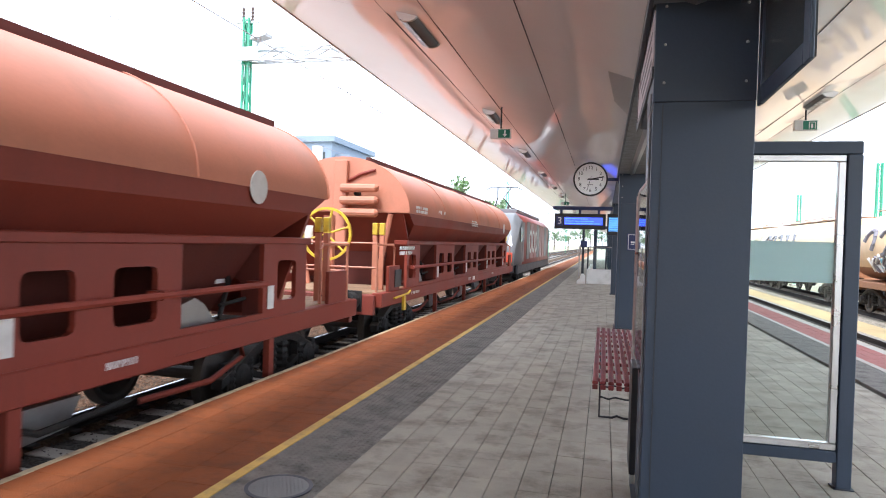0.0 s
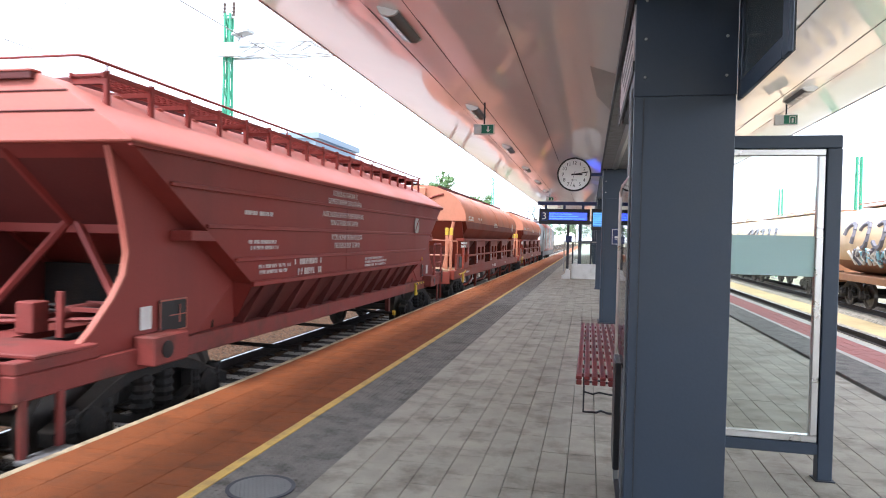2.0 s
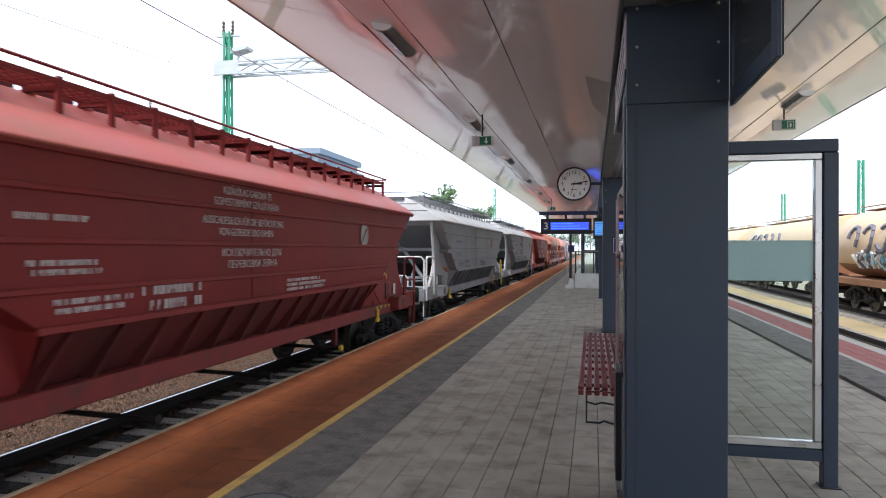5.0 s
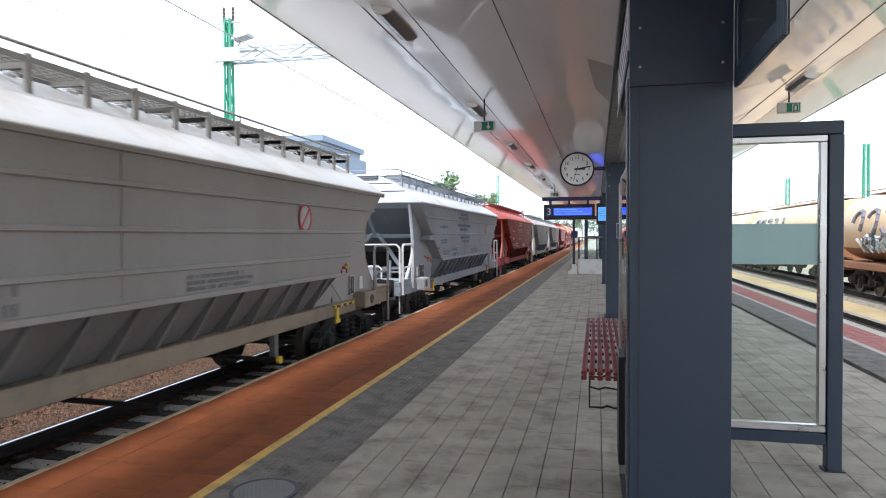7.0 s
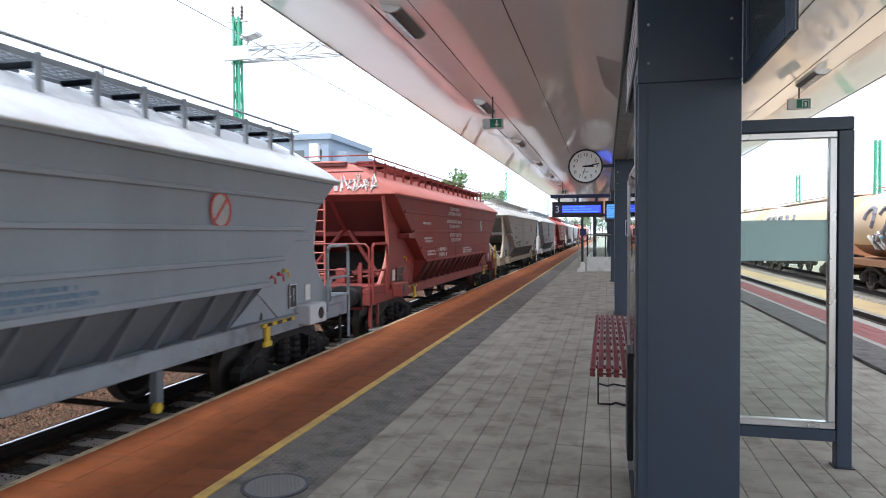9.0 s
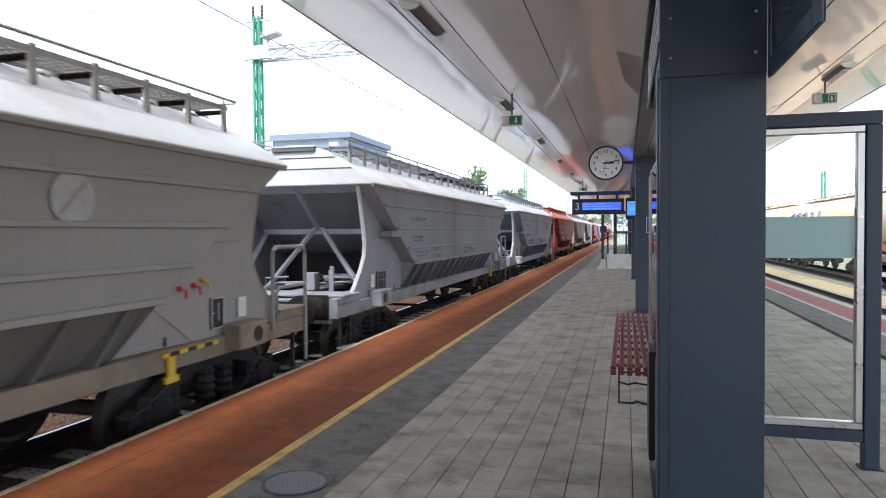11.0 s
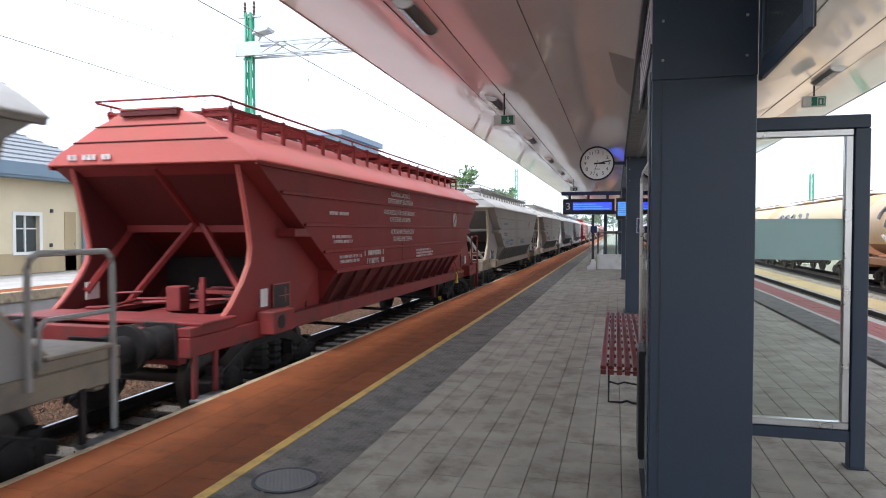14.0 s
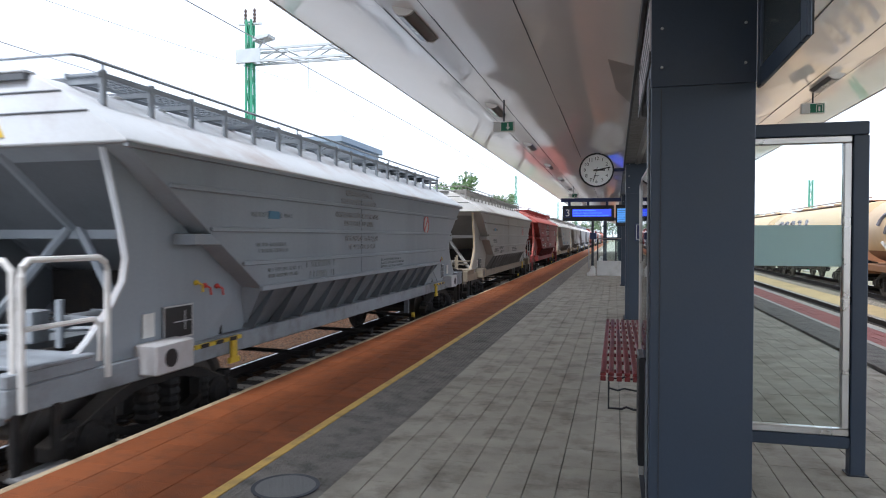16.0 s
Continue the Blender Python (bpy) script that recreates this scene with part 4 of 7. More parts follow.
def station_building():
    h = thing("station_building", "cream rendered station building with a tan dado and grey roof", "building")
    xw, y0, y1 = -20.7, -40.0, 23.4
    wins = [(18.85 - 3.4 * k, 19.85 - 3.4 * k) for k in range(0, 16)]
    # wall between the windows
    w = Shape()
    ys = sorted([y0, y1] + [v for p in wins for v in p])
    for a, b in zip(ys[:-1], ys[1:]):
        if any(abs(a - p[0]) < 1e-6 for p in wins):
            w.box(xw - 0.4, xw, a, b, 0.75, 0.8)
            w.box(xw - 0.4, xw, a, b, 2.12, 3.5)
        else:
            w.box(xw - 0.4, xw, a, b, 0.75, 3.5)
    part("wall", w, M["render_cream"], h, smooth=False)
    part("wall", Shape().box(-34, xw - 0.4, y0, y1, 0, 3.5), M["render_cream"], h)
    part("dado", Shape().box(xw - 0.4, xw + 0.03, y0, y1, 0, 0.75, 0.01), M["dado"], h, "tan dado with vertical streaks")
    for a, b in wins[:6]:
        win = part("window", Shape().box(xw - 0.2, xw - 0.15, a, b, 0.8, 2.12), M["pane"], h, "dark window with white surround")
        part("frame", Shape().box(xw - 0.02, xw + 0.03, a - 0.13, a, 0.72, 2.25).box(xw - 0.02, xw + 0.03, b, b + 0.13, 0.72, 2.25)
             .box(xw - 0.02, xw + 0.03, a, b, 2.12, 2.25), M["window_frame"], win)
        part("sill", Shape().box(xw - 0.1, xw + 0.07, a - 0.16, b + 0.16, 0.70, 0.80), M["window_frame"], win)
        part("mullion", Shape().box(xw - 0.15, xw - 0.1, (a + b) / 2 - 0.03, (a + b) / 2 + 0.03, 0.8, 2.12).box(xw - 0.15, xw - 0.1, a, b, 1.62, 1.67), M["window_frame"], win)
    part("eaves_board", Shape().box(-34.2, xw + 0.75, y0 - 0.6, y1 + 0.7, 3.42, 3.6).box(xw + 0.62, xw + 0.8, y0 - 0.6, y1 + 0.7, 3.5, 3.95), M["fascia"], h, "grey blue eaves board and gutter")
    roof = Shape()
    ex, ey0, ey1 = xw + 0.7, y0 - 0.6, y1 + 0.6
    roof.add([(ex, ey0, 3.9), (ex, ey1, 3.9), (-27.5, ey1 - 6.5, 7.6), (-27.5, ey0 + 6, 7.6), (-34.3, ey0, 3.9), (-34.3, ey1, 3.9)],
             [(0, 1, 2, 3), (1, 5, 2), (5, 4, 3, 2), (4, 0, 3), (0, 4, 5, 1)])
    part("roof", roof, M["roof_tile"], h, "grey shingled hipped roof", smooth=False)
    tiles = Shape()
    for k in range(18):
        f0 = k / 18
        x0, z0 = ex + (-27.5 - ex) * f0, 3.9 + 3.7 * f0
        tiles.box(x0 - 0.35, x0, ey0 + 6 * f0, ey1 - 6.5 * f0, z0 + 0.015, z0 + 0.05)
    part("tile_courses", tiles, M["roof_tile"], h, smooth=False)
    part("downpipe", Shape().tube([(xw + 0.16, 21.85, 3.5), (xw + 0.16, 21.85, 0.05)], 0.11, 10), M["fascia"], h, "grey blue downpipe")
    d = part("door", Shape().box(xw + 0.0, xw + 0.03, 21.0, 21.55, 0.02, 2.3), M["dado"], h, "tan door")
    part("door_handle", Shape().box(xw + 0.03, xw + 0.06, 21.45, 21.5, 1.0, 1.1), M["steel"], d)
    for (y, z) in ((20.35, 2.25), (20.3, 0.95)):
        part("wall_box", Shape().box(xw, xw + 0.06, y, y + 0.1, z, z + 0.14), M["dark_metal"], h)
    part("annex_wall", Shape().box(-30, -21.4, 23.4, 28.5, 0, 3.1), M["render_cream"], h, "cream annex wall")
    for k in range(6):
        part("pilaster", Shape().box(-21.4, -21.34, 23.6 + 0.8 * k, 23.75 + 0.8 * k, 0, 2.9), M["dado"], h, "tan pilaster strip")


def station_signs():
    """Clock, name board and lattice bracket at the end of the station building."""
    k = thing("platform_clock", "round white platform clock with a blue rim on a short arm", "clock")
    part("rim", Shape().disc("y", (0, -0.1, 0), 0.36, 0.2, 28, 0.32), M["navy"], k, "blue rim")
    part("dial", Shape().disc("y", (0, -0.08, 0), 0.325, 0.16, 28), M["clock_face"], k)
    for name, deg, length in (("hour_hand", 0, 0.17), ("minute_hand", 11, 0.27)):
        part(name, Shape().box(-0.04, length, -0.092, -0.086, -0.014, 0.014), M["black"], k).rotation_euler = (0, -radians(deg), 0)
    part("arm", Shape().box(-0.55, -0.35, -0.03, 0.03, -0.03, 0.03), M["navy"], k)
    k.location = (-20.1, 22.15, 2.42)
    b = thing("name_board", "blue station board with white lines on two posts", "sign")
    part("board", Shape().box(-0.6, 0.6, -0.05, 0.05, 2.05, 2.8, 0.01), M["navy"], b)
    part("text_bars", Shape().box(-0.5, 0.45, -0.056, -0.05, 2.52, 2.62).box(-0.5, 0.1, -0.056, -0.05, 2.25, 2.32), M["white_paint"], b)
    for x in (-0.5, 0.5):
        part("post", Shape().box(x - 0.04, x + 0.04, -0.04, 0.04, 0, 2.05), M["fascia"], b)
    b.location = (-20.2, 24.4, 0)
    g = thing("lattice_bracket", "dark lattice girder under the eaves of the station canopy", "beam")
    for z in (2.82, 3.12):
        part("chord", Shape().box(-20.9, -17.9, 25.17, 25.23, z - 0.025, z + 0.025), M["dark_metal"], g)
    for q in range(10):
        x = -20.9 + 0.3 * q
        part("web", Shape().tube([(x, 25.2, 2.82), (x + 0.3, 25.2, 3.12)], 0.018, 4).tube([(x, 25.2, 3.12), (x + 0.3, 25.2, 2.82)], 0.018, 4), M["dark_metal"], g)
    for x in (-20.9, -17.9):
        part("post", Shape().box(x - 0.06, x + 0.06, 25.14, 25.26, 0, 3.15), M["fascia"], g)


station_building()
station_signs()


def lattice_mast(x, y, height, name="catenary_mast", w=0.34, label="green lattice steel catenary mast"):
    m = thing(name, label, "mast", "catenary masts")
    a, b = w / 2, w / 2 * 0.7
    for sx in (-1, 1):
        for sy in (-1, 1):
            part("leg", Shape().loft([[(sx * a + u, sy * a + v, 0) for u, v in ((-.03, -.03), (.03, -.03), (.03, .03), (-.03, .03))],
                                      [(sx * b + u, sy * b + v, height) for u, v in ((-.03, -.03), (.03, -.03), (.03, .03), (-.03, .03))]]), M["mast_green"], m)
    lace = Shape()
    n = int(height / 0.55)
    for k in range(n):
        z0, z1 = height * k / n, height * (k + 1) / n
        r0, r1 = a + (b - a) * k / n, a + (b - a) * (k + 1) / n
        s = 1 if k % 2 else -1
        for q in (-1, 1):
            lace.tube([(-s * r0, q * r0, z0), (s * r1, q * r1, z1)], 0.018, 4)
            lace.tube([(q * r0, -s * r0, z0), (q * r1, s * r1, z1)], 0.018, 4)
    part("lacing", lace, M["mast_green"], m)
    part("footing", Shape().box(-0.4, 0.4, -0.4, 0.4, -0.15, 0.12, 0.02), M["concrete"], m)
    m.location = (x, y, -0.95)
    return m


MX, MY = -11.34, 18.9
mast = lattice_mast(MX, MY, 9.45, w=0.24)
for s in (-0.16, 0.16):
    part("insulator", Shape().lathe("z", (s, 0, 9.62), [(0.02, -0.28), (0.05, -0.26), (0.05, -0.2), (0.03, -0.18), (0.055, -0.1), (0.03, -0.06), (0.055, 0.02), (0.03, 0.06), (0.05, 0.14), (0.02, 0.2)], 10), M["insulator"], mast)
part("cross_arm", Shape().box(-0.4, 0.4, -0.04, 0.04, 9.30, 9.36), M["mast_pale"], mast)
part("cross_arm", Shape().tube([(-0.75, 0, 4.85), (0, 0, 4.95)], 0.025, 6), M["mast_pale"], mast)
flood = part("floodlight", Shape().prism([(-0.28, -0.06), (0.25, 0.05), (0.28, 0.12), (-0.2, 0.10)], "y", -0.22, 0.22), M["mast_pale"], mast, "pale floodlight on a short arm")
flood.location = (0.55, -0.1, 8.75)
part("flood_arm", Shape().tube([(0.12, 0, 8.3), (0.5, -0.05, 8.75)], 0.03, 6), M["mast_pale"], mast)
lattice_mast(8.35, MY, 9.2)


def portal_beam():
    g = thing("portal_beam", "pale lattice portal beam spanning the tracks between green masts", "beam")
    x0, x1, z0, z1 = MX - 0.35, 8.6, 7.13, 7.5
    for z in (z0, z1):
        for y in (-0.2, 0.2):
            part("chord", Shape().box(x0, x1, MY + y - 0.035, MY + y + 0.035, z - 0.035, z + 0.035), M["mast_pale"], g)
    n = 26
    for k in range(n):
        a, b = x0 + (x1 - x0) * k / n, x0 + (x1 - x0) * (k + 1) / n
        web = Shape()
        for y in (-0.2, 0.2):
            web.tube([(a, MY + y, z0 if k % 2 else z1), (b, MY + y, z1 if k % 2 else z0)], 0.028, 4)
        web.tube([(a, MY - 0.2, z0), (b, MY + 0.2, z0)], 0.016, 4)
        part("web", web, M["mast_pale"], g)
    part("end_box", Shape().box(x0, x0 + 0.85, MY - 0.25, MY - 0.236, z0 - 0.03, z1 + 0.03), M["mast_pale"], g, "pale plate at the beam's end")
    for x in (-9.3, -5.35):
        part("hanger", Shape().box(x - 0.009, x + 0.009, MY - 0.009, MY + 0.009, 6.2, 7.75), M["mast_pale"], g)


portal_beam()

for x in (-5.35, -9.3):
    c = thing("overhead_line", "thin overhead contact wire with messenger wire and droppers", "wire", "overhead lines")
    part("contact_wire", Shape().tube([(x, -60, 4.62), (x, 260, 4.62)], 0.008, 5), M["wire"], c)
    pts = [(x, -40 + k * 58.9 / 10 + 0.0, 4.95 + 1.35 * (2 * ((k % 10) / 10) - 1) ** 2) for k in range(0, 51)]
    part("messenger_wire", Shape().tube(pts, 0.005, 4), M["wire"], c)
    for k in range(1, 50, 2):
        part("dropper", Shape().tube([pts[k], (x, pts[k][1], 4.62)], 0.003, 4), M["wire"], c)

for x, y, h in ((-11.3, 77, 9.8), (-11.3, 136, 9.8), (-11.3, 200, 9.8), (14.2, 40, 7.5), (14.2, 55, 6.9), (14.2, 90, 8.6), (14.2, 130, 8.6), (-3.2 + 9.0, 150, 8.5), (7.9, 190, 8.5)):
    lattice_mast(x, y, h, w=0.30)


def far_building():
    b = thing("far_building", "distant blue grey flat-roofed building with a stepped roof", "building")
    part("wall", Shape().box(-62, -47.2, 108, 128, -1, 18.4), M["far_block"], b)
    part("roof", Shape().box(-62.4, -46.5, 107.5, 128.5, 18.4, 19.4), M["far_block"], b)
    part("stair_tower", Shape().box(-47.2, -44.4, 109.5, 124, -1, 16.4), M["far_block"], b)
    for k in range(4):
        for j in range(4):
            win = part("window", Shape().box(-60.5 + 3.4 * k, -58.6 + 3.4 * k, 107.94, 108.0, 3 + 4 * j, 4.6 + 4 * j), M["pane"], b)
    part("tank", Shape().box(-50.5, -48.8, 107.2, 108, 14.6, 17.6), M["white_paint"], b, "white box on the facade")


far_building()


def tree(x, y, height, radius, seed, material, leaves=1600):
    r = random.Random(seed)
    t = thing("tree", "leafy green broadleaf tree in full summer foliage", "tree", "trees")
    trunk = Shape().tube([(0, 0, 0), (0.1, 0.05, height * 0.3), (-0.05, 0.1, height * 0.62)], 0.2, 8)
    for k in range(7):
        a = k * 0.9 + r.random()
        z = height * (0.28 + 0.07 * k)
        trunk.tube([(0, 0, z), (math.cos(a) * radius * 0.35, math.sin(a) * radius * 0.35, z + height * 0.12), (math.cos(a) * radius * 0.75, math.sin(a) * radius * 0.75, z + height * 0.2)], 0.06, 5)
    part("trunk", trunk, M["bark"], t)
    clumps = [(Vector((r.uniform(-0.75, 0.75) * radius, r.uniform(-0.75, 0.75) * radius, height * r.uniform(0.42, 0.93))), radius * r.uniform(0.22, 0.42)) for _ in range(17)]
    crown = Shape()
    for _ in range(leaves):
        c, cr = r.choice(clumps)
        d = Vector((r.gauss(0, 1), r.gauss(0, 1), r.gauss(0, 0.8))).normalized()
        p = c + d * cr * r.random() ** 0.4
        u = Vector((r.gauss(0, 1), r.gauss(0, 1), r.gauss(0, 1))).normalized()
        v = u.cross(d).normalized()
        s = r.uniform(0.12, 0.3) * radius / 3
        crown.add([p - u * s, p + v * s * 0.6, p + u * s * 1.2, p - v * s * 0.6], [(0, 1, 2, 3)])
    part("crown", crown, material, t, smooth=False)
    t.location = (x, y, -0.95)


tree(-20.3, 88, 11.2, 3.3, 1, M["leaf"], 2600)
tree(-24.5, 96, 10.0, 3.0, 2, M["leaf"], 1600)
tree(-17.8, 104, 9.6, 2.6, 3, M["leaf"], 1600)
for k in range(16):
    tree(-22 + 5.2 * k, 300 + 9 * ((k * 7) % 5), 10 + (k * 5) % 4, 4.6, 20 + k, M["far_leaf"], 700)


# ---- the train: wagons along +y, at the rail's level ----
LEN_B, LEN_A = 15.14, 18.8
WHEEL = 0.46
SPINNING = []


def bogie(parent, y):
    b = part("bogie", Shape().box(-0.75, 0.75, -0.18, 0.18, 0.42, 0.68, 0.03), M["bogie"], parent, "grimy black two-axle bogie")
    b.location = (0, y, 0)
    for s in (-1, 1):
        x = s * 1.0
        arch = [(-1.32, 0.50), (-0.98, 0.62), (-0.62, 0.78), (-0.34, 0.86), (0.34, 0.86), (0.62, 0.78), (0.98, 0.62), (1.32, 0.50)]
        part("side_frame", Shape().prism(arch + [(q, z - 0.11) for q, z in arch[::-1]], "x", x - 0.07, x + 0.07), M["bogie"], b, smooth=False)
        part("frame_top", Shape().prism([(q, z + 0.002) for q, z in arch] + [(q, z + 0.014) for q, z in arch[::-1]], "x", x - 0.08, x + 0.08), M["dust"], b, "dusty top of the frame", smooth=False)
        bow = [(-0.78, 0.56), (-0.4, 0.42), (0.0, 0.37), (0.4, 0.42), (0.78, 0.56)]
        part("lower_bow", Shape().prism(bow + [(q, z - 0.075) for q, z in bow[::-1]], "x", x - 0.02, x + 0.07), M["bogie"], b, smooth=False)
        for q in (-0.16, 0.16):
            part("bolster_spring", Shape().lathe("z", (x + s * 0.02, q, 0.58), [(0.09, -0.18), (0.12, -0.13), (0.09, -0.09), (0.12, -0.04), (0.09, 0.0), (0.12, 0.04), (0.09, 0.09), (0.12, 0.13), (0.09, 0.18)], 8), M["bogie"], b)
        for q in (-1.15, -0.65, 0.65, 1.15):
            part("pedestal", Shape().box(x - 0.06, x + 0.06, q - 0.045, q + 0.045, 0.34, 0.66), M["bogie"], b)
        for yy in (-0.9, 0.9):
            part("axle_box", Shape().lathe("x", (x, yy, WHEEL), [(0.17, -0.08), (0.17, s * 0.09 if s > 0 else -0.09), (0.12, s * 0.13)] if s > 0 else [(0.12, -0.13), (0.17, -0.09), (0.17, 0.08)], 12), M["bogie"], b)
            for q in (-0.2, 0.2):
                part("spring", Shape().lathe("z", (x + s * 0.02, yy + q, 0.5), [(0.07, -0.16), (0.085, -0.12), (0.07, -0.08), (0.085, -0.04), (0.07, 0.0), (0.085, 0.04), (0.07, 0.08), (0.085, 0.12), (0.07, 0.16)], 8), M["bogie"], b)
        part("brake_block", Shape().box(x - 0.3, x - 0.2, -0.44, -0.36, 0.25, 0.6), M["bogie"], b)
    for yy in (-0.9, 0.9):
        w = Shape()
        for s in (-1, 1):
            c = s * 0.755
            prof = [(0.05, c - 0.07), (0.16, c - 0.06), (0.36, c - 0.035), (0.40, c - 0.068), (WHEEL + 0.028 if s < 0 else WHEEL, c - 0.068), (WHEEL, c), (WHEEL if s < 0 else WHEEL + 0.028, c + 0.068), (0.40, c + 0.068), (0.36, c + 0.035), (0.16, c + 0.06), (0.05, c + 0.07)]
            w.lathe("x", (0, 0, 0), prof, 28)
            for k in range(4):
                a = k * math.pi / 2
                w.box(c + s * 0.03, c + s * 0.05, 0.27 * math.cos(a) - 0.03, 0.27 * math.cos(a) + 0.03, 0.27 * math.sin(a) - 0.03, 0.27 * math.sin(a) + 0.03)
        w.tube([(-0.95, 0, 0), (0.95, 0, 0)], 0.08, 10)
        ws = part("wheelset", w, M["wheel"], b, "steel wheels on an axle")
        ws.location = (0, yy, WHEEL)
        SPINNING.append(ws)
    return b


def buffers(parent, half, material, bx=1.28):
    for e in (-1, 1):
        yb = e * (half - 0.62)
        part("buffer_beam", Shape().box(-bx, bx, min(yb, yb + e * 0.12), max(yb, yb + e * 0.12), 0.80, 1.165, 0.012), material, parent, "grimy end beam")
        for s in (-1, 1):
            part("buffer_flange", Shape().box(s * 0.875 - 0.19, s * 0.875 + 0.19, min(yb + e * 0.12, yb + e * 0.15), max(yb + e * 0.12, yb + e * 0.15), 0.86, 1.24, 0.006), M["bogie"], parent)
        for s in (-1, 1):
            prof = [(0.165, 0.12), (0.165, 0.36), (0.135, 0.37), (0.135, 0.58), (0.23, 0.585), (0.235, 0.605), (0.18, 0.62), (0.02, 0.625)]
            part("buffer", Shape().lathe("y", (s * 0.875, yb, 1.05), [(r, e * q) for r, q in prof], 16), M["bogie"], parent, "black round buffer")
        part("coupling", Shape().tube([(0, yb + e * 0.1, 1.0), (0, yb + e * 0.3, 0.98), (0, yb + e * 0.45, 0.75), (0, yb + e * 0.5, 0.6)], 0.05, 6), M["bogie"], parent)
        for s in (-0.35, 0.35):
            part("brake_hose", Shape().tube([(s, yb + e * 0.1, 0.95), (s, yb + e * 0.35, 0.9), (s * 0.8, yb + e * 0.5, 0.6), (s * 0.5, yb + e * 0.6, 0.5)], 0.025, 6), M["black"], parent)
            

def text_rows(shape, x, rows):
    """Rows of small upright bars for stencilled writing that cannot be read: (y, z, length, height)."""
    for y, z, length, h in rows:
        k = 0.0
        r = random.Random(int(abs(y) * 31 + z * 77))
        while k < length:
            w = h * r.uniform(0.35, 0.75)
            if r.random() < 0.84:
                cut = r.choice((0.0, 0.0, 0.45))
                shape.box(min(x, x * 1.003), max(x, x * 1.003), y + k, y + k + w * 0.8, z + cut * h, z + h)
                if cut:
                    shape.box(min(x, x * 1.003), max(x, x * 1.003), y + k, y + k + w * 0.35, z, z + cut * h)
            k += w * 1.15
    return shape


STENCILS = [("KIZ\u00c1R\u00d3LAG GABONA \u00c9S", -0.985, 2.83, 1.09), ("SZEMESTERM\u00c9NY SZ\u00c1LL\u00cdT\u00c1S\u00c1RA", -0.97, 2.735 - 0.03, 1.48),
            ("AUSSCHLIESSLICH F\u00dcR DIE BEF\u00d6RDERUNG", -1.015, 2.50, 1.81), ("VON GETREIDE UND SAMEN", -1.0, 2.375, 1.23),
            ("\u0418\u0421\u041a\u041b\u042e\u0427\u0418\u0422\u0415\u041b\u042c\u041d\u041e \u0414\u041b\u042f", -0.86, 2.145, 1.38), ("\u041f\u0415\u0420\u0415\u0412\u041e\u0417\u041a\u0418 \u0417\u0415\u0420\u041d\u0410", -0.855, 2.015, 1.15)]
STENCIL_WIDTH = {}


def stencil(parent, s, x, ink):
    """Six centred rows of stencilled words on a side sheet."""
    for text, y, z, width in STENCILS:
        ob = writing(text, 0.118, Matrix.Identity(4), ink, parent, "lettering", 0.002)
        if text not in STENCIL_WIDTH:
            bpy.context.view_layer.update()
            STENCIL_WIDTH[text] = max(0.2, ob.dimensions.x)
        k = width / STENCIL_WIDTH[text]
        ob.matrix_local = Matrix(((0, 0, s, x), (s * k, 0, 0, y * s), (0, 1, 0, z), (0, 0, 0, 1)))


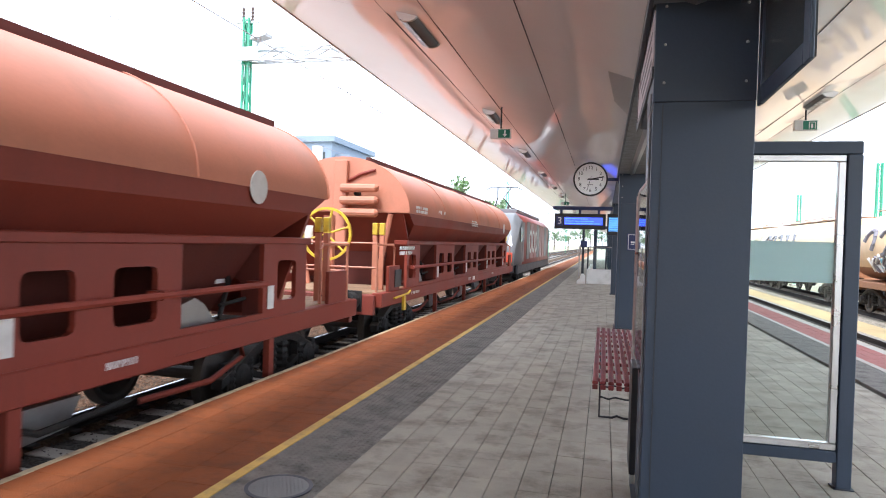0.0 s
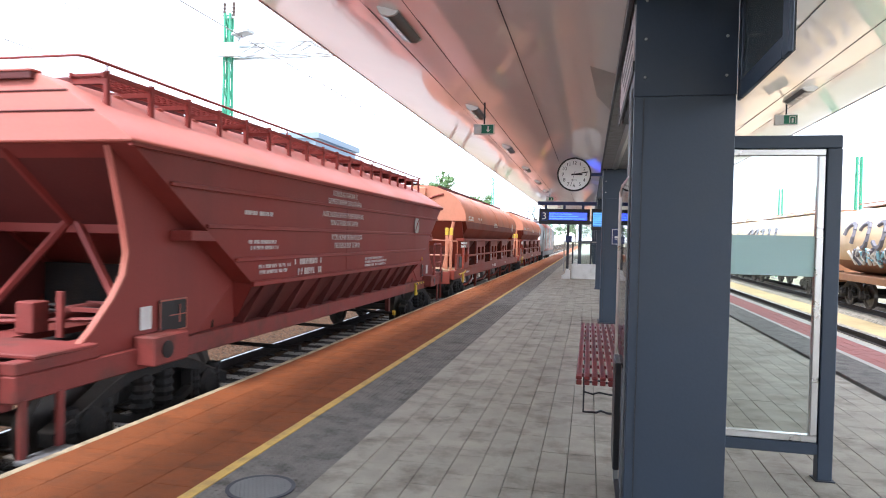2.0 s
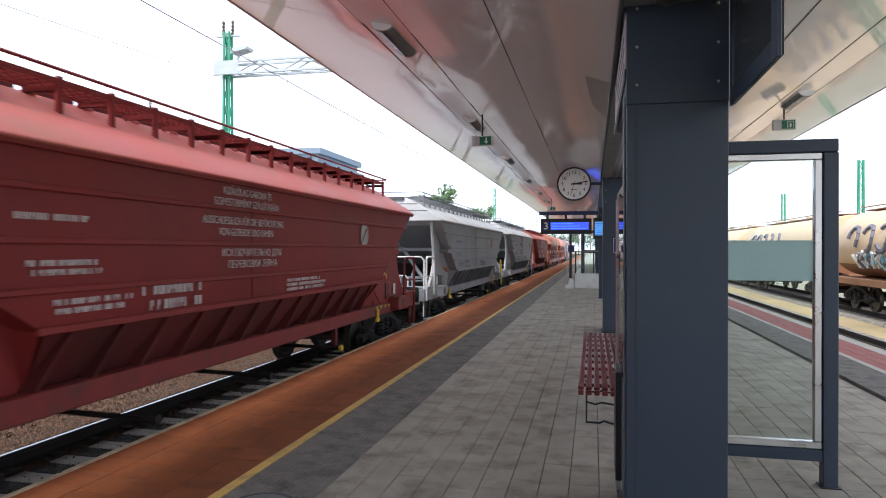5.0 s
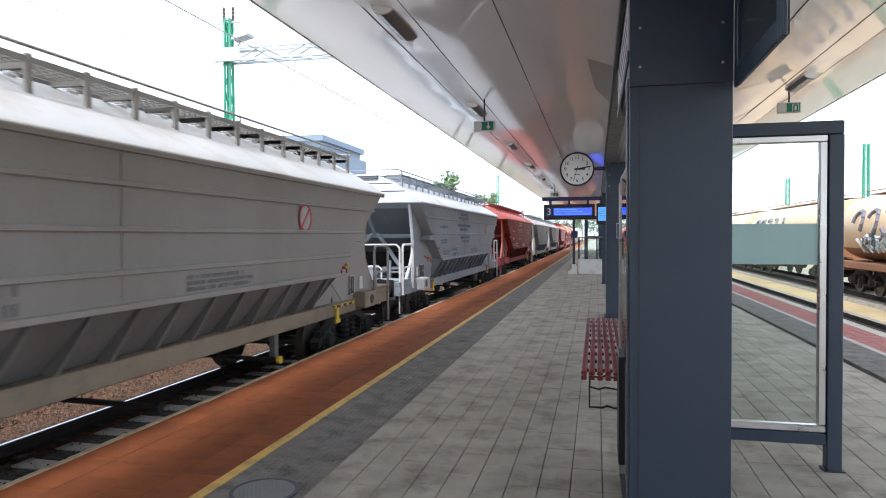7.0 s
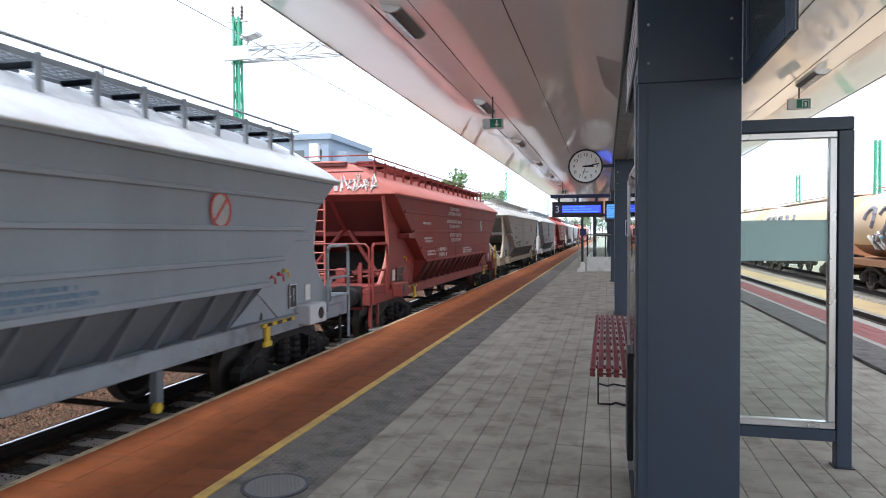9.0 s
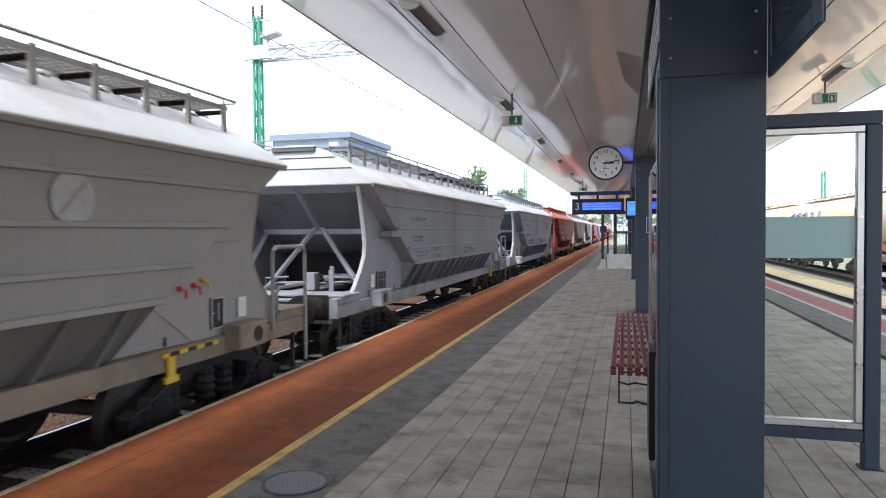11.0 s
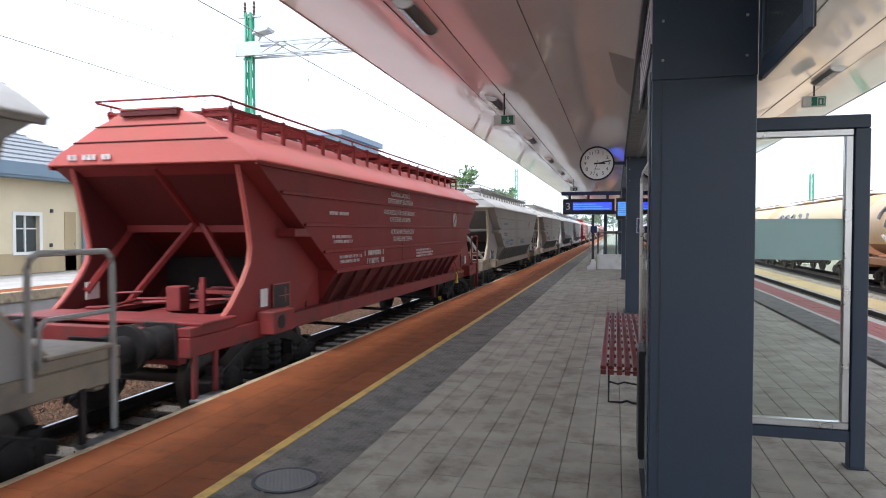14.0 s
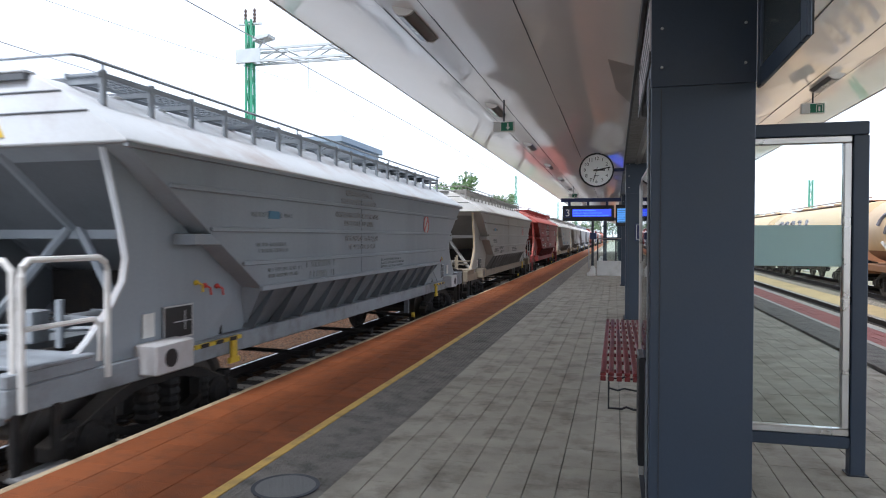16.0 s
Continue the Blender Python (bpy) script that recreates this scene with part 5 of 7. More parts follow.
def grain_wagon(paint, label, ladder=False, rails=False, letters="white", graffiti=False, ring="white", arch=False, front_rail=True, words=False, disc=3.0):
    P = PAINTS[paint]
    c = thing("hopper_wagon", label, "wagon", "grain hopper wagons")
    half = LEN_B / 2
    ey, ez, ex = 6.12, 2.95, 1.42          # eaves: half length, height, half width
    # hopper: trapezoid sides
    low = 3.95
    side = [(-ey, ez), (-low, 1.58), (low, 1.58), (ey, ez)]
    part("body", Shape().prism(side, "x", -ex + 0.012, ex - 0.012), P["body"], c, bevel=0.012)
    chute = Shape().loft([[(-ex + 0.06, -low + 0.1, 1.575), (ex - 0.06, -low + 0.1, 1.575), (ex - 0.06, low - 0.1, 1.575), (-ex + 0.06, low - 0.1, 1.575)],
                          [(-1.04, -low + 0.22, 1.06), (1.04, -low + 0.22, 1.06), (1.04, low - 0.22, 1.06), (-1.04, low - 0.22, 1.06)],
                          [(-0.55, -low + 0.4, 0.72), (0.55, -low + 0.4, 0.72), (0.55, low - 0.4, 0.72), (-0.55, low - 0.4, 0.72)]])
    # chute and fins take the darkened tone, recess shade put into the colour
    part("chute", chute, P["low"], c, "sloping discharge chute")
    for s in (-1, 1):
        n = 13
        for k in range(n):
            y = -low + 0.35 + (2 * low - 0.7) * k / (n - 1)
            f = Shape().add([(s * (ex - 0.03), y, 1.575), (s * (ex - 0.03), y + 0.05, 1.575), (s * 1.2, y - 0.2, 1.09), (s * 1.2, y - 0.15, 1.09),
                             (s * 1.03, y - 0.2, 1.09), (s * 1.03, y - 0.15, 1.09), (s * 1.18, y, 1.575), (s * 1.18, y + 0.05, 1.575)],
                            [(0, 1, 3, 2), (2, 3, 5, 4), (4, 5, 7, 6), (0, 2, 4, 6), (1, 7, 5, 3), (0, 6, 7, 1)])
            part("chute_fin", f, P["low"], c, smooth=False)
        # pressed ribs on the side sheets
        for z in (2.64, 2.25, 1.88):
            t = (ez - z) / (ez - 1.58)
            yl = ey - t * (ey - low)
            part("side_rib", Shape().box(min(s * ex, s * (ex + 0.03)) - 0.006, max(s * ex, s * (ex + 0.03)), -yl + 0.04, yl - 0.04, z - 0.028, z + 0.024, 0.01), P["body"], c)
        part("lower_flange", Shape().box(min(s * (ex - 0.02), s * (ex + 0.03)), max(s * (ex - 0.02), s * (ex + 0.03)), -low - 0.05, low + 0.05, 1.55, 1.61, 0.008), P["body"], c)
        part("eaves_strip", Shape().box(min(s * (ex - 0.02), s * (ex + 0.03)), max(s * (ex - 0.02), s * (ex + 0.03)), -ey - 0.03, ey + 0.03, ez - 0.035, ez + 0.01, 0.006), P["body"], c)
        part("seam", Shape().box(min(s * ex, s * (ex + 0.0015)) - 0.004, max(s * ex, s * (ex + 0.0015)), -0.9, -0.885, 1.62, ez - 0.05), P["body"], c)
        # sill
        part("sill", Shape().box(min(s * 1.08, s * 1.22), max(s * 1.08, s * 1.22), -half + 0.48, half - 0.48, 0.88, 1.09, 0.012), P["beam"], c, "long side sill")
        for e in (-1, 1):
            part("sill_end", Shape().box(min(s * 1.08, s * 1.218), max(s * 1.08, s * 1.218), min(e * 6.25, e * (half - 0.482)), max(e * 6.25, e * (half - 0.482)), 1.091, 1.188, 0.008), P["beam"], c)
            # curved end plate, set back a little from the side sheet
            arc = [(6.09, ez - 0.02), (5.99, 2.6), (5.89, 2.25), (5.83, 1.98), (5.87, 1.78), (6.01, 1.58), (6.27, 1.32), (6.54, 1.11), (6.62, 1.09), (4.72, 1.09), (3.98, 1.6)]
            xx = s * (ex - 0.27)
            part("end_plate", Shape().prism([(e * y, z) for y, z in arc], "x", xx - 0.012, xx + 0.012), P["body"], c, "curved end side plate")
            corner = [(s * 1.152, e * 4.70, 1.09), (s * 1.152, e * 3.98, 1.60), (s * 1.40, e * 3.95, 1.575), (s * 1.05, e * 3.74, 1.07)]
            sheet_in = [(x - s * 0.02, y, z) for x, y, z in corner]
            part("corner_sheet", Shape().loft([corner, sheet_in]), P["body"], c, "bent sheet between end plate and chute", smooth=False)
            # darker inner sheet: grime and the shade of the wagon end in one colour
            part("plate_lining", Shape().prism([(e * (y - 0.03), z) for y, z in arc[:9]] + [(e * 4.75, 1.10), (e * 4.15, 1.6)], "x", xx - s * 0.030, xx - s * 0.0125), P["low"], c, "inner side of the end plate, darkened for grime and shade")
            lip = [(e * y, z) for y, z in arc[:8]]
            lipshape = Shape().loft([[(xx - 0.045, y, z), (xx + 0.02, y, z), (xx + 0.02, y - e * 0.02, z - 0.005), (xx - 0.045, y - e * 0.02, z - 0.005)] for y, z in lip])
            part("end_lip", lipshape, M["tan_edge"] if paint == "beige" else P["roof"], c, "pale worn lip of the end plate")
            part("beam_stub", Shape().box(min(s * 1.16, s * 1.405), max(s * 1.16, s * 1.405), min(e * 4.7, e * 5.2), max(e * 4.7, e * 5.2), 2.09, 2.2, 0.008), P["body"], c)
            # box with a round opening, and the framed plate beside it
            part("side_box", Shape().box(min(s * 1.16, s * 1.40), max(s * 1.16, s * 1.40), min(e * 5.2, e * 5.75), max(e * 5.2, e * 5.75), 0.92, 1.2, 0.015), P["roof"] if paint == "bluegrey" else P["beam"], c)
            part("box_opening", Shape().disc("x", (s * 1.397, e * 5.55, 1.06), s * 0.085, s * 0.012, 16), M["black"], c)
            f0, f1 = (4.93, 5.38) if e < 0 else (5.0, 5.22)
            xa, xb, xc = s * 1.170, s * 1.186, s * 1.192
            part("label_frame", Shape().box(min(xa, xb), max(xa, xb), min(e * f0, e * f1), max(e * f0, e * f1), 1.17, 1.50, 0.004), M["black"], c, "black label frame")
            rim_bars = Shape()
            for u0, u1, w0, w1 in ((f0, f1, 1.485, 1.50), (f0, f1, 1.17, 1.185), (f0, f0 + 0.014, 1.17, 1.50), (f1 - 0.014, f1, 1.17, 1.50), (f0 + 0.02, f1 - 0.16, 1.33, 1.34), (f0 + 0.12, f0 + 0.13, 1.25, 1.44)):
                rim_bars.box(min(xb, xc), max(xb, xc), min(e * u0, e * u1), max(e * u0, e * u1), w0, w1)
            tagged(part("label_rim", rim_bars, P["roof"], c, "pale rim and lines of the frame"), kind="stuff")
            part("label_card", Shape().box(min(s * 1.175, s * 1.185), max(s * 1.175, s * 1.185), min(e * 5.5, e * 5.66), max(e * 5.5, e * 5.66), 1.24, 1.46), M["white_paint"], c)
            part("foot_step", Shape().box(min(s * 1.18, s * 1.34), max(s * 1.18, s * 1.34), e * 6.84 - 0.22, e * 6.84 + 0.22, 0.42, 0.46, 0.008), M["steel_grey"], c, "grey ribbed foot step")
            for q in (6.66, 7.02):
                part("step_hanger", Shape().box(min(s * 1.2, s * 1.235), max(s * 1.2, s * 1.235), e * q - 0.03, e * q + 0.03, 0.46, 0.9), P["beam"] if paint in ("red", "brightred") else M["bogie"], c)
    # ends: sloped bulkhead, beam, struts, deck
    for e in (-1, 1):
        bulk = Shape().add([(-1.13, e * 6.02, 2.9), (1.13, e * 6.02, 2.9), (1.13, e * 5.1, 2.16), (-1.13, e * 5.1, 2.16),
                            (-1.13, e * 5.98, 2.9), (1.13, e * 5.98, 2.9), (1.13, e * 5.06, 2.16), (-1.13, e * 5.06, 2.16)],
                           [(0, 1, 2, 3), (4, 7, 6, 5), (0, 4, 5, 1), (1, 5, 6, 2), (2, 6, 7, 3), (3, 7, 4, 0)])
        # end wall coloured down for the shade under the hood, with some grime
        part("end_bulkhead", bulk, P["low"], c, "sloping end wall of the hopper, darkened for grime and shade")
        part("cross_beam", Shape().box(-1.14, 1.14, e * 5.14 - 0.06, e * 5.14 + 0.06, 2.14, 2.38, 0.01), P["body"], c)
        for s in (-1, 1):
            part("strut", Shape().tube([(s * 0.06, e * 5.2, 2.26), (s * 0.92, e * 5.45, 1.18)], 0.05, 6), P["body"], c)
            part("strut", Shape().tube([(s * 1.1, e * 5.1, 2.2), (s * 1.1, e * 5.95, 1.4)], 0.05, 6), P["body"], c)
        part("strut", Shape().tube([(0, e * 5.22, 2.26), (0, e * 6.06, 2.93)], 0.05, 6), P["body"], c)
        # added near-black sheet that paints the shade of the open end cavity
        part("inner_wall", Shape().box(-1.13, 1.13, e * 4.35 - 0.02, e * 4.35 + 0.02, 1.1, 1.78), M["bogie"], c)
        deck = Shape().box(-1.26, 1.26, min(e * 6.3, e * 6.95), max(e * 6.3, e * 6.98), 1.19, 1.225, 0.008)
        deck.box(-1.075, -0.75, min(e * 4.4, e * 6.3), max(e * 4.4, e * 6.3), 1.15, 1.2).box(0.85, 1.075, min(e * 4.4, e * 6.3), max(e * 4.4, e * 6.3), 1.15, 1.2)
        deck.box(-0.2, 0.2, min(e * 4.4, e * 6.3), max(e * 4.4, e * 6.3), 1.13, 1.19)
        part("end_deck", deck, P["beam"], c, "worn end deck with openings")
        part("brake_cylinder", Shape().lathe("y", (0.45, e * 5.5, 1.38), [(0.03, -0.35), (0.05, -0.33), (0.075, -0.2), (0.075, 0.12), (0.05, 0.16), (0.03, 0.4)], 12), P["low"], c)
        part("valve_box", Shape().box(0.1, 0.3, e * 5.9 - 0.1, e * 5.9 + 0.1, 1.2, 1.5, 0.012), P["beam"], c)
        part("linkage", Shape().tube([(-0.3, e * 5.9, 1.28), (0.9, e * 5.7, 1.34)], 0.025, 6).tube([(0.2, e * 5.2, 1.42), (1.0, e * 5.25, 1.42)], 0.022, 6).tube([(0.6, e * 6.0, 1.2), (0.6, e * 6.0, 1.55)], 0.035, 6), P["beam"], c)
        part("linkage", Shape().tube([(-0.1, e * 5.6, 1.44), (0.95, e * 5.6, 1.4)], 0.016, 6).tube([(-0.1, e * 5.45, 1.36), (0.95, e * 5.45, 1.33)], 0.016, 6).tube([(0.3, e * 5.3, 1.3), (0.3, e * 5.75, 1.46)], 0.018, 6).tube([(0.75, e * 5.3, 1.3), (0.75, e * 5.8, 1.3)], 0.02, 6), M["bogie"], c, "dark brake rods")
        part("valve_pipe", Shape().tube([(-0.95, e * 6.1, 1.22), (-0.6, e * 6.1, 1.24), (-0.55, e * 5.7, 1.3), (0.1, e * 5.7, 1.32)], 0.022, 6).tube([(-0.5, e * 6.2, 1.22), (-0.5, e * 6.2, 1.42), (-0.1, e * 6.15, 1.44)], 0.018, 6), P["beam"], c)
        part("white_card", Shape().box(-1.10, -1.085, e * 5.85 - 0.11, e * 5.85 + 0.11, 1.30, 1.52), M["white_paint"], c, "white card on the inner wall")
        part("brake_lever", Shape().box(0.62, 0.68, e * 6.05 - 0.02, e * 6.05 + 0.02, 1.2, 1.62).box(0.35, 0.95, e * 5.75 - 0.02, e * 5.75 + 0.02, 1.40, 1.44), P["beam"], c)
        tube_paint = M["white_paint"] if rails and paint in ("bluegrey", "grey") else P["body"]
        if (e > 0 and front_rail) or (e < 0 and rails):
            top = 2.0 if e < 0 or not arch else 1.72
            if e > 0 and arch:
                bow = [(1.24, 6.74 + 0.17 * math.cos(q), top - 0.2 + 0.2 * math.sin(q)) for q in [math.pi * k / 8 for k in range(9)]]
                part("handrail", Shape().tube([(1.24, 6.91, 0.6)] + bow + [(1.24, 6.57, 1.0)], 0.028, 8), M["yellow"], c, "yellow bow-shaped handrail at the deck corner")
            else:
                part("handrail", Shape().tube([(1.24, e * 6.98, 0.9 if e < 0 else 0.5), (1.24, e * 6.98, top - 0.12), (1.24, e * 6.965, top - 0.05), (1.24, e * 6.91, top), (1.24, e * 6.24, top), (1.24, e * 6.175, top - 0.04), (1.24, e * 6.15, top - 0.11), (1.24, e * 6.15, 1.0)], 0.026, 8), tube_paint, c, "bent tube handrail at the deck corner")
            part("handrail", Shape().tube([(1.24, e * 6.98, 1.5), (1.24, e * 6.3, 1.5), (1.24, e * 6.24, 1.44), (1.24, e * 6.24, 1.15)], 0.022, 6), tube_paint, c)
            part("handrail", Shape().tube([(-1.2, e * 7.0, 1.15), (-1.2, e * 7.0, 1.92), (-1.12, e * 7.0, 2.0), (1.1, e * 7.0, 2.0), (1.18, e * 7.0, 1.92), (1.18, e * 7.0, 0.5)], 0.024, 6), tube_paint, c) if rails and e < 0 else None
            part("handrail", Shape().tube([(-1.2, e * 7.0, 1.52), (0.7, e * 7.0, 1.52), (0.76, e * 7.0, 1.46), (0.76, e * 7.0, 1.1)], 0.02, 6), tube_paint, c) if rails and e < 0 else None
    # yellow-black lever, small red and yellow knobs by the frame
    for s in (-1, 1):
        xa, xb = s * 1.225, s * 1.265
        ends = (1, -1) if rails else (1,)
        for e in ends:
            part("lever", Shape().box(min(xa, xb), max(xa, xb), min(e * 4.15, e * 5.0), max(e * 4.15, e * 5.0), 1.03, 1.07), M["yellow"], c, "yellow and black release lever")
            for q in range(3):
                part("lever_stripe", Shape().box(min(xb, xb * 1.004), max(xb, xb * 1.004), min(e * (4.25 + 0.26 * q), e * (4.38 + 0.26 * q)), max(e * (4.25 + 0.26 * q), e * (4.38 + 0.26 * q)), 1.03, 1.07), M["black"], c)
            part("lever_foot", Shape().box(min(xa, xb), max(xa, xb), e * 4.28 - 0.05, e * 4.28 + 0.05, 0.80, 1.03, 0.008).box(min(xa, xb), max(xa, xb), e * 4.28 - 0.09, e * 4.28 + 0.09, 0.78, 0.84), M["yellow"], c, "yellow lever foot")
            for y, z, m in ((4.72, 1.66, "sign_red"), (4.86, 1.70, "yellow"), (4.50, 1.64, "sign_red")):
                part("valve_knob", Shape().lathe("x", (s * 1.165, e * y, z), [(0.022, 0), (0.03, s * 0.02), (0.018, s * 0.04), (0.01, s * 0.05)], 10), M[m], c, "small valve knob")
                part("valve_handle", Shape().tube([(s * 1.2, e * y, z), (s * 1.22, e * y + 0.05, z - 0.03), (s * 1.22, e * y + 0.06, z - 0.1)], 0.012, 5), M[m], c)
        for y in (-2.6, -0.4, 2.0):
            part("discharge_rod", Shape().tube([(s * 0.2, y, 0.62), (s * 1.25, y, 0.6), (s * 1.36, y, 0.6)], 0.03, 6), M["bogie"], c)
            part("rod_cap", Shape().lathe("x", (s * 1.36, y, 0.6), [(0.05, 0), (0.05, s * 0.05)], 10), M["yellow"] if y == 2.0 else M["bogie"], c, "round rod end")
            if y == 2.0:
                part("stay", Shape().box(s * 1.15 - 0.04, s * 1.15 + 0.04, y + 0.25, y + 0.35, 0.55, 0.92), P["low"], c)
    part("underframe", Shape().box(-0.35, 0.35, -half + 0.7, half - 0.7, 0.78, 1.02), M["bogie"], c)
    # roof with hipped ends
    def rim(x, y, z):
        return [(-x, -y, z), (x, -y, z), (x, y, z), (-x, y, z)]
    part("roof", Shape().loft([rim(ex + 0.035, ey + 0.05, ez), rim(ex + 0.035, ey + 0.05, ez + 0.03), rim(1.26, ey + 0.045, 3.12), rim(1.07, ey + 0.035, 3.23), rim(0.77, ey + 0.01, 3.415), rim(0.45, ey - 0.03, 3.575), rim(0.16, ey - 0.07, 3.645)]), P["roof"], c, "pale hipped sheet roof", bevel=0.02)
    for e in (-1, 1):
        for xs, ys, zs in ((1.06, -0.038, 3.232), (0.76, -0.012, 3.417)):
            part("hip_seam", Shape().tube([(-xs, e * (ey - ys), zs), (xs, e * (ey - ys), zs)], 0.010, 6), P["low"], c)
        part("hatch_end", Shape().box(-0.4, 0.4, e * (ey - 0.03) - 0.07, e * (ey - 0.03) + 0.07, 3.59, 3.615, 0.006), P["roof"], c)
        # darkened bar drawn for the shaded slot below the hatch end
        part("hatch_lip", Shape().box(-0.39, 0.39, e * (ey - 0.02) - 0.05, e * (ey - 0.02) + 0.05, 3.53, 3.59), P["low"], c)
    # walkway
    xw, wide, zt = 0.50, 0.36, 3.735
    for s in (-1, 1):
        xo = s * (xw + wide)
        part("walkway_rail", Shape().tube([(xo, -ey + 0.12, zt), (xo, ey - 0.12, zt)], 0.015, 6), P["body"], c)
        for x in (s * xw, xo):
            part("walkway_stringer", Shape().box(x - 0.012, x + 0.012, -ey + 0.3, ey - 0.3, 3.60, 3.65), P["body"], c)
        grating = Shape()
        y = -ey + 0.32
        while y < ey - 0.32:
            grating.box(min(s * xw, xo), max(s * xw, xo), y, y + 0.016, 3.620, 3.645)
            y += 0.11
        for q in (0.2, 0.4, 0.6, 0.8):
            grating.box(s * (xw + q * wide) - 0.008, s * (xw + q * wide) + 0.008, -ey + 0.32, ey - 0.32, 3.62, 3.648)
        tagged(part("walkway_grating", grating, P["body"], c, "open steel grating", smooth=False), kind="stuff")
        y = -ey + 0.36
        while y < ey - 0.3:
            part("walkway_post", Shape().box(xo - 0.02, xo + 0.02, y - 0.027, y + 0.027, 3.30, 3.67), P["body"], c)
            y += 0.64
        for y in (-ey + 0.36, -2.0, 2.0, ey - 0.36):
            part("walkway_post", Shape().tube([(xo, y, 3.63), (xo, y, zt)], 0.012, 6), P["body"], c)
    for e in (-1, 1):
        part("walkway_rail", Shape().tube([(-xw - wide, e * (ey - 0.12), zt), (-xw - wide + 0.05, e * (ey - 0.05), zt), (xw + wide - 0.05, e * (ey - 0.05), zt), (xw + wide, e * (ey - 0.12), zt)], 0.014, 6), P["body"], c)
        brackets = Shape()
        y = -ey + 0.36
        while y < ey - 0.3:
            brackets.box(min(s * xw, xo), max(s * xw, xo), y - 0.02, y + 0.02, 3.55, 3.60)
            brackets.box(s * xw - 0.014, s * xw + 0.014, y - 0.02, y + 0.02, 3.42, 3.61)
            y += 0.64
        tagged(part("walkway_bracing", brackets, P["body"], c, smooth=False), kind="stuff")
        clamps = Shape()
        for k in range(17):
            y = -ey + 0.62 + 0.68 * k
            clamps.box(min(s * 0.44, s * 0.54), max(s * 0.44, s * 0.54), y + 0.26, y + 0.36, 3.47, 3.57, 0.01)
        tagged(part("hatch_clamping", clamps, P["roof"], c, "pale hatch clamps"), kind="stuff")
    for k in range(17):
        y = -ey + 0.62 + 0.68 * k
        # dark tone paints the shadow seen between the walkway posts
        part("hatch_coaming", Shape().box(-0.44, 0.44, y - 0.23, y + 0.23, 3.48, 3.64, 0.015), P["low"], c, "hatch coaming on the ridge, coloured dark for shade")
    for y in (-4.2, -1.4, 1.4, 4.2):
        part("roof_hatch", Shape().lathe("z", (0, y, 3.62), [(0.36, 0), (0.36, 0.06), (0.32, 0.09), (0.02, 0.11)], 16), P["roof"], c)
    if ladder:
        for x in (-0.35, 0.0):
            part("ladder_rail", Shape().tube([(x, -6.3, 1.2), (x, -6.3, 3.15), (x, -5.85, 3.62)], 0.02, 6), P["roof"], c)
        for k in range(9):
            part("ladder_rung", Shape().tube([(-0.35, -6.3, 1.4 + 0.21 * k), (0.0, -6.3, 1.4 + 0.21 * k)], 0.014, 5), P["roof"], c)
    # lettering and signs
    ink = {"white": M["worn_white"], "blue": M["faint_blue"], "grey": M["faint_grey"], "dim": M["faint_teal"]}[letters]
    for s in (-1, 1):
        x = s * (ex + 0.004)
        if letters == "white" or words:
            stencil(c, s, s * (ex + 0.003), ink if letters != "dim" else M["faint_body"])
        rows = [(-2.85, 1.77, 0.95, 0.09), (-2.8, 1.63, 0.85, 0.09), (-4.2, 2.40, 0.7, 0.05), (-4.1, 2.06, 0.75, 0.045), (-4.05, 1.99, 0.7, 0.045), (-3.85, 1.76, 0.85, 0.045), (-3.85, 1.69, 0.75, 0.045),
                (0.0, 1.76, 1.05, 0.04), (0.0, 1.70, 1.25, 0.04), (0.0, 1.64, 1.2, 0.04)]
        if s < 0:
            rows = [(-y - n, z, n, h) for y, z, n, h in rows]
        tagged(part("lettering", text_rows(Shape(), x, rows), ink, c, "rows of stencilled lettering", smooth=False), kind="stuff")
        if letters != "white":
            part("emblem", Shape().box(min(x, x * 1.004), max(x, x * 1.004), s * -3.7 - 0.13, s * -3.7 + 0.13, 2.385, 2.475), M["blue_text"], c)
            tagged(part("emblem_letters", text_rows(Shape(), x, [(s * -3.7 - 0.42, 2.405, 0.26, 0.05), (s * -3.7 + 0.16, 2.405, 0.3, 0.05)]), ink, c, smooth=False), kind="stuff")
        yy = s * disc
        part("warning_disc", Shape().disc("x", (s * (ex + 0.003), yy, 2.44), 0.19, s * 0.004, 24), M["ochre"] if ring == "ochre" else M["faded_white"], c, "round faded warning disc")
        part("warning_ring", Shape().disc("x", (s * (ex + 0.006), yy, 2.44), 0.20, s * 0.005, 24, 0.165), M["sign_red"] if ring == "red" else (M["ochre"] if ring == "ochre" else M["faded_white"]), c)
        bar = part("warning_bar", Shape().box(-0.003, 0.003, -0.17, 0.17, -0.016, 0.014), M["sign_red"] if ring == "red" else P["body"], c)
        bar.location, bar.rotation_euler = (s * (ex + 0.009), yy, 2.44), (radians(45), 0, 0)
    if letters != "dim" or words:
        row = Shape()
        for k in range(9):
            if k not in (2, 6):
                row.box(-1.12 + 0.07 * k, -1.065 + 0.07 * k, -6.188, -6.172, 3.02, 3.085)
        tagged(part("hood_lettering", row, ink, c, "short row of lettering on the hood", smooth=False), kind="stuff")
    if graffiti:
        g = Shape()
        r = random.Random(8)
        def hood(x, z):
            return (x, -(6.185 - (z - 2.98) * 0.1), z)
        for k in range(6):
            x = 0.2 + 0.155 * k
            for _ in range(3):
                zs = [r.uniform(3.02, 3.12), r.uniform(3.12, 3.22), r.uniform(3.24, 3.36)]
                r.shuffle(zs)
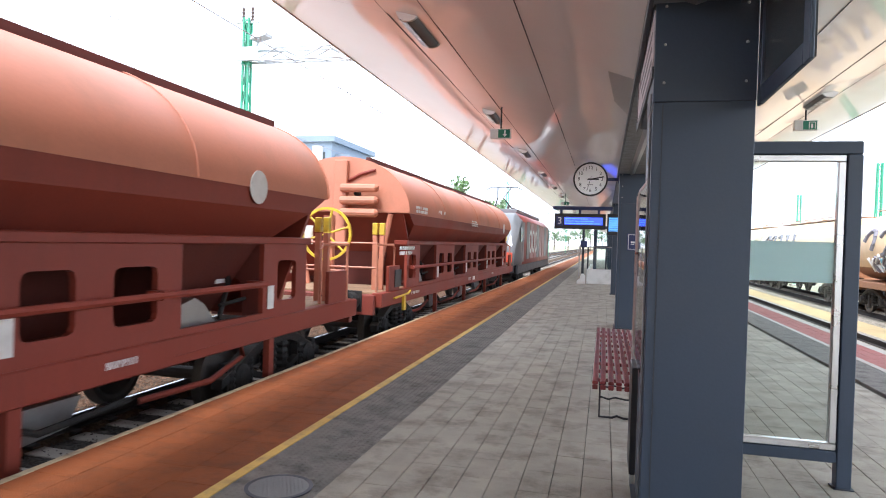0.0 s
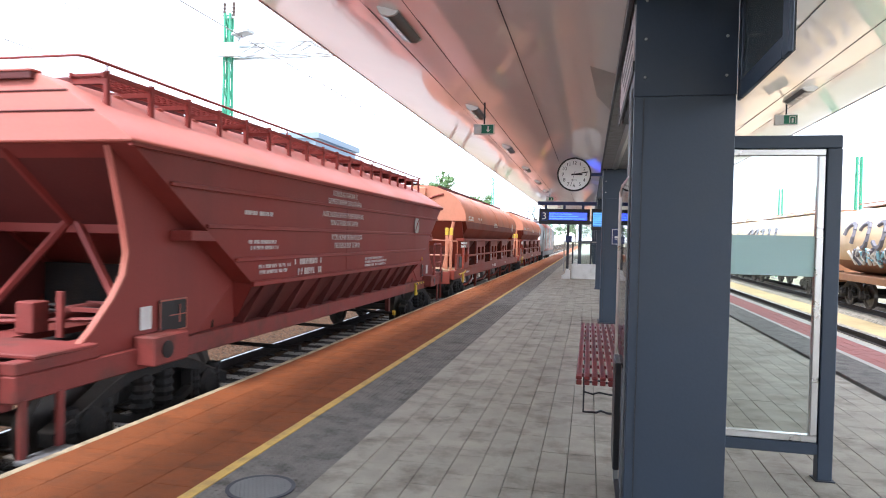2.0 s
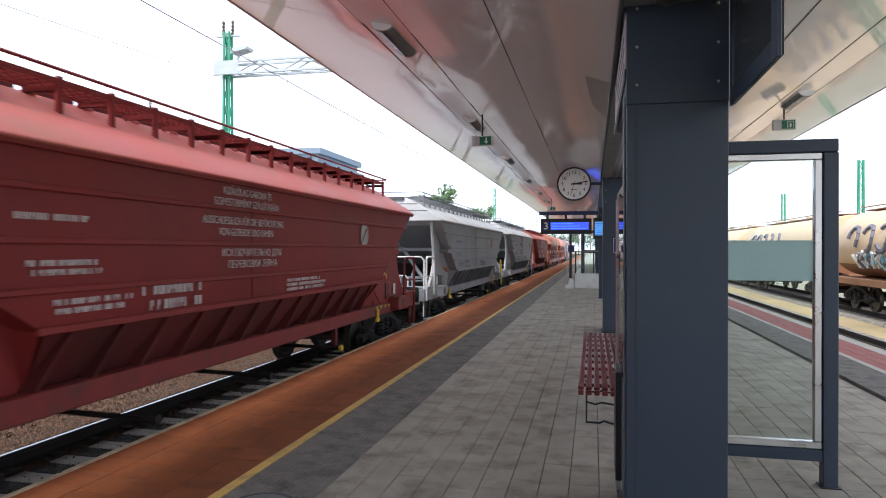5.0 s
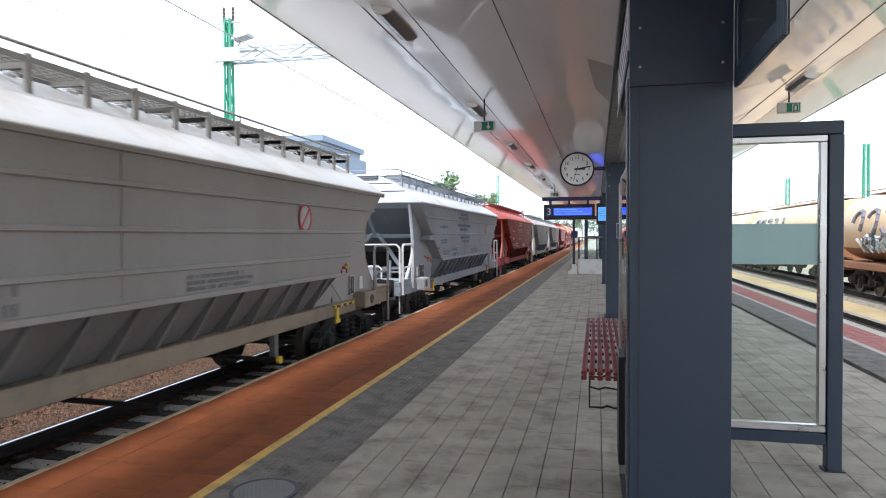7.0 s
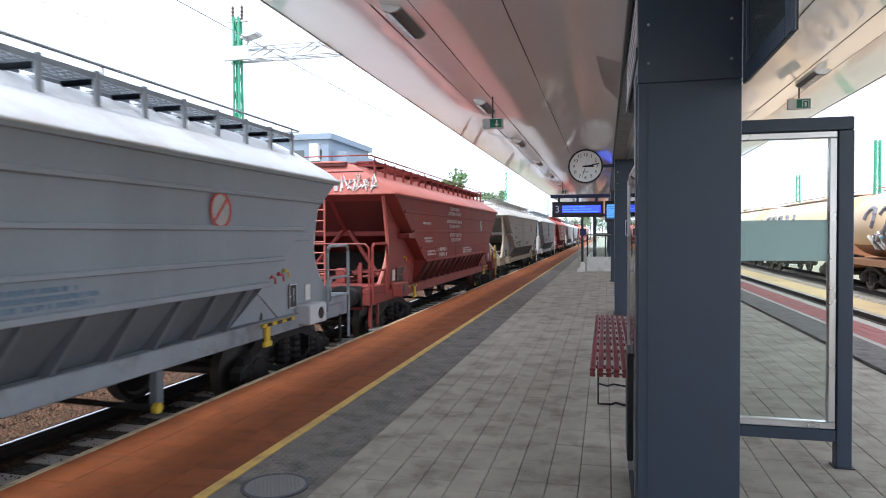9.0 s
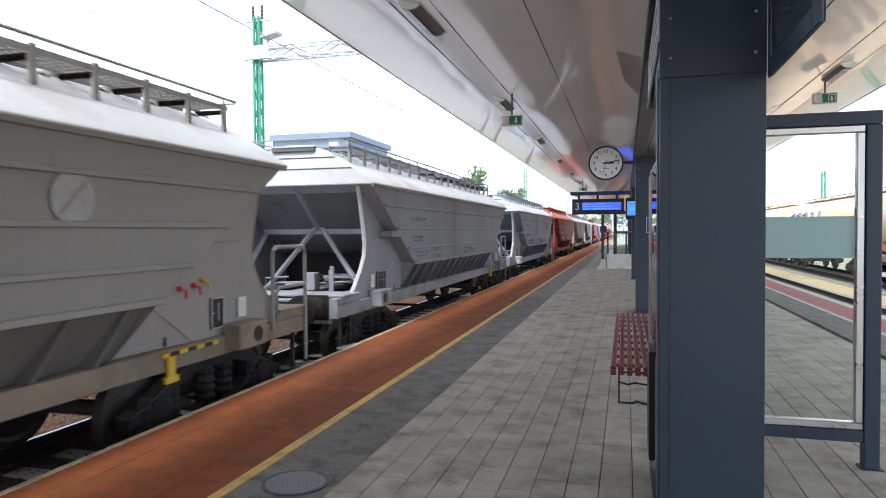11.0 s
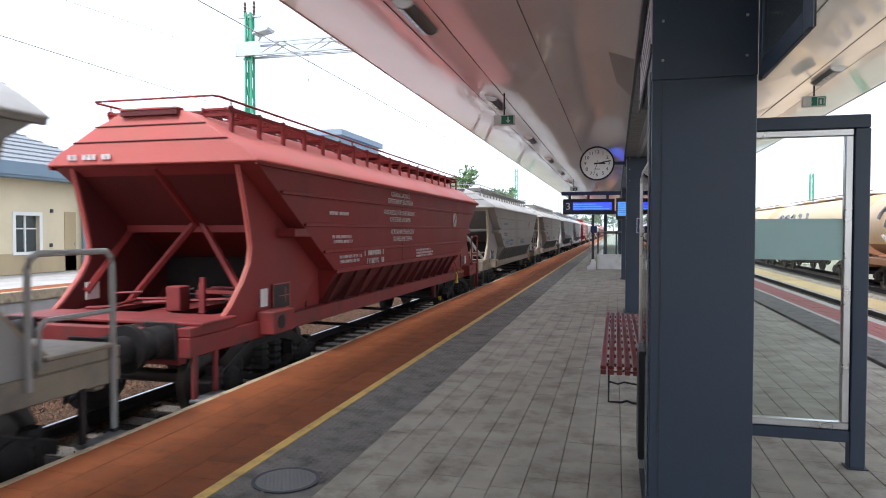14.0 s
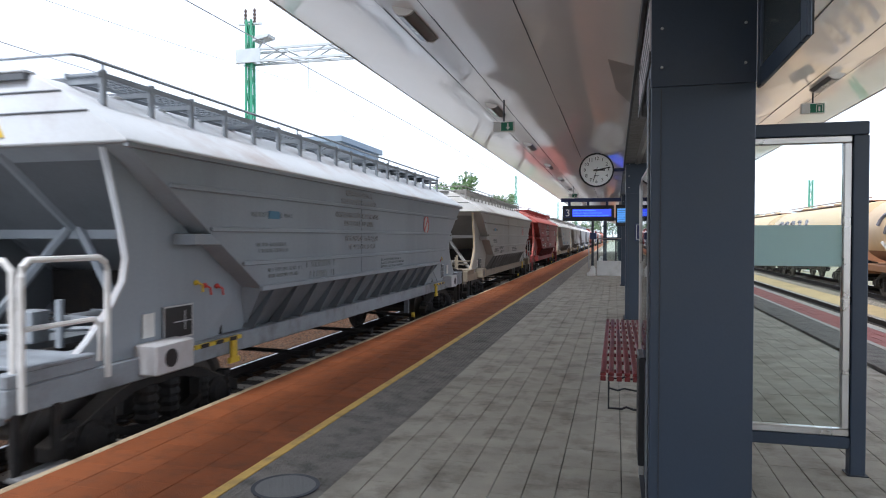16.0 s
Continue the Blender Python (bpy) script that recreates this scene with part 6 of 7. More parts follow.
                g.tube([hood(x + r.uniform(-0.07, 0.09), z) for z in zs], 0.02, 5)
        tagged(part("graffiti", g, M["white_paint"], c, "white sprayed scrawl on the end hood"), kind="stuff")
    else:
        tri = Shape().add([(0.02, -6.178, 3.03), (0.2, -6.178, 3.03), (0.11, -6.168, 3.19), (0.02, -6.165, 3.03), (0.2, -6.165, 3.03), (0.11, -6.155, 3.19)], [(0, 1, 2), (3, 5, 4), (0, 3, 4, 1), (1, 4, 5, 2), (2, 5, 3, 0)])
        if rails:
            part("warning_triangle", tri, M["yellow"], c, "yellow warning triangle")
    bogie(c, -5.25)
    bogie(c, 5.25)
    buffers(c, half, P["beam"], 1.075)
    return c


def round_wagon(wheel_end, label):
    """Round-topped hopper with openings in the lower side."""
    P = PAINTS["brown"]
    c = thing("hopper_wagon", label, "wagon", "round-topped hopper wagons")
    half, hl = LEN_A / 2, 7.40
    a, zc, b = 1.45, 2.73, 1.12
    arc = [(a * math.cos(t), zc + b * math.sin(t)) for t in [math.pi * k / 28 for k in range(29)]]
    # roof takes the sunlit tone of the same brown
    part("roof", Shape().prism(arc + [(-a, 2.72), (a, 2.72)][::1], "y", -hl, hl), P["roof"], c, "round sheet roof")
    for e in (-1, 1):
        part("end_rim", Shape().prism([(x * 1.01, z + 0.01) for x, z in arc], "y", e * hl - 0.012, e * hl + 0.012), P["roof"], c)
    def level(x, y, z):
        return [(-x, -y, z), (x, -y, z), (x, y, z), (-x, y, z)]
    part("upper_side", Shape().loft([level(1.12, hl - 1.0, 2.16), level(1.41, hl - 0.5, 2.5), level(a - 0.01, hl - 0.06, 2.72)]), P["body"], c, "inward sloping side sheet")
    for y in (-4.3, 0.0, 4.3):
        hoop = [(1.008 * x, 1.0 * (z - zc) * 1.01 + zc) for x, z in arc]
        part("roof_hoop", Shape().tube([(x, y, z) for x, z in hoop], 0.008, 6), P["roof"], c)
    part("ridge_rail", Shape().box(0.50, 0.58, -hl, hl, 3.74, 3.845), P["low"], c, "dark ridge strip")
    for s in (-1, 1):
        x0, x1 = (1.32, 1.38) if s > 0 else (-1.38, -1.32)
        part("upper_beam", Shape().box(min(s * 1.12, s * 1.40), max(s * 1.12, s * 1.40), -hl + 0.1, hl - 0.4, 2.08, 2.17, 0.012), P["body"], c)
        # side sheet with rounded openings: a row of posts, a top band and a bottom band
        holes = [(-7.05, -6.55), (-4.5, -4.0), (-3.61, -3.12), (-1.06, -0.57), (-0.15, 0.34), (2.4, 2.9), (3.3, 3.85), (6.1, 6.6)]
        bays = [(-6.25, -4.8), (-2.84, -1.38), (0.64, 2.1), (4.2, 5.75)]
        cuts = sorted([(h, 0) for h in holes] + [(h, 1) for h in bays])
        y = -hl + 0.2
        panel = Shape()
        for (p, q), kind in cuts + [((hl - 0.5, hl - 0.5), 2)]:
            if p > y:
                panel.box(x0, x1, y, p, 1.2, 2.08)
            if kind == 0:
                panel.box(x0, x1, p, q, 1.2, 1.38)
                panel.box(x0, x1, p, q, 1.88, 2.08)
                for (cy, d) in ((p, 1), (q, -1)):
                    for (cz, dz) in ((1.38, 1), (1.88, -1)):
                        panel.prism([(cy, cz), (cy + d * 0.07, cz), (cy + d * 0.02, cz + dz * 0.02), (cy, cz + dz * 0.07)], "x", x0, x1)
            elif kind == 1:
                panel.box(x0, x1, p, q, 1.2, 1.26)
            y = q
        part("side_sheet", panel, P["body"], c, "side sheet with rounded openings", smooth=False)
        for p, q in bays:
            # bay walls are coloured dark for the shade inside the bays
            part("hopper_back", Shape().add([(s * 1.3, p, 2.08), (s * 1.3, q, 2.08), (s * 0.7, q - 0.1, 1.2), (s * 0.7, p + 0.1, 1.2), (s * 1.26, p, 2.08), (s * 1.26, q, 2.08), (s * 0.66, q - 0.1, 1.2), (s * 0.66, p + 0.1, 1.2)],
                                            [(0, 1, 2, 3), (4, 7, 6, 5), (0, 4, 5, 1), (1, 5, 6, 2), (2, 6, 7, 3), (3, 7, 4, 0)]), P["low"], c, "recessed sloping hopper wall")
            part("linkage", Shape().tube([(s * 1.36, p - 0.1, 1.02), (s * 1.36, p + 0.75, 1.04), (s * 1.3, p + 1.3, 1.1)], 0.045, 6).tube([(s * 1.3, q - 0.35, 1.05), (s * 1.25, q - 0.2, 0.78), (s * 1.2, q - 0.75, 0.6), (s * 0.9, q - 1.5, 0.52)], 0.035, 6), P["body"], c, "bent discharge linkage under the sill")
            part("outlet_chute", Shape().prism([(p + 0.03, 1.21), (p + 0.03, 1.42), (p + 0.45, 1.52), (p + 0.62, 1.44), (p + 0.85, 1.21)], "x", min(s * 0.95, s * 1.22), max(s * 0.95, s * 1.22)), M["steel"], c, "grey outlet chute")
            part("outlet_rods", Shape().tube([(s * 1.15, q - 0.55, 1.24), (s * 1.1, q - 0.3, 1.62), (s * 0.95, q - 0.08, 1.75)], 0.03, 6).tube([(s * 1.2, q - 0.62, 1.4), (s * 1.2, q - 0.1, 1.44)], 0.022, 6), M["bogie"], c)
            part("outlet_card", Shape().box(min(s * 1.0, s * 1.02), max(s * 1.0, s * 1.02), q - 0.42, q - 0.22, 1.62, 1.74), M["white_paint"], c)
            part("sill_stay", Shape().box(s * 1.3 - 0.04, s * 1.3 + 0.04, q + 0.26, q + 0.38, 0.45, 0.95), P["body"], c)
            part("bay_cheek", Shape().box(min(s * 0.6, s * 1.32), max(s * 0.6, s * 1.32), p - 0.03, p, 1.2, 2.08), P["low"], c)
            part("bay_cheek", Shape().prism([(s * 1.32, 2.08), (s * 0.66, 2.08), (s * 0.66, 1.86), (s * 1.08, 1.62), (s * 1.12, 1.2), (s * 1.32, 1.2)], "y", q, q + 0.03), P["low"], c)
            part("label_card", Shape().box(min(s * 1.385, s * 1.39), max(s * 1.385, s * 1.39), q + 0.1, q + 0.25, 1.3, 1.58), M["white_paint"], c)
        part("pipe_rail", Shape().tube([(s * 1.5, -hl + 0.2, 1.62), (s * 1.5, 5.6, 1.62)], 0.035, 8), P["body"], c, "long pipe along the side")
        for y in (-7.0, -4.2, -0.5, 3.8, 5.5):
            part("pipe_bracket", Shape().box(min(s * 1.34, s * 1.52), max(s * 1.34, s * 1.52), y - 0.05, y + 0.05, 1.58, 1.66), P["body"], c)
        part("sill", Shape().box(min(s * 1.2, s * 1.40), max(s * 1.2, s * 1.40), -half + 0.62, half - 0.62, 0.93, 1.2, 0.015), P["body"], c, "long side sill")
        part("label_frame", Shape().box(min(s * 1.38, s * 1.392), max(s * 1.38, s * 1.392), -8.0, -7.6, 1.26, 1.6), M["black"], c)
        for e in (-1, 1):
            part("end_side_panel", Shape().box(min(s * 1.32, s * 1.38), max(s * 1.32, s * 1.38), min(e * 7.68, e * 8.35), max(e * 7.68, e * 8.35), 1.2, 1.68, 0.008), P["body"], c)
        tagged(part("lettering", text_rows(Shape(), s * 1.452, [(-6.9, 2.84, 0.9, 0.06), (-6.9, 2.76, 0.9, 0.06), (-5.0, 2.82, 0.7, 0.08), (-0.95, 2.77, 0.8, 0.04), (-0.95, 2.71, 1.0, 0.04), (-0.95, 2.65, 1.0, 0.04)]), M["white_paint"], c, smooth=False), kind="stuff")
        tagged(part("lettering", text_rows(Shape(), s * 1.385, [(-7.75, 1.98, 1.1, 0.07), (-7.75, 1.88, 0.9, 0.07)]), M["white_paint"], c, smooth=False), kind="stuff")
        part("warning_disc", Shape().disc("x", (s * 1.452, 5.46, 2.73), 0.19, s * 0.006, 24), M["white_paint"], c, "round white warning disc")
        part("lever", Shape().tube([(s * 1.42, -8.1, 1.06), (s * 1.42, -7.2, 1.09), (s * 1.42, -7.05, 1.14)], 0.022, 6).box(min(s * 1.4, s * 1.45), max(s * 1.4, s * 1.45), -7.55, -7.42, 0.78, 1.06), M["yellow"], c, "yellow release lever")
        part("number_plate", Shape().box(min(s * 1.40, s * 1.406), max(s * 1.40, s * 1.406), -0.3, 0.05, 1.02, 1.13), M["white_paint"], c, "small white plate")
        tagged(part("lettering", text_rows(Shape(), s * 1.403, [(-6.9, 1.05, 0.6, 0.06), (-0.95, 1.04, 0.35, 0.09), (3.2, 1.05, 0.4, 0.06)]), M["worn_white"], c, smooth=False), kind="stuff")
        for y in (-3.2, 0.2, 3.0):
            part("discharge_flap", Shape().prism([(y - 0.5, 0.75), (y + 0.5, 0.75), (y + 0.35, 0.5), (y - 0.3, 0.45)], "x", s * 0.85 - 0.06, s * 0.85 + 0.06), M["steel"], c, "pale discharge flap")
            part("link_bar", Shape().tube([(s * 1.2, y - 0.9, 0.9), (s * 1.15, y - 0.2, 0.62), (s * 1.15, y + 0.8, 0.66)], 0.03, 6), M["bogie"], c)
    for p, q in ((-6.75, -5.15), (-4.95, -1.75), (-1.4, 1.75), (2.05, 5.1), (5.3, 6.0)):
        part("inner_hopper", Shape().loft([[(-0.9, p, 2.2), (0.9, p, 2.2), (0.9, q, 2.2), (-0.9, q, 2.2)], [(-0.35, p + 0.1, 0.8), (0.35, p + 0.1, 0.8), (0.35, q - 0.1, 0.8), (-0.35, q - 0.1, 0.8)]]), P["low"], c)
    for e in (-1, 1):
        part("end_bulkhead", Shape().prism([(e * 7.33, 2.72), (e * 6.2, 1.2), (e * 6.15, 1.2), (e * 7.25, 2.72)], "x", -1.3, 1.3), P["body"], c)
        part("end_deck", Shape().box(-1.3, 1.3, min(e * 6.8, e * 8.75), max(e * 6.8, e * 8.75), 1.12, 1.165, 0.01), P["body"], c)
        for q in range(7):
            part("deck_plank", Shape().box(-1.28, 1.28, min(e * (6.85 + 0.27 * q), e * (7.10 + 0.27 * q)), max(e * (6.85 + 0.27 * q), e * (7.10 + 0.27 * q)), 1.166, 1.205, 0.006), M["plank"], c, "worn wooden deck plank")
        part("end_post", Shape().box(-0.14, 0.14, e * 7.47 - 0.06, e * 7.47 + 0.06, 2.1, 3.78, 0.015), P["roof"], c)
        part("end_post", Shape().box(-0.2, -0.12, e * 7.47 - 0.05, e * 7.47 + 0.05, 1.2, 2.2), P["roof"], c)
        for s in (-1, 1):
            part("end_stay", Shape().tube([(s * 1.05, e * 7.36, 2.7), (s * 0.75, e * 7.31, 1.2)], 0.055, 6), P["roof"], c)
            if s > 0:
                part("end_flange", Shape().tube([(0.14, e * 7.43, 3.36), (0.42, e * 7.43, 3.50), (0.72, e * 7.43, 3.58)], 0.035, 6), P["body"], c)
            elif not wheel_end:
                for z in (3.02, 3.30):
                    part("end_cylinder", Shape().lathe("x", (-0.72, e * 7.47, z), [(0.04, -0.5), (0.075, -0.46), (0.075, 0.1), (0.045, 0.12), (0.045, 0.5)], 10), P["roof"], c)
        part("hub", Shape().lathe("y", (0.35, e * 7.41, 3.1), [(0.02, e * 0.12), (0.06, e * 0.1), (0.07, 0)], 10), M["bogie"], c)
        fence = Shape().tube([(-1.25, e * 8.68, 1.2), (-1.25, e * 8.68, 2.1), (1.25, e * 8.68, 2.1), (1.25, e * 8.68, 1.2)], 0.026, 6).tube([(-1.25, e * 8.68, 1.65), (1.25, e * 8.68, 1.65)], 0.022, 6)
        part("end_rail", fence, P["roof"], c, "tube railing of the end platform")
        for s in (-1, 1):
            part("end_rail", Shape().tube([(s * 1.25, e * 8.68, 2.08), (s * 1.25, e * 7.75, 2.08), (s * 1.25, e * 7.65, 2.0), (s * 1.25, e * 7.65, 1.2)], 0.024, 6), P["roof"], c)
        for x in (1.0, 1.14):
            part("lever_post", Shape().box(x - 0.04, x + 0.04, e * 8.1 - 0.04, e * 8.1 + 0.04, 1.2, 2.25), P["roof"], c)
            part("lever_grip", Shape().box(x - 0.05, x + 0.05, e * 8.1 - 0.05, e * 8.1 + 0.05, 2.26, 2.49, 0.01), M["yellow"], c, "yellow lever grip")
    if wheel_end:
        hw = Shape().disc("y", (0.25, -8.73, 2.25), 0.50, 0.05, 32, 0.455)
        part("hand_wheel", hw, M["yellow"], c, "large yellow hand wheel")
        for k in range(3):
            t = k * math.pi / 3 + 0.3
            part("spoke", Shape().tube([(0.25 - 0.47 * math.cos(t), -8.70, 2.25 - 0.47 * math.sin(t)), (0.25 + 0.47 * math.cos(t), -8.70, 2.25 + 0.47 * math.sin(t))], 0.022, 6), M["yellow"], c)
        part("wheel_column", Shape().box(0.15, 0.35, -8.63, -8.53, 1.2, 2.6), P["roof"], c)
        for z in (2.7, 2.95, 3.2):
            part("end_cylinder", Shape().lathe("x", (0.45, -7.6, z), [(0.07, -0.4), (0.09, -0.35), (0.09, 0.35), (0.05, 0.4)], 10), P["roof"], c)
        part("white_plate", Shape().box(-0.42, -0.1, -8.55, -8.53, 2.05, 2.4), M["white_paint"], c)
    bogie(c, -6.75)
    bogie(c, 6.75)
    buffers(c, half, P["beam"])
    return c


def locomotive():
    c = thing("locomotive", "red and grey electric locomotive with a raised pantograph", "locomotive")
    half = 9.5
    def section(y, side_top, roof_top, w=1.45):
        return [(-w, y, 1.15), (w, y, 1.15), (w, y, side_top), (w * 0.74, y, roof_top), (-w * 0.74, y, roof_top), (-w, y, side_top)]
    part("body", Shape().loft([section(y, 3.25, 3.66) for y in (-half + 2.2, half - 2.2)]), M["loco_red"], c, "red body side", bevel=0.05)
    for e in (-1, 1):
        part("cab_front", Shape().loft([section(e * (half - 2.21), 3.26, 3.67, 1.455), section(e * (half - 1.7), 3.2, 3.52, 1.455), section(e * (half - 1.2), 2.75, 3.0, 1.40), section(e * (half - 0.6), 1.8, 1.9, 1.27)]), M["loco_grey"], c, "grey cab", bevel=0.05)
        ws = Shape().add([(-1.15, e * (half - 0.68), 2.05), (1.15, e * (half - 0.68), 2.05), (0.95, e * (half - 1.22), 2.98), (-0.95, e * (half - 1.22), 2.98),
                          (-1.15, e * (half - 0.85), 2.0), (1.15, e * (half - 0.85), 2.0), (0.95, e * (half - 1.4), 2.93), (-0.95, e * (half - 1.4), 2.93)],
                         [(0, 1, 2, 3), (4, 7, 6, 5), (0, 4, 5, 1), (1, 5, 6, 2), (2, 6, 7, 3), (3, 7, 4, 0)])
        part("windscreen", ws, M["pane"], c, "dark windscreen")
        for s in (-1, 1):
            part("headlight", Shape().disc("y", (s * 0.9, e * (half - 0.58), 1.55), 0.14, e * 0.05, 16), M["white_paint"], c)
            part("cab_door", Shape().box(min(s * 1.47, s * 1.478), max(s * 1.47, s * 1.478), min(e * 6.9, e * 7.5), max(e * 6.9, e * 7.5), 1.3, 3.2), M["loco_grey"], c)
            part("cab_window", Shape().box(min(s * 1.47, s * 1.482), max(s * 1.47, s * 1.482), min(e * 7.7, e * 8.2), max(e * 7.7, e * 8.2), 2.25, 2.95), M["pane"], c)
        part("red_plate", Shape().box(0.45, 1.2, e * (half - 0.5) - 0.02, e * (half - 0.5) + 0.02, 1.3, 1.75), M["tail_red"], c, "red end plate")
    for s in (-1, 1):
        part("skirt", Shape().box(min(s * 1.3, s * 1.42), max(s * 1.3, s * 1.42), -half + 0.9, half - 0.9, 0.75, 1.2, 0.02), M["dark_metal"], c)
        for k in range(7):
            part("side_panel", Shape().box(min(s * 1.45, s * 1.462), max(s * 1.45, s * 1.462), -5.6 + 1.65 * k, -4.2 + 1.65 * k, 1.4, 3.3), M["loco_red"] if k % 3 else M["loco_grey"], c)
        for y in (-3.9, -2.5, -1.1):
            part("emblem", Shape().disc("x", (s * 1.463, y, 2.3), 0.62, s * 0.006, 20, 0.42), M["white_paint"], c, "large pale round emblem")
    part("roof_box", Shape().box(-0.95, 0.95, -5.8, 5.8, 3.72, 3.92, 0.03), M["loco_grey"], c)
    for y in (-4.5, -2.5, 1.5, 4.0):
        part("roof_insulator", Shape().lathe("z", (0.3, y, 3.92), [(0.06, 0), (0.1, 0.05), (0.06, 0.1), (0.1, 0.16), (0.05, 0.25)], 8), M["insulator"], c)
    p = Shape().tube([(-0.5, -4.2, 3.95), (-0.15, -5.3, 4.5), (-0.35, -4.1, 5.1)], 0.04, 6).tube([(0.5, -4.2, 3.95), (0.15, -5.3, 4.5), (0.35, -4.1, 5.1)], 0.04, 6)
    part("pantograph", p, M["dark_metal"], c, "raised pantograph arm")
    part("pan_head", Shape().tube([(-0.95, -4.1, 5.02), (-0.7, -4.1, 5.15), (0.7, -4.1, 5.15), (0.95, -4.1, 5.02)], 0.03, 6), M["dark_metal"], c)
    bogie(c, -5.0)
    bogie(c, 5.0)
    buffers(c, half, M["dark_metal"])
    return c


TRAIN = []                        # (vehicle, its middle at 0 s)
TRAIN.append((locomotive(), 38.4))
TRAIN.append((round_wagon(True, "brown-red round-topped hopper wagon with a yellow hand wheel"), 19.4))
TRAIN.append((round_wagon(False, "brown-red round-topped hopper wagon with side openings and end railing"), 0.6))
KINDS = {
    3: ("red", "dark oxide-red grain hopper wagon with white lettering", dict(letters="white", disc=3.55)),
    4: ("grey", "weathered mid-grey grain hopper wagon with a stained pale roof", dict(letters="dim", words=True, disc=3.55, ring="ochre")),
    5: ("grey", "mid-grey grain hopper wagon with a red-ringed warning disc", dict(letters="dim", ladder=True, rails=True, ring="red", arch=True, disc=2.85)),
    6: ("brightred", "bright red grain hopper wagon with white lettering", dict(letters="white")),
    7: ("bluegrey", "blue-grey grain hopper wagon with end ladder and white railings", dict(letters="blue", words=True, ladder=True, rails=True, ring="red")),
    8: ("beige", "beige-grey grain hopper wagon with a pale roof", dict(letters="grey", ring="red", disc=2.72)),
    9: ("red", "oxide-red grain hopper wagon with sprayed scrawl on its hood", dict(letters="white", disc=2.85, graffiti=True, ladder=True, rails=True, arch=True)),
    10: ("bluegrey", "light blue-grey grain hopper wagon with blue lettering", dict(letters="blue", ring="red")),
    11: ("grey", "grey grain hopper wagon with a pale roof", dict(letters="dim")),
    12: ("beige", "beige-grey grain hopper wagon, dusty, with a pale roof", dict(letters="grey")),
    13: ("beige", "beige-grey grain hopper wagon with faded blue lettering", dict(letters="blue", ring="red")),
    14: ("brightred", "bright red grain hopper wagon with white stencilled rows", dict(letters="white", disc=3.3)),
    15: ("beige", "beige-grey grain hopper wagon with dull lettering", dict(letters="grey", ring="red")),
    16: ("bluegrey", "blue-grey grain hopper wagon with white end railings", dict(letters="dim", words=True, rails=True, ring="red", front_rail=False, disc=2.8)),
}
for k, (paint, label, extra) in KINDS.items():
    TRAIN.append((grain_wagon(paint, label, **extra), 35.22 - LEN_B * k - 6.12 + {8: 0.13, 16: 0.2, 13: -0.08}.get(k, 0.0)))


# ---- standing wagons on the far siding ----
def standing_wagon(y, first):
    c = thing("tank_hopper", "standing cream and rust-coloured round-bodied wagon with large dark lettering and scrawl", "wagon", "standing wagons")
    half, a = 7.6, 1.42
    ring_pts = [(a * math.cos(t), 2.35 + (1.35 if math.sin(t) > 0 else 1.15) * math.sin(t)) for t in [2 * math.pi * k / 32 for k in range(32)]]
    part("body", Shape().prism(ring_pts, "y", -half + 0.9, half - 0.9), M["cream_tank"], c, "cream rounded body", bevel=0.05)
    low_pts = [(x * 1.004, 2.35 + (z - 2.35) * 1.004) for x, z in ring_pts if z < 1.9]
    part("lower_body", Shape().prism(low_pts, "y", -half + 0.88, half - 0.88), M["rust_low"], c, "rust-stained lower body")
    part("sill", Shape().box(-1.35, 1.35, -half + 0.6, half - 0.6, 0.95, 1.2, 0.02), M["rust_low"], c)
    part("walkway", Shape().box(-0.35, 0.35, -half + 1.2, half - 1.2, 3.72, 3.76), M["rust_low"], c)
    part("walkway_rail", Shape().tube([(-0.42, -half + 1.0, 3.86), (-0.42, half - 1.0, 3.86)], 0.025, 6), M["rust_low"], c)
    for y2 in (-4.2, -1.4, 1.4, 4.2):
        part("roof_hatch", Shape().lathe("z", (0, y2, 3.7), [(0.3, 0), (0.3, 0.14), (0.02, 0.2)], 14), M["cream_tank"], c)
    # large letters as plain curved shapes
    def on_side(y2, t):
        return (-(a + 0.012) * math.cos(t), y2, 2.35 + 1.36 * math.sin(t))
    marks = Shape()
    for k in range(5):
        yc = 4.6 - 1.25 * k
        for q in range(10):
            t0, t1 = q * 0.55 + 0.4 * k, (q + 1) * 0.55 + 0.4 * k
            if q < 7 + k % 3:
                marks.tube([on_side(yc + 0.42 * math.cos(t0), 0.20 + 0.33 * math.sin(t0)), on_side(yc + 0.42 * math.cos(t1), 0.20 + 0.33 * math.sin(t1))], 0.085, 5)
    tagged(part("lettering", marks, M["slate_letter"], c, "large dark rounded lettering shapes"), kind="stuff")
    r = random.Random(11 + first)
    for nm, material, y_from in (("scrawl", M["sky_blue"], 3.6), ("scrawl", M["white_paint"], 4.6), ("scrawl", M["slate_letter"], 4.2)):
        g = Shape()
        for k in range(9):
            y2 = y_from - 0.35 * k + r.uniform(-0.1, 0.1)
            g.tube([on_side(y2 + r.uniform(-0.2, 0.2), r.uniform(-0.65, -0.45)), on_side(y2 + r.uniform(-0.2, 0.2), r.uniform(-0.42, -0.3)), on_side(y2 + r.uniform(-0.3, 0.1), r.uniform(-0.25, -0.12))], 0.06, 5)
        tagged(part(nm, g, material, c, "sprayed scrawl"), kind="stuff")
    bogie(c, -5.2)
    bogie(c, 5.2)
    buffers(c, half, M["rust_low"])
    c.location = (TRACKS[4], y, RAIL)
    return c


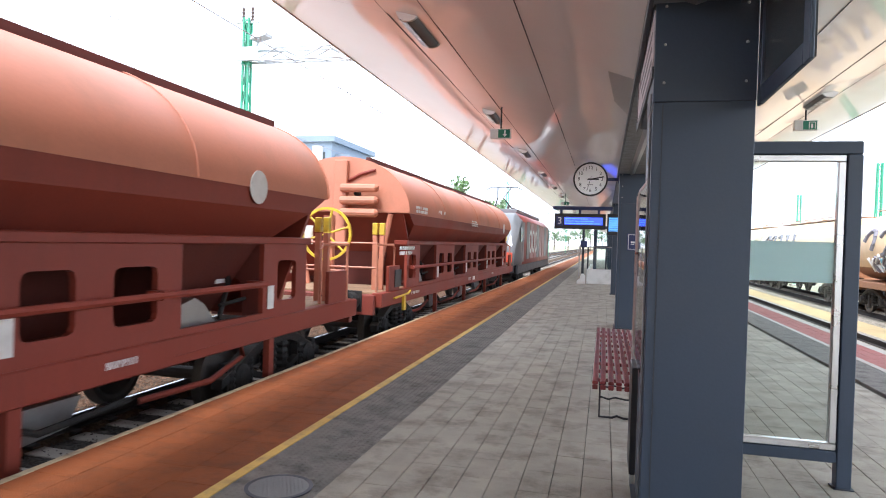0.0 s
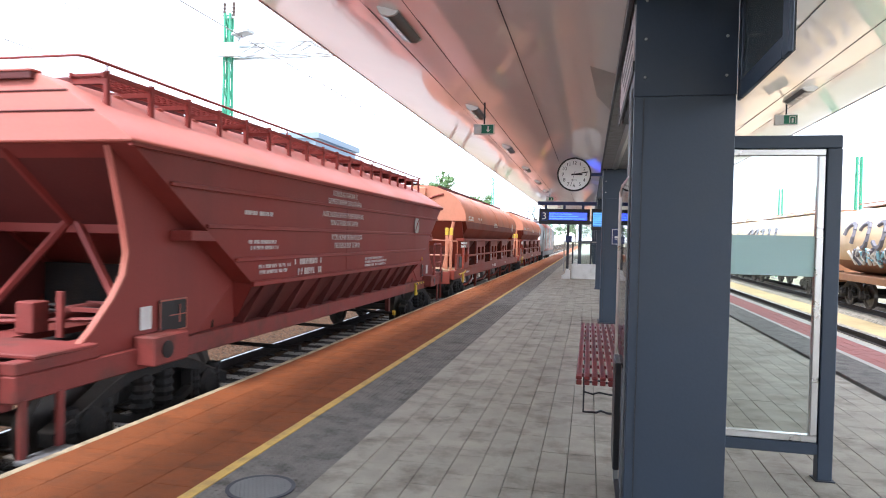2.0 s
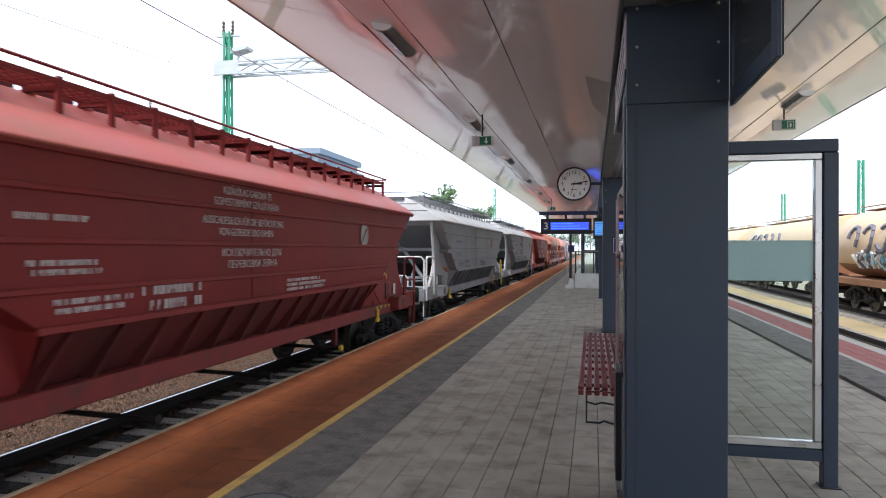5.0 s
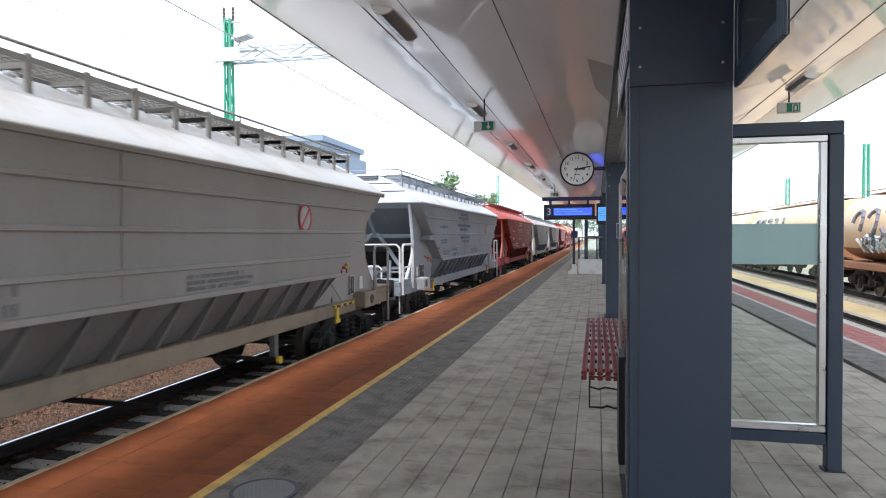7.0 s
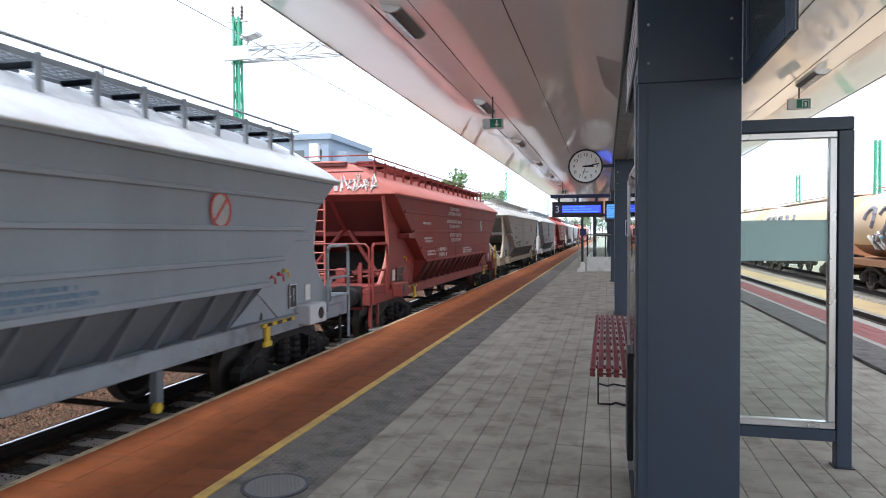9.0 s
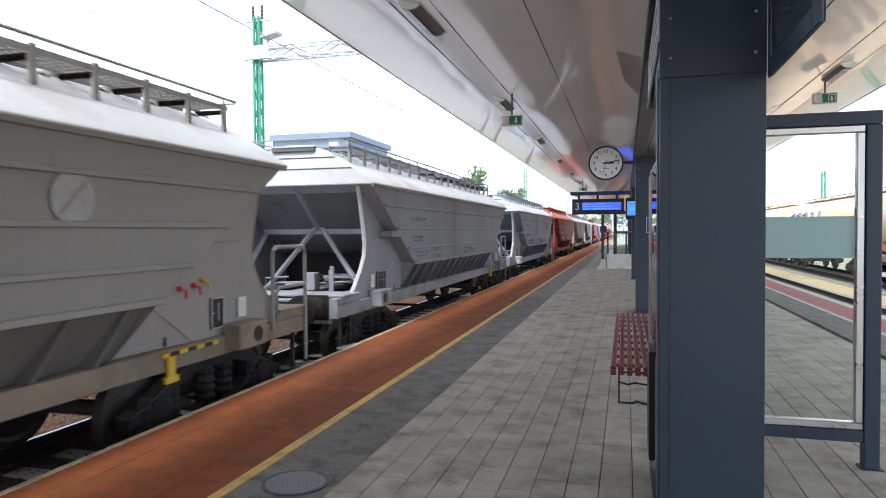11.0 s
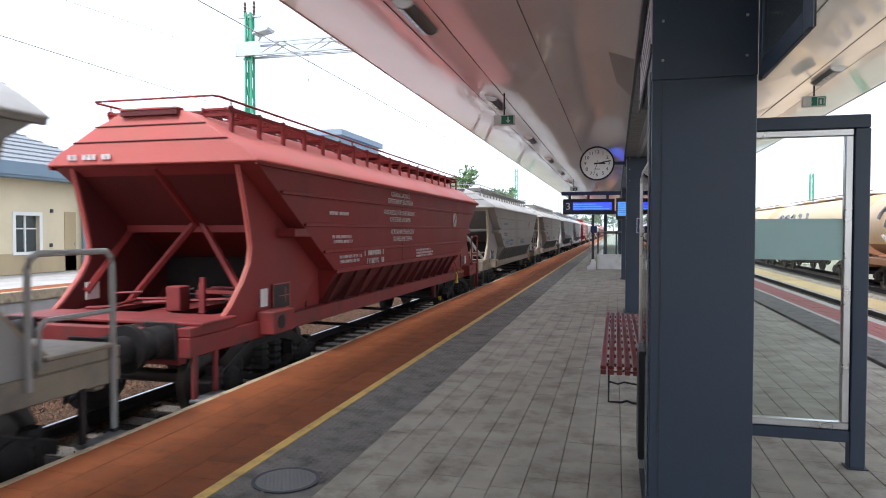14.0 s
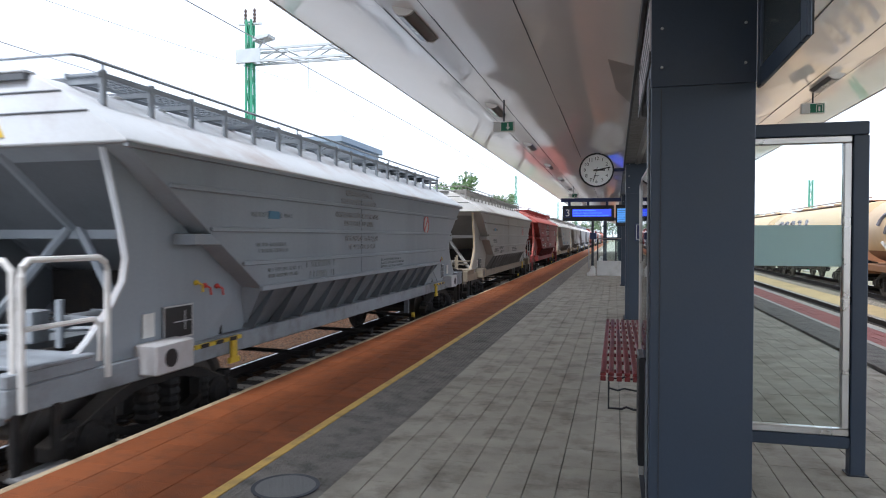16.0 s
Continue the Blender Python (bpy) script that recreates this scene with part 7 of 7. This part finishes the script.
KEEP = len(SPINNING)
for k, y in enumerate((22.0, 37.3, 52.6, 67.9, 83.2)):
    standing_wagon(y, k)


# ---- paving pieces ----
def paving(x0, x1, w, length, near_y, near_x, near_mat, far_mat, name, y_stop, seed):
    r = random.Random(seed)
    slab = Shape().box(0.0022, w - 0.0022, 0.0016, length - 0.0016, -0.05, 0.0, 0.003).mesh(name, near_mat)
    rest = Shape()
    cols = int(round((x1 - x0) / w))
    count = 0
    for i in range(cols):
        y = -1.0 - length * r.choice((0.0, 0.25, 0.5, 0.65))
        while y < y_stop:
            x = x0 + i * w
            z = r.uniform(-0.003, 0.0)
            if near_y[0] <= y < near_y[1] and near_x[0] <= x < near_x[1] and count < 300:
                part(name, slab, None, platform).location = (x, y, z)
                count += 1
            else:
                rest.box(x + 0.0025, x + w - 0.0025, y + 0.0012, y + length - 0.0012, -0.05, z)
            y += length
    rest.box(x0, x1, y_stop + length, PY1, -0.05, -0.002)
    rest.box(x0, x1, PY0, -1.0, -0.05, -0.002)
    tagged(part("far_" + name, rest, far_mat, platform, smooth=False), kind="stuff")


paving(-1.76, 3.14, 0.2, 0.4, (3.2, 7.0), (-1.8, 1.9), M["paver"], M["paver_far"], "paver", 46, 1)
paving(-3.682, -2.435, 0.31175, 0.3, (2.8, 12), (-3.7, -2.4), M["orange"], M["orange_far"], "orange_paver", 46, 2)
paving(3.82, 4.39, 0.19, 0.2, (10, 10), (0, 0), M["redpave"], M["redpave"], "red_paver", 46, 3)


def loose_ballast():
    """Broken stones lying on the ballast where the track passes nearest."""
    r = random.Random(9)
    def spread(name, label, material, x0, x1, y0, y1, z, count, small, large):
        vs, fs = [], []
        for _ in range(count):
            u = r.random()
            x, y = r.uniform(x0, x1), y0 + (y1 - y0) * u ** 1.5
            a = r.uniform(small, large)
            t = r.uniform(0, 6.3)
            k = len(vs)
            for i in range(4):
                q = t + i * 1.57 + r.uniform(-0.4, 0.4)
                d = a * r.uniform(0.7, 1.15)
                vs.append((x + d * math.cos(q), y + d * math.sin(q), z + a * r.uniform(-0.2, 0.35)))
            vs.append((x + a * r.uniform(-0.4, 0.4), y + a * r.uniform(-0.4, 0.4), z + a * r.uniform(0.6, 1.0)))
            fs += [(k, k + 1, k + 4), (k + 1, k + 2, k + 4), (k + 2, k + 3, k + 4), (k + 3, k, k + 4)]
        me = bpy.data.meshes.new(name)
        me.from_pydata(vs, [], fs)
        me.materials.append(material)
        tagged(new(name, me), label, "ballast", kind="stuff")
    spread("ballast_stones", "loose reddish brown ballast stones beside the track", M["stone"], -8.3, -6.2, 3.5, 32, -0.752, 26000, 0.016, 0.042)
    spread("ballast_stones", "dark ballast stones between the sleepers", M["stone_dark"], -6.0, -3.78, 2.5, 24, -0.802, 15000, 0.018, 0.042)


loose_ballast()


def tactile_tiles():
    """Studded dark tiles beside the yellow line."""
    r = random.Random(5)
    s = Shape().box(0.002, 0.2955, 0.002, 0.2965, -0.04, -0.003)
    for i in range(6):
        for j in range(6):
            s.lathe("z", (0.025 + 0.0495 * i, 0.025 + 0.0495 * j, -0.004), [(0.015, 0.0), (0.0105, 0.006), (0.001, 0.007)], 6)
    tile = s.mesh("tactile_tile", M["asphalt"])
    rest = Shape()
    for i in range(2):
        y = -1.0
        while y < 46:
            x = -2.354 + 0.2975 * i
            over_cover = (x + 0.15 + 2.035) ** 2 + (y + 0.15 - 3.76) ** 2 < 0.2 ** 2
            if over_cover:
                pass
            elif 2.6 <= y < 16:
                part("tactile_tile", tile, None, platform).location = (x, y, r.uniform(-0.002, 0))
            else:
                rest.box(x + 0.002, x + 0.2955, y + 0.002, y + 0.2965, -0.04, -0.003)
            y += 0.2985
    tagged(part("far_tactile_tile", rest, M["asphalt"], platform, smooth=False), kind="stuff")


tactile_tiles()

SPEED, SLOWER = 14.02, 1.29       # the train still gathers speed in the first second


def travelled(t):
    """Metres gone by, counted so that the far wagons keep an even run after the first second."""
    early = min(t, 1.0)
    return SPEED * t + 0.64 - SLOWER * early


def motions():
    times = [0.25 * k for k in range(9)] + [4, 8, 12, 16]
    for vehicle, y in TRAIN:
        walk(vehicle, [(t, pose(TRACKS[0], y + travelled(t), RAIL)) for t in times])
    for ws in SPINNING[:KEEP]:
        x, y, z = ws.location
        walk(ws, [(k / 30, pose(x, y, z, -math.degrees(travelled(k / 30) / WHEEL) % 360)) for k in range(481)])


motions()
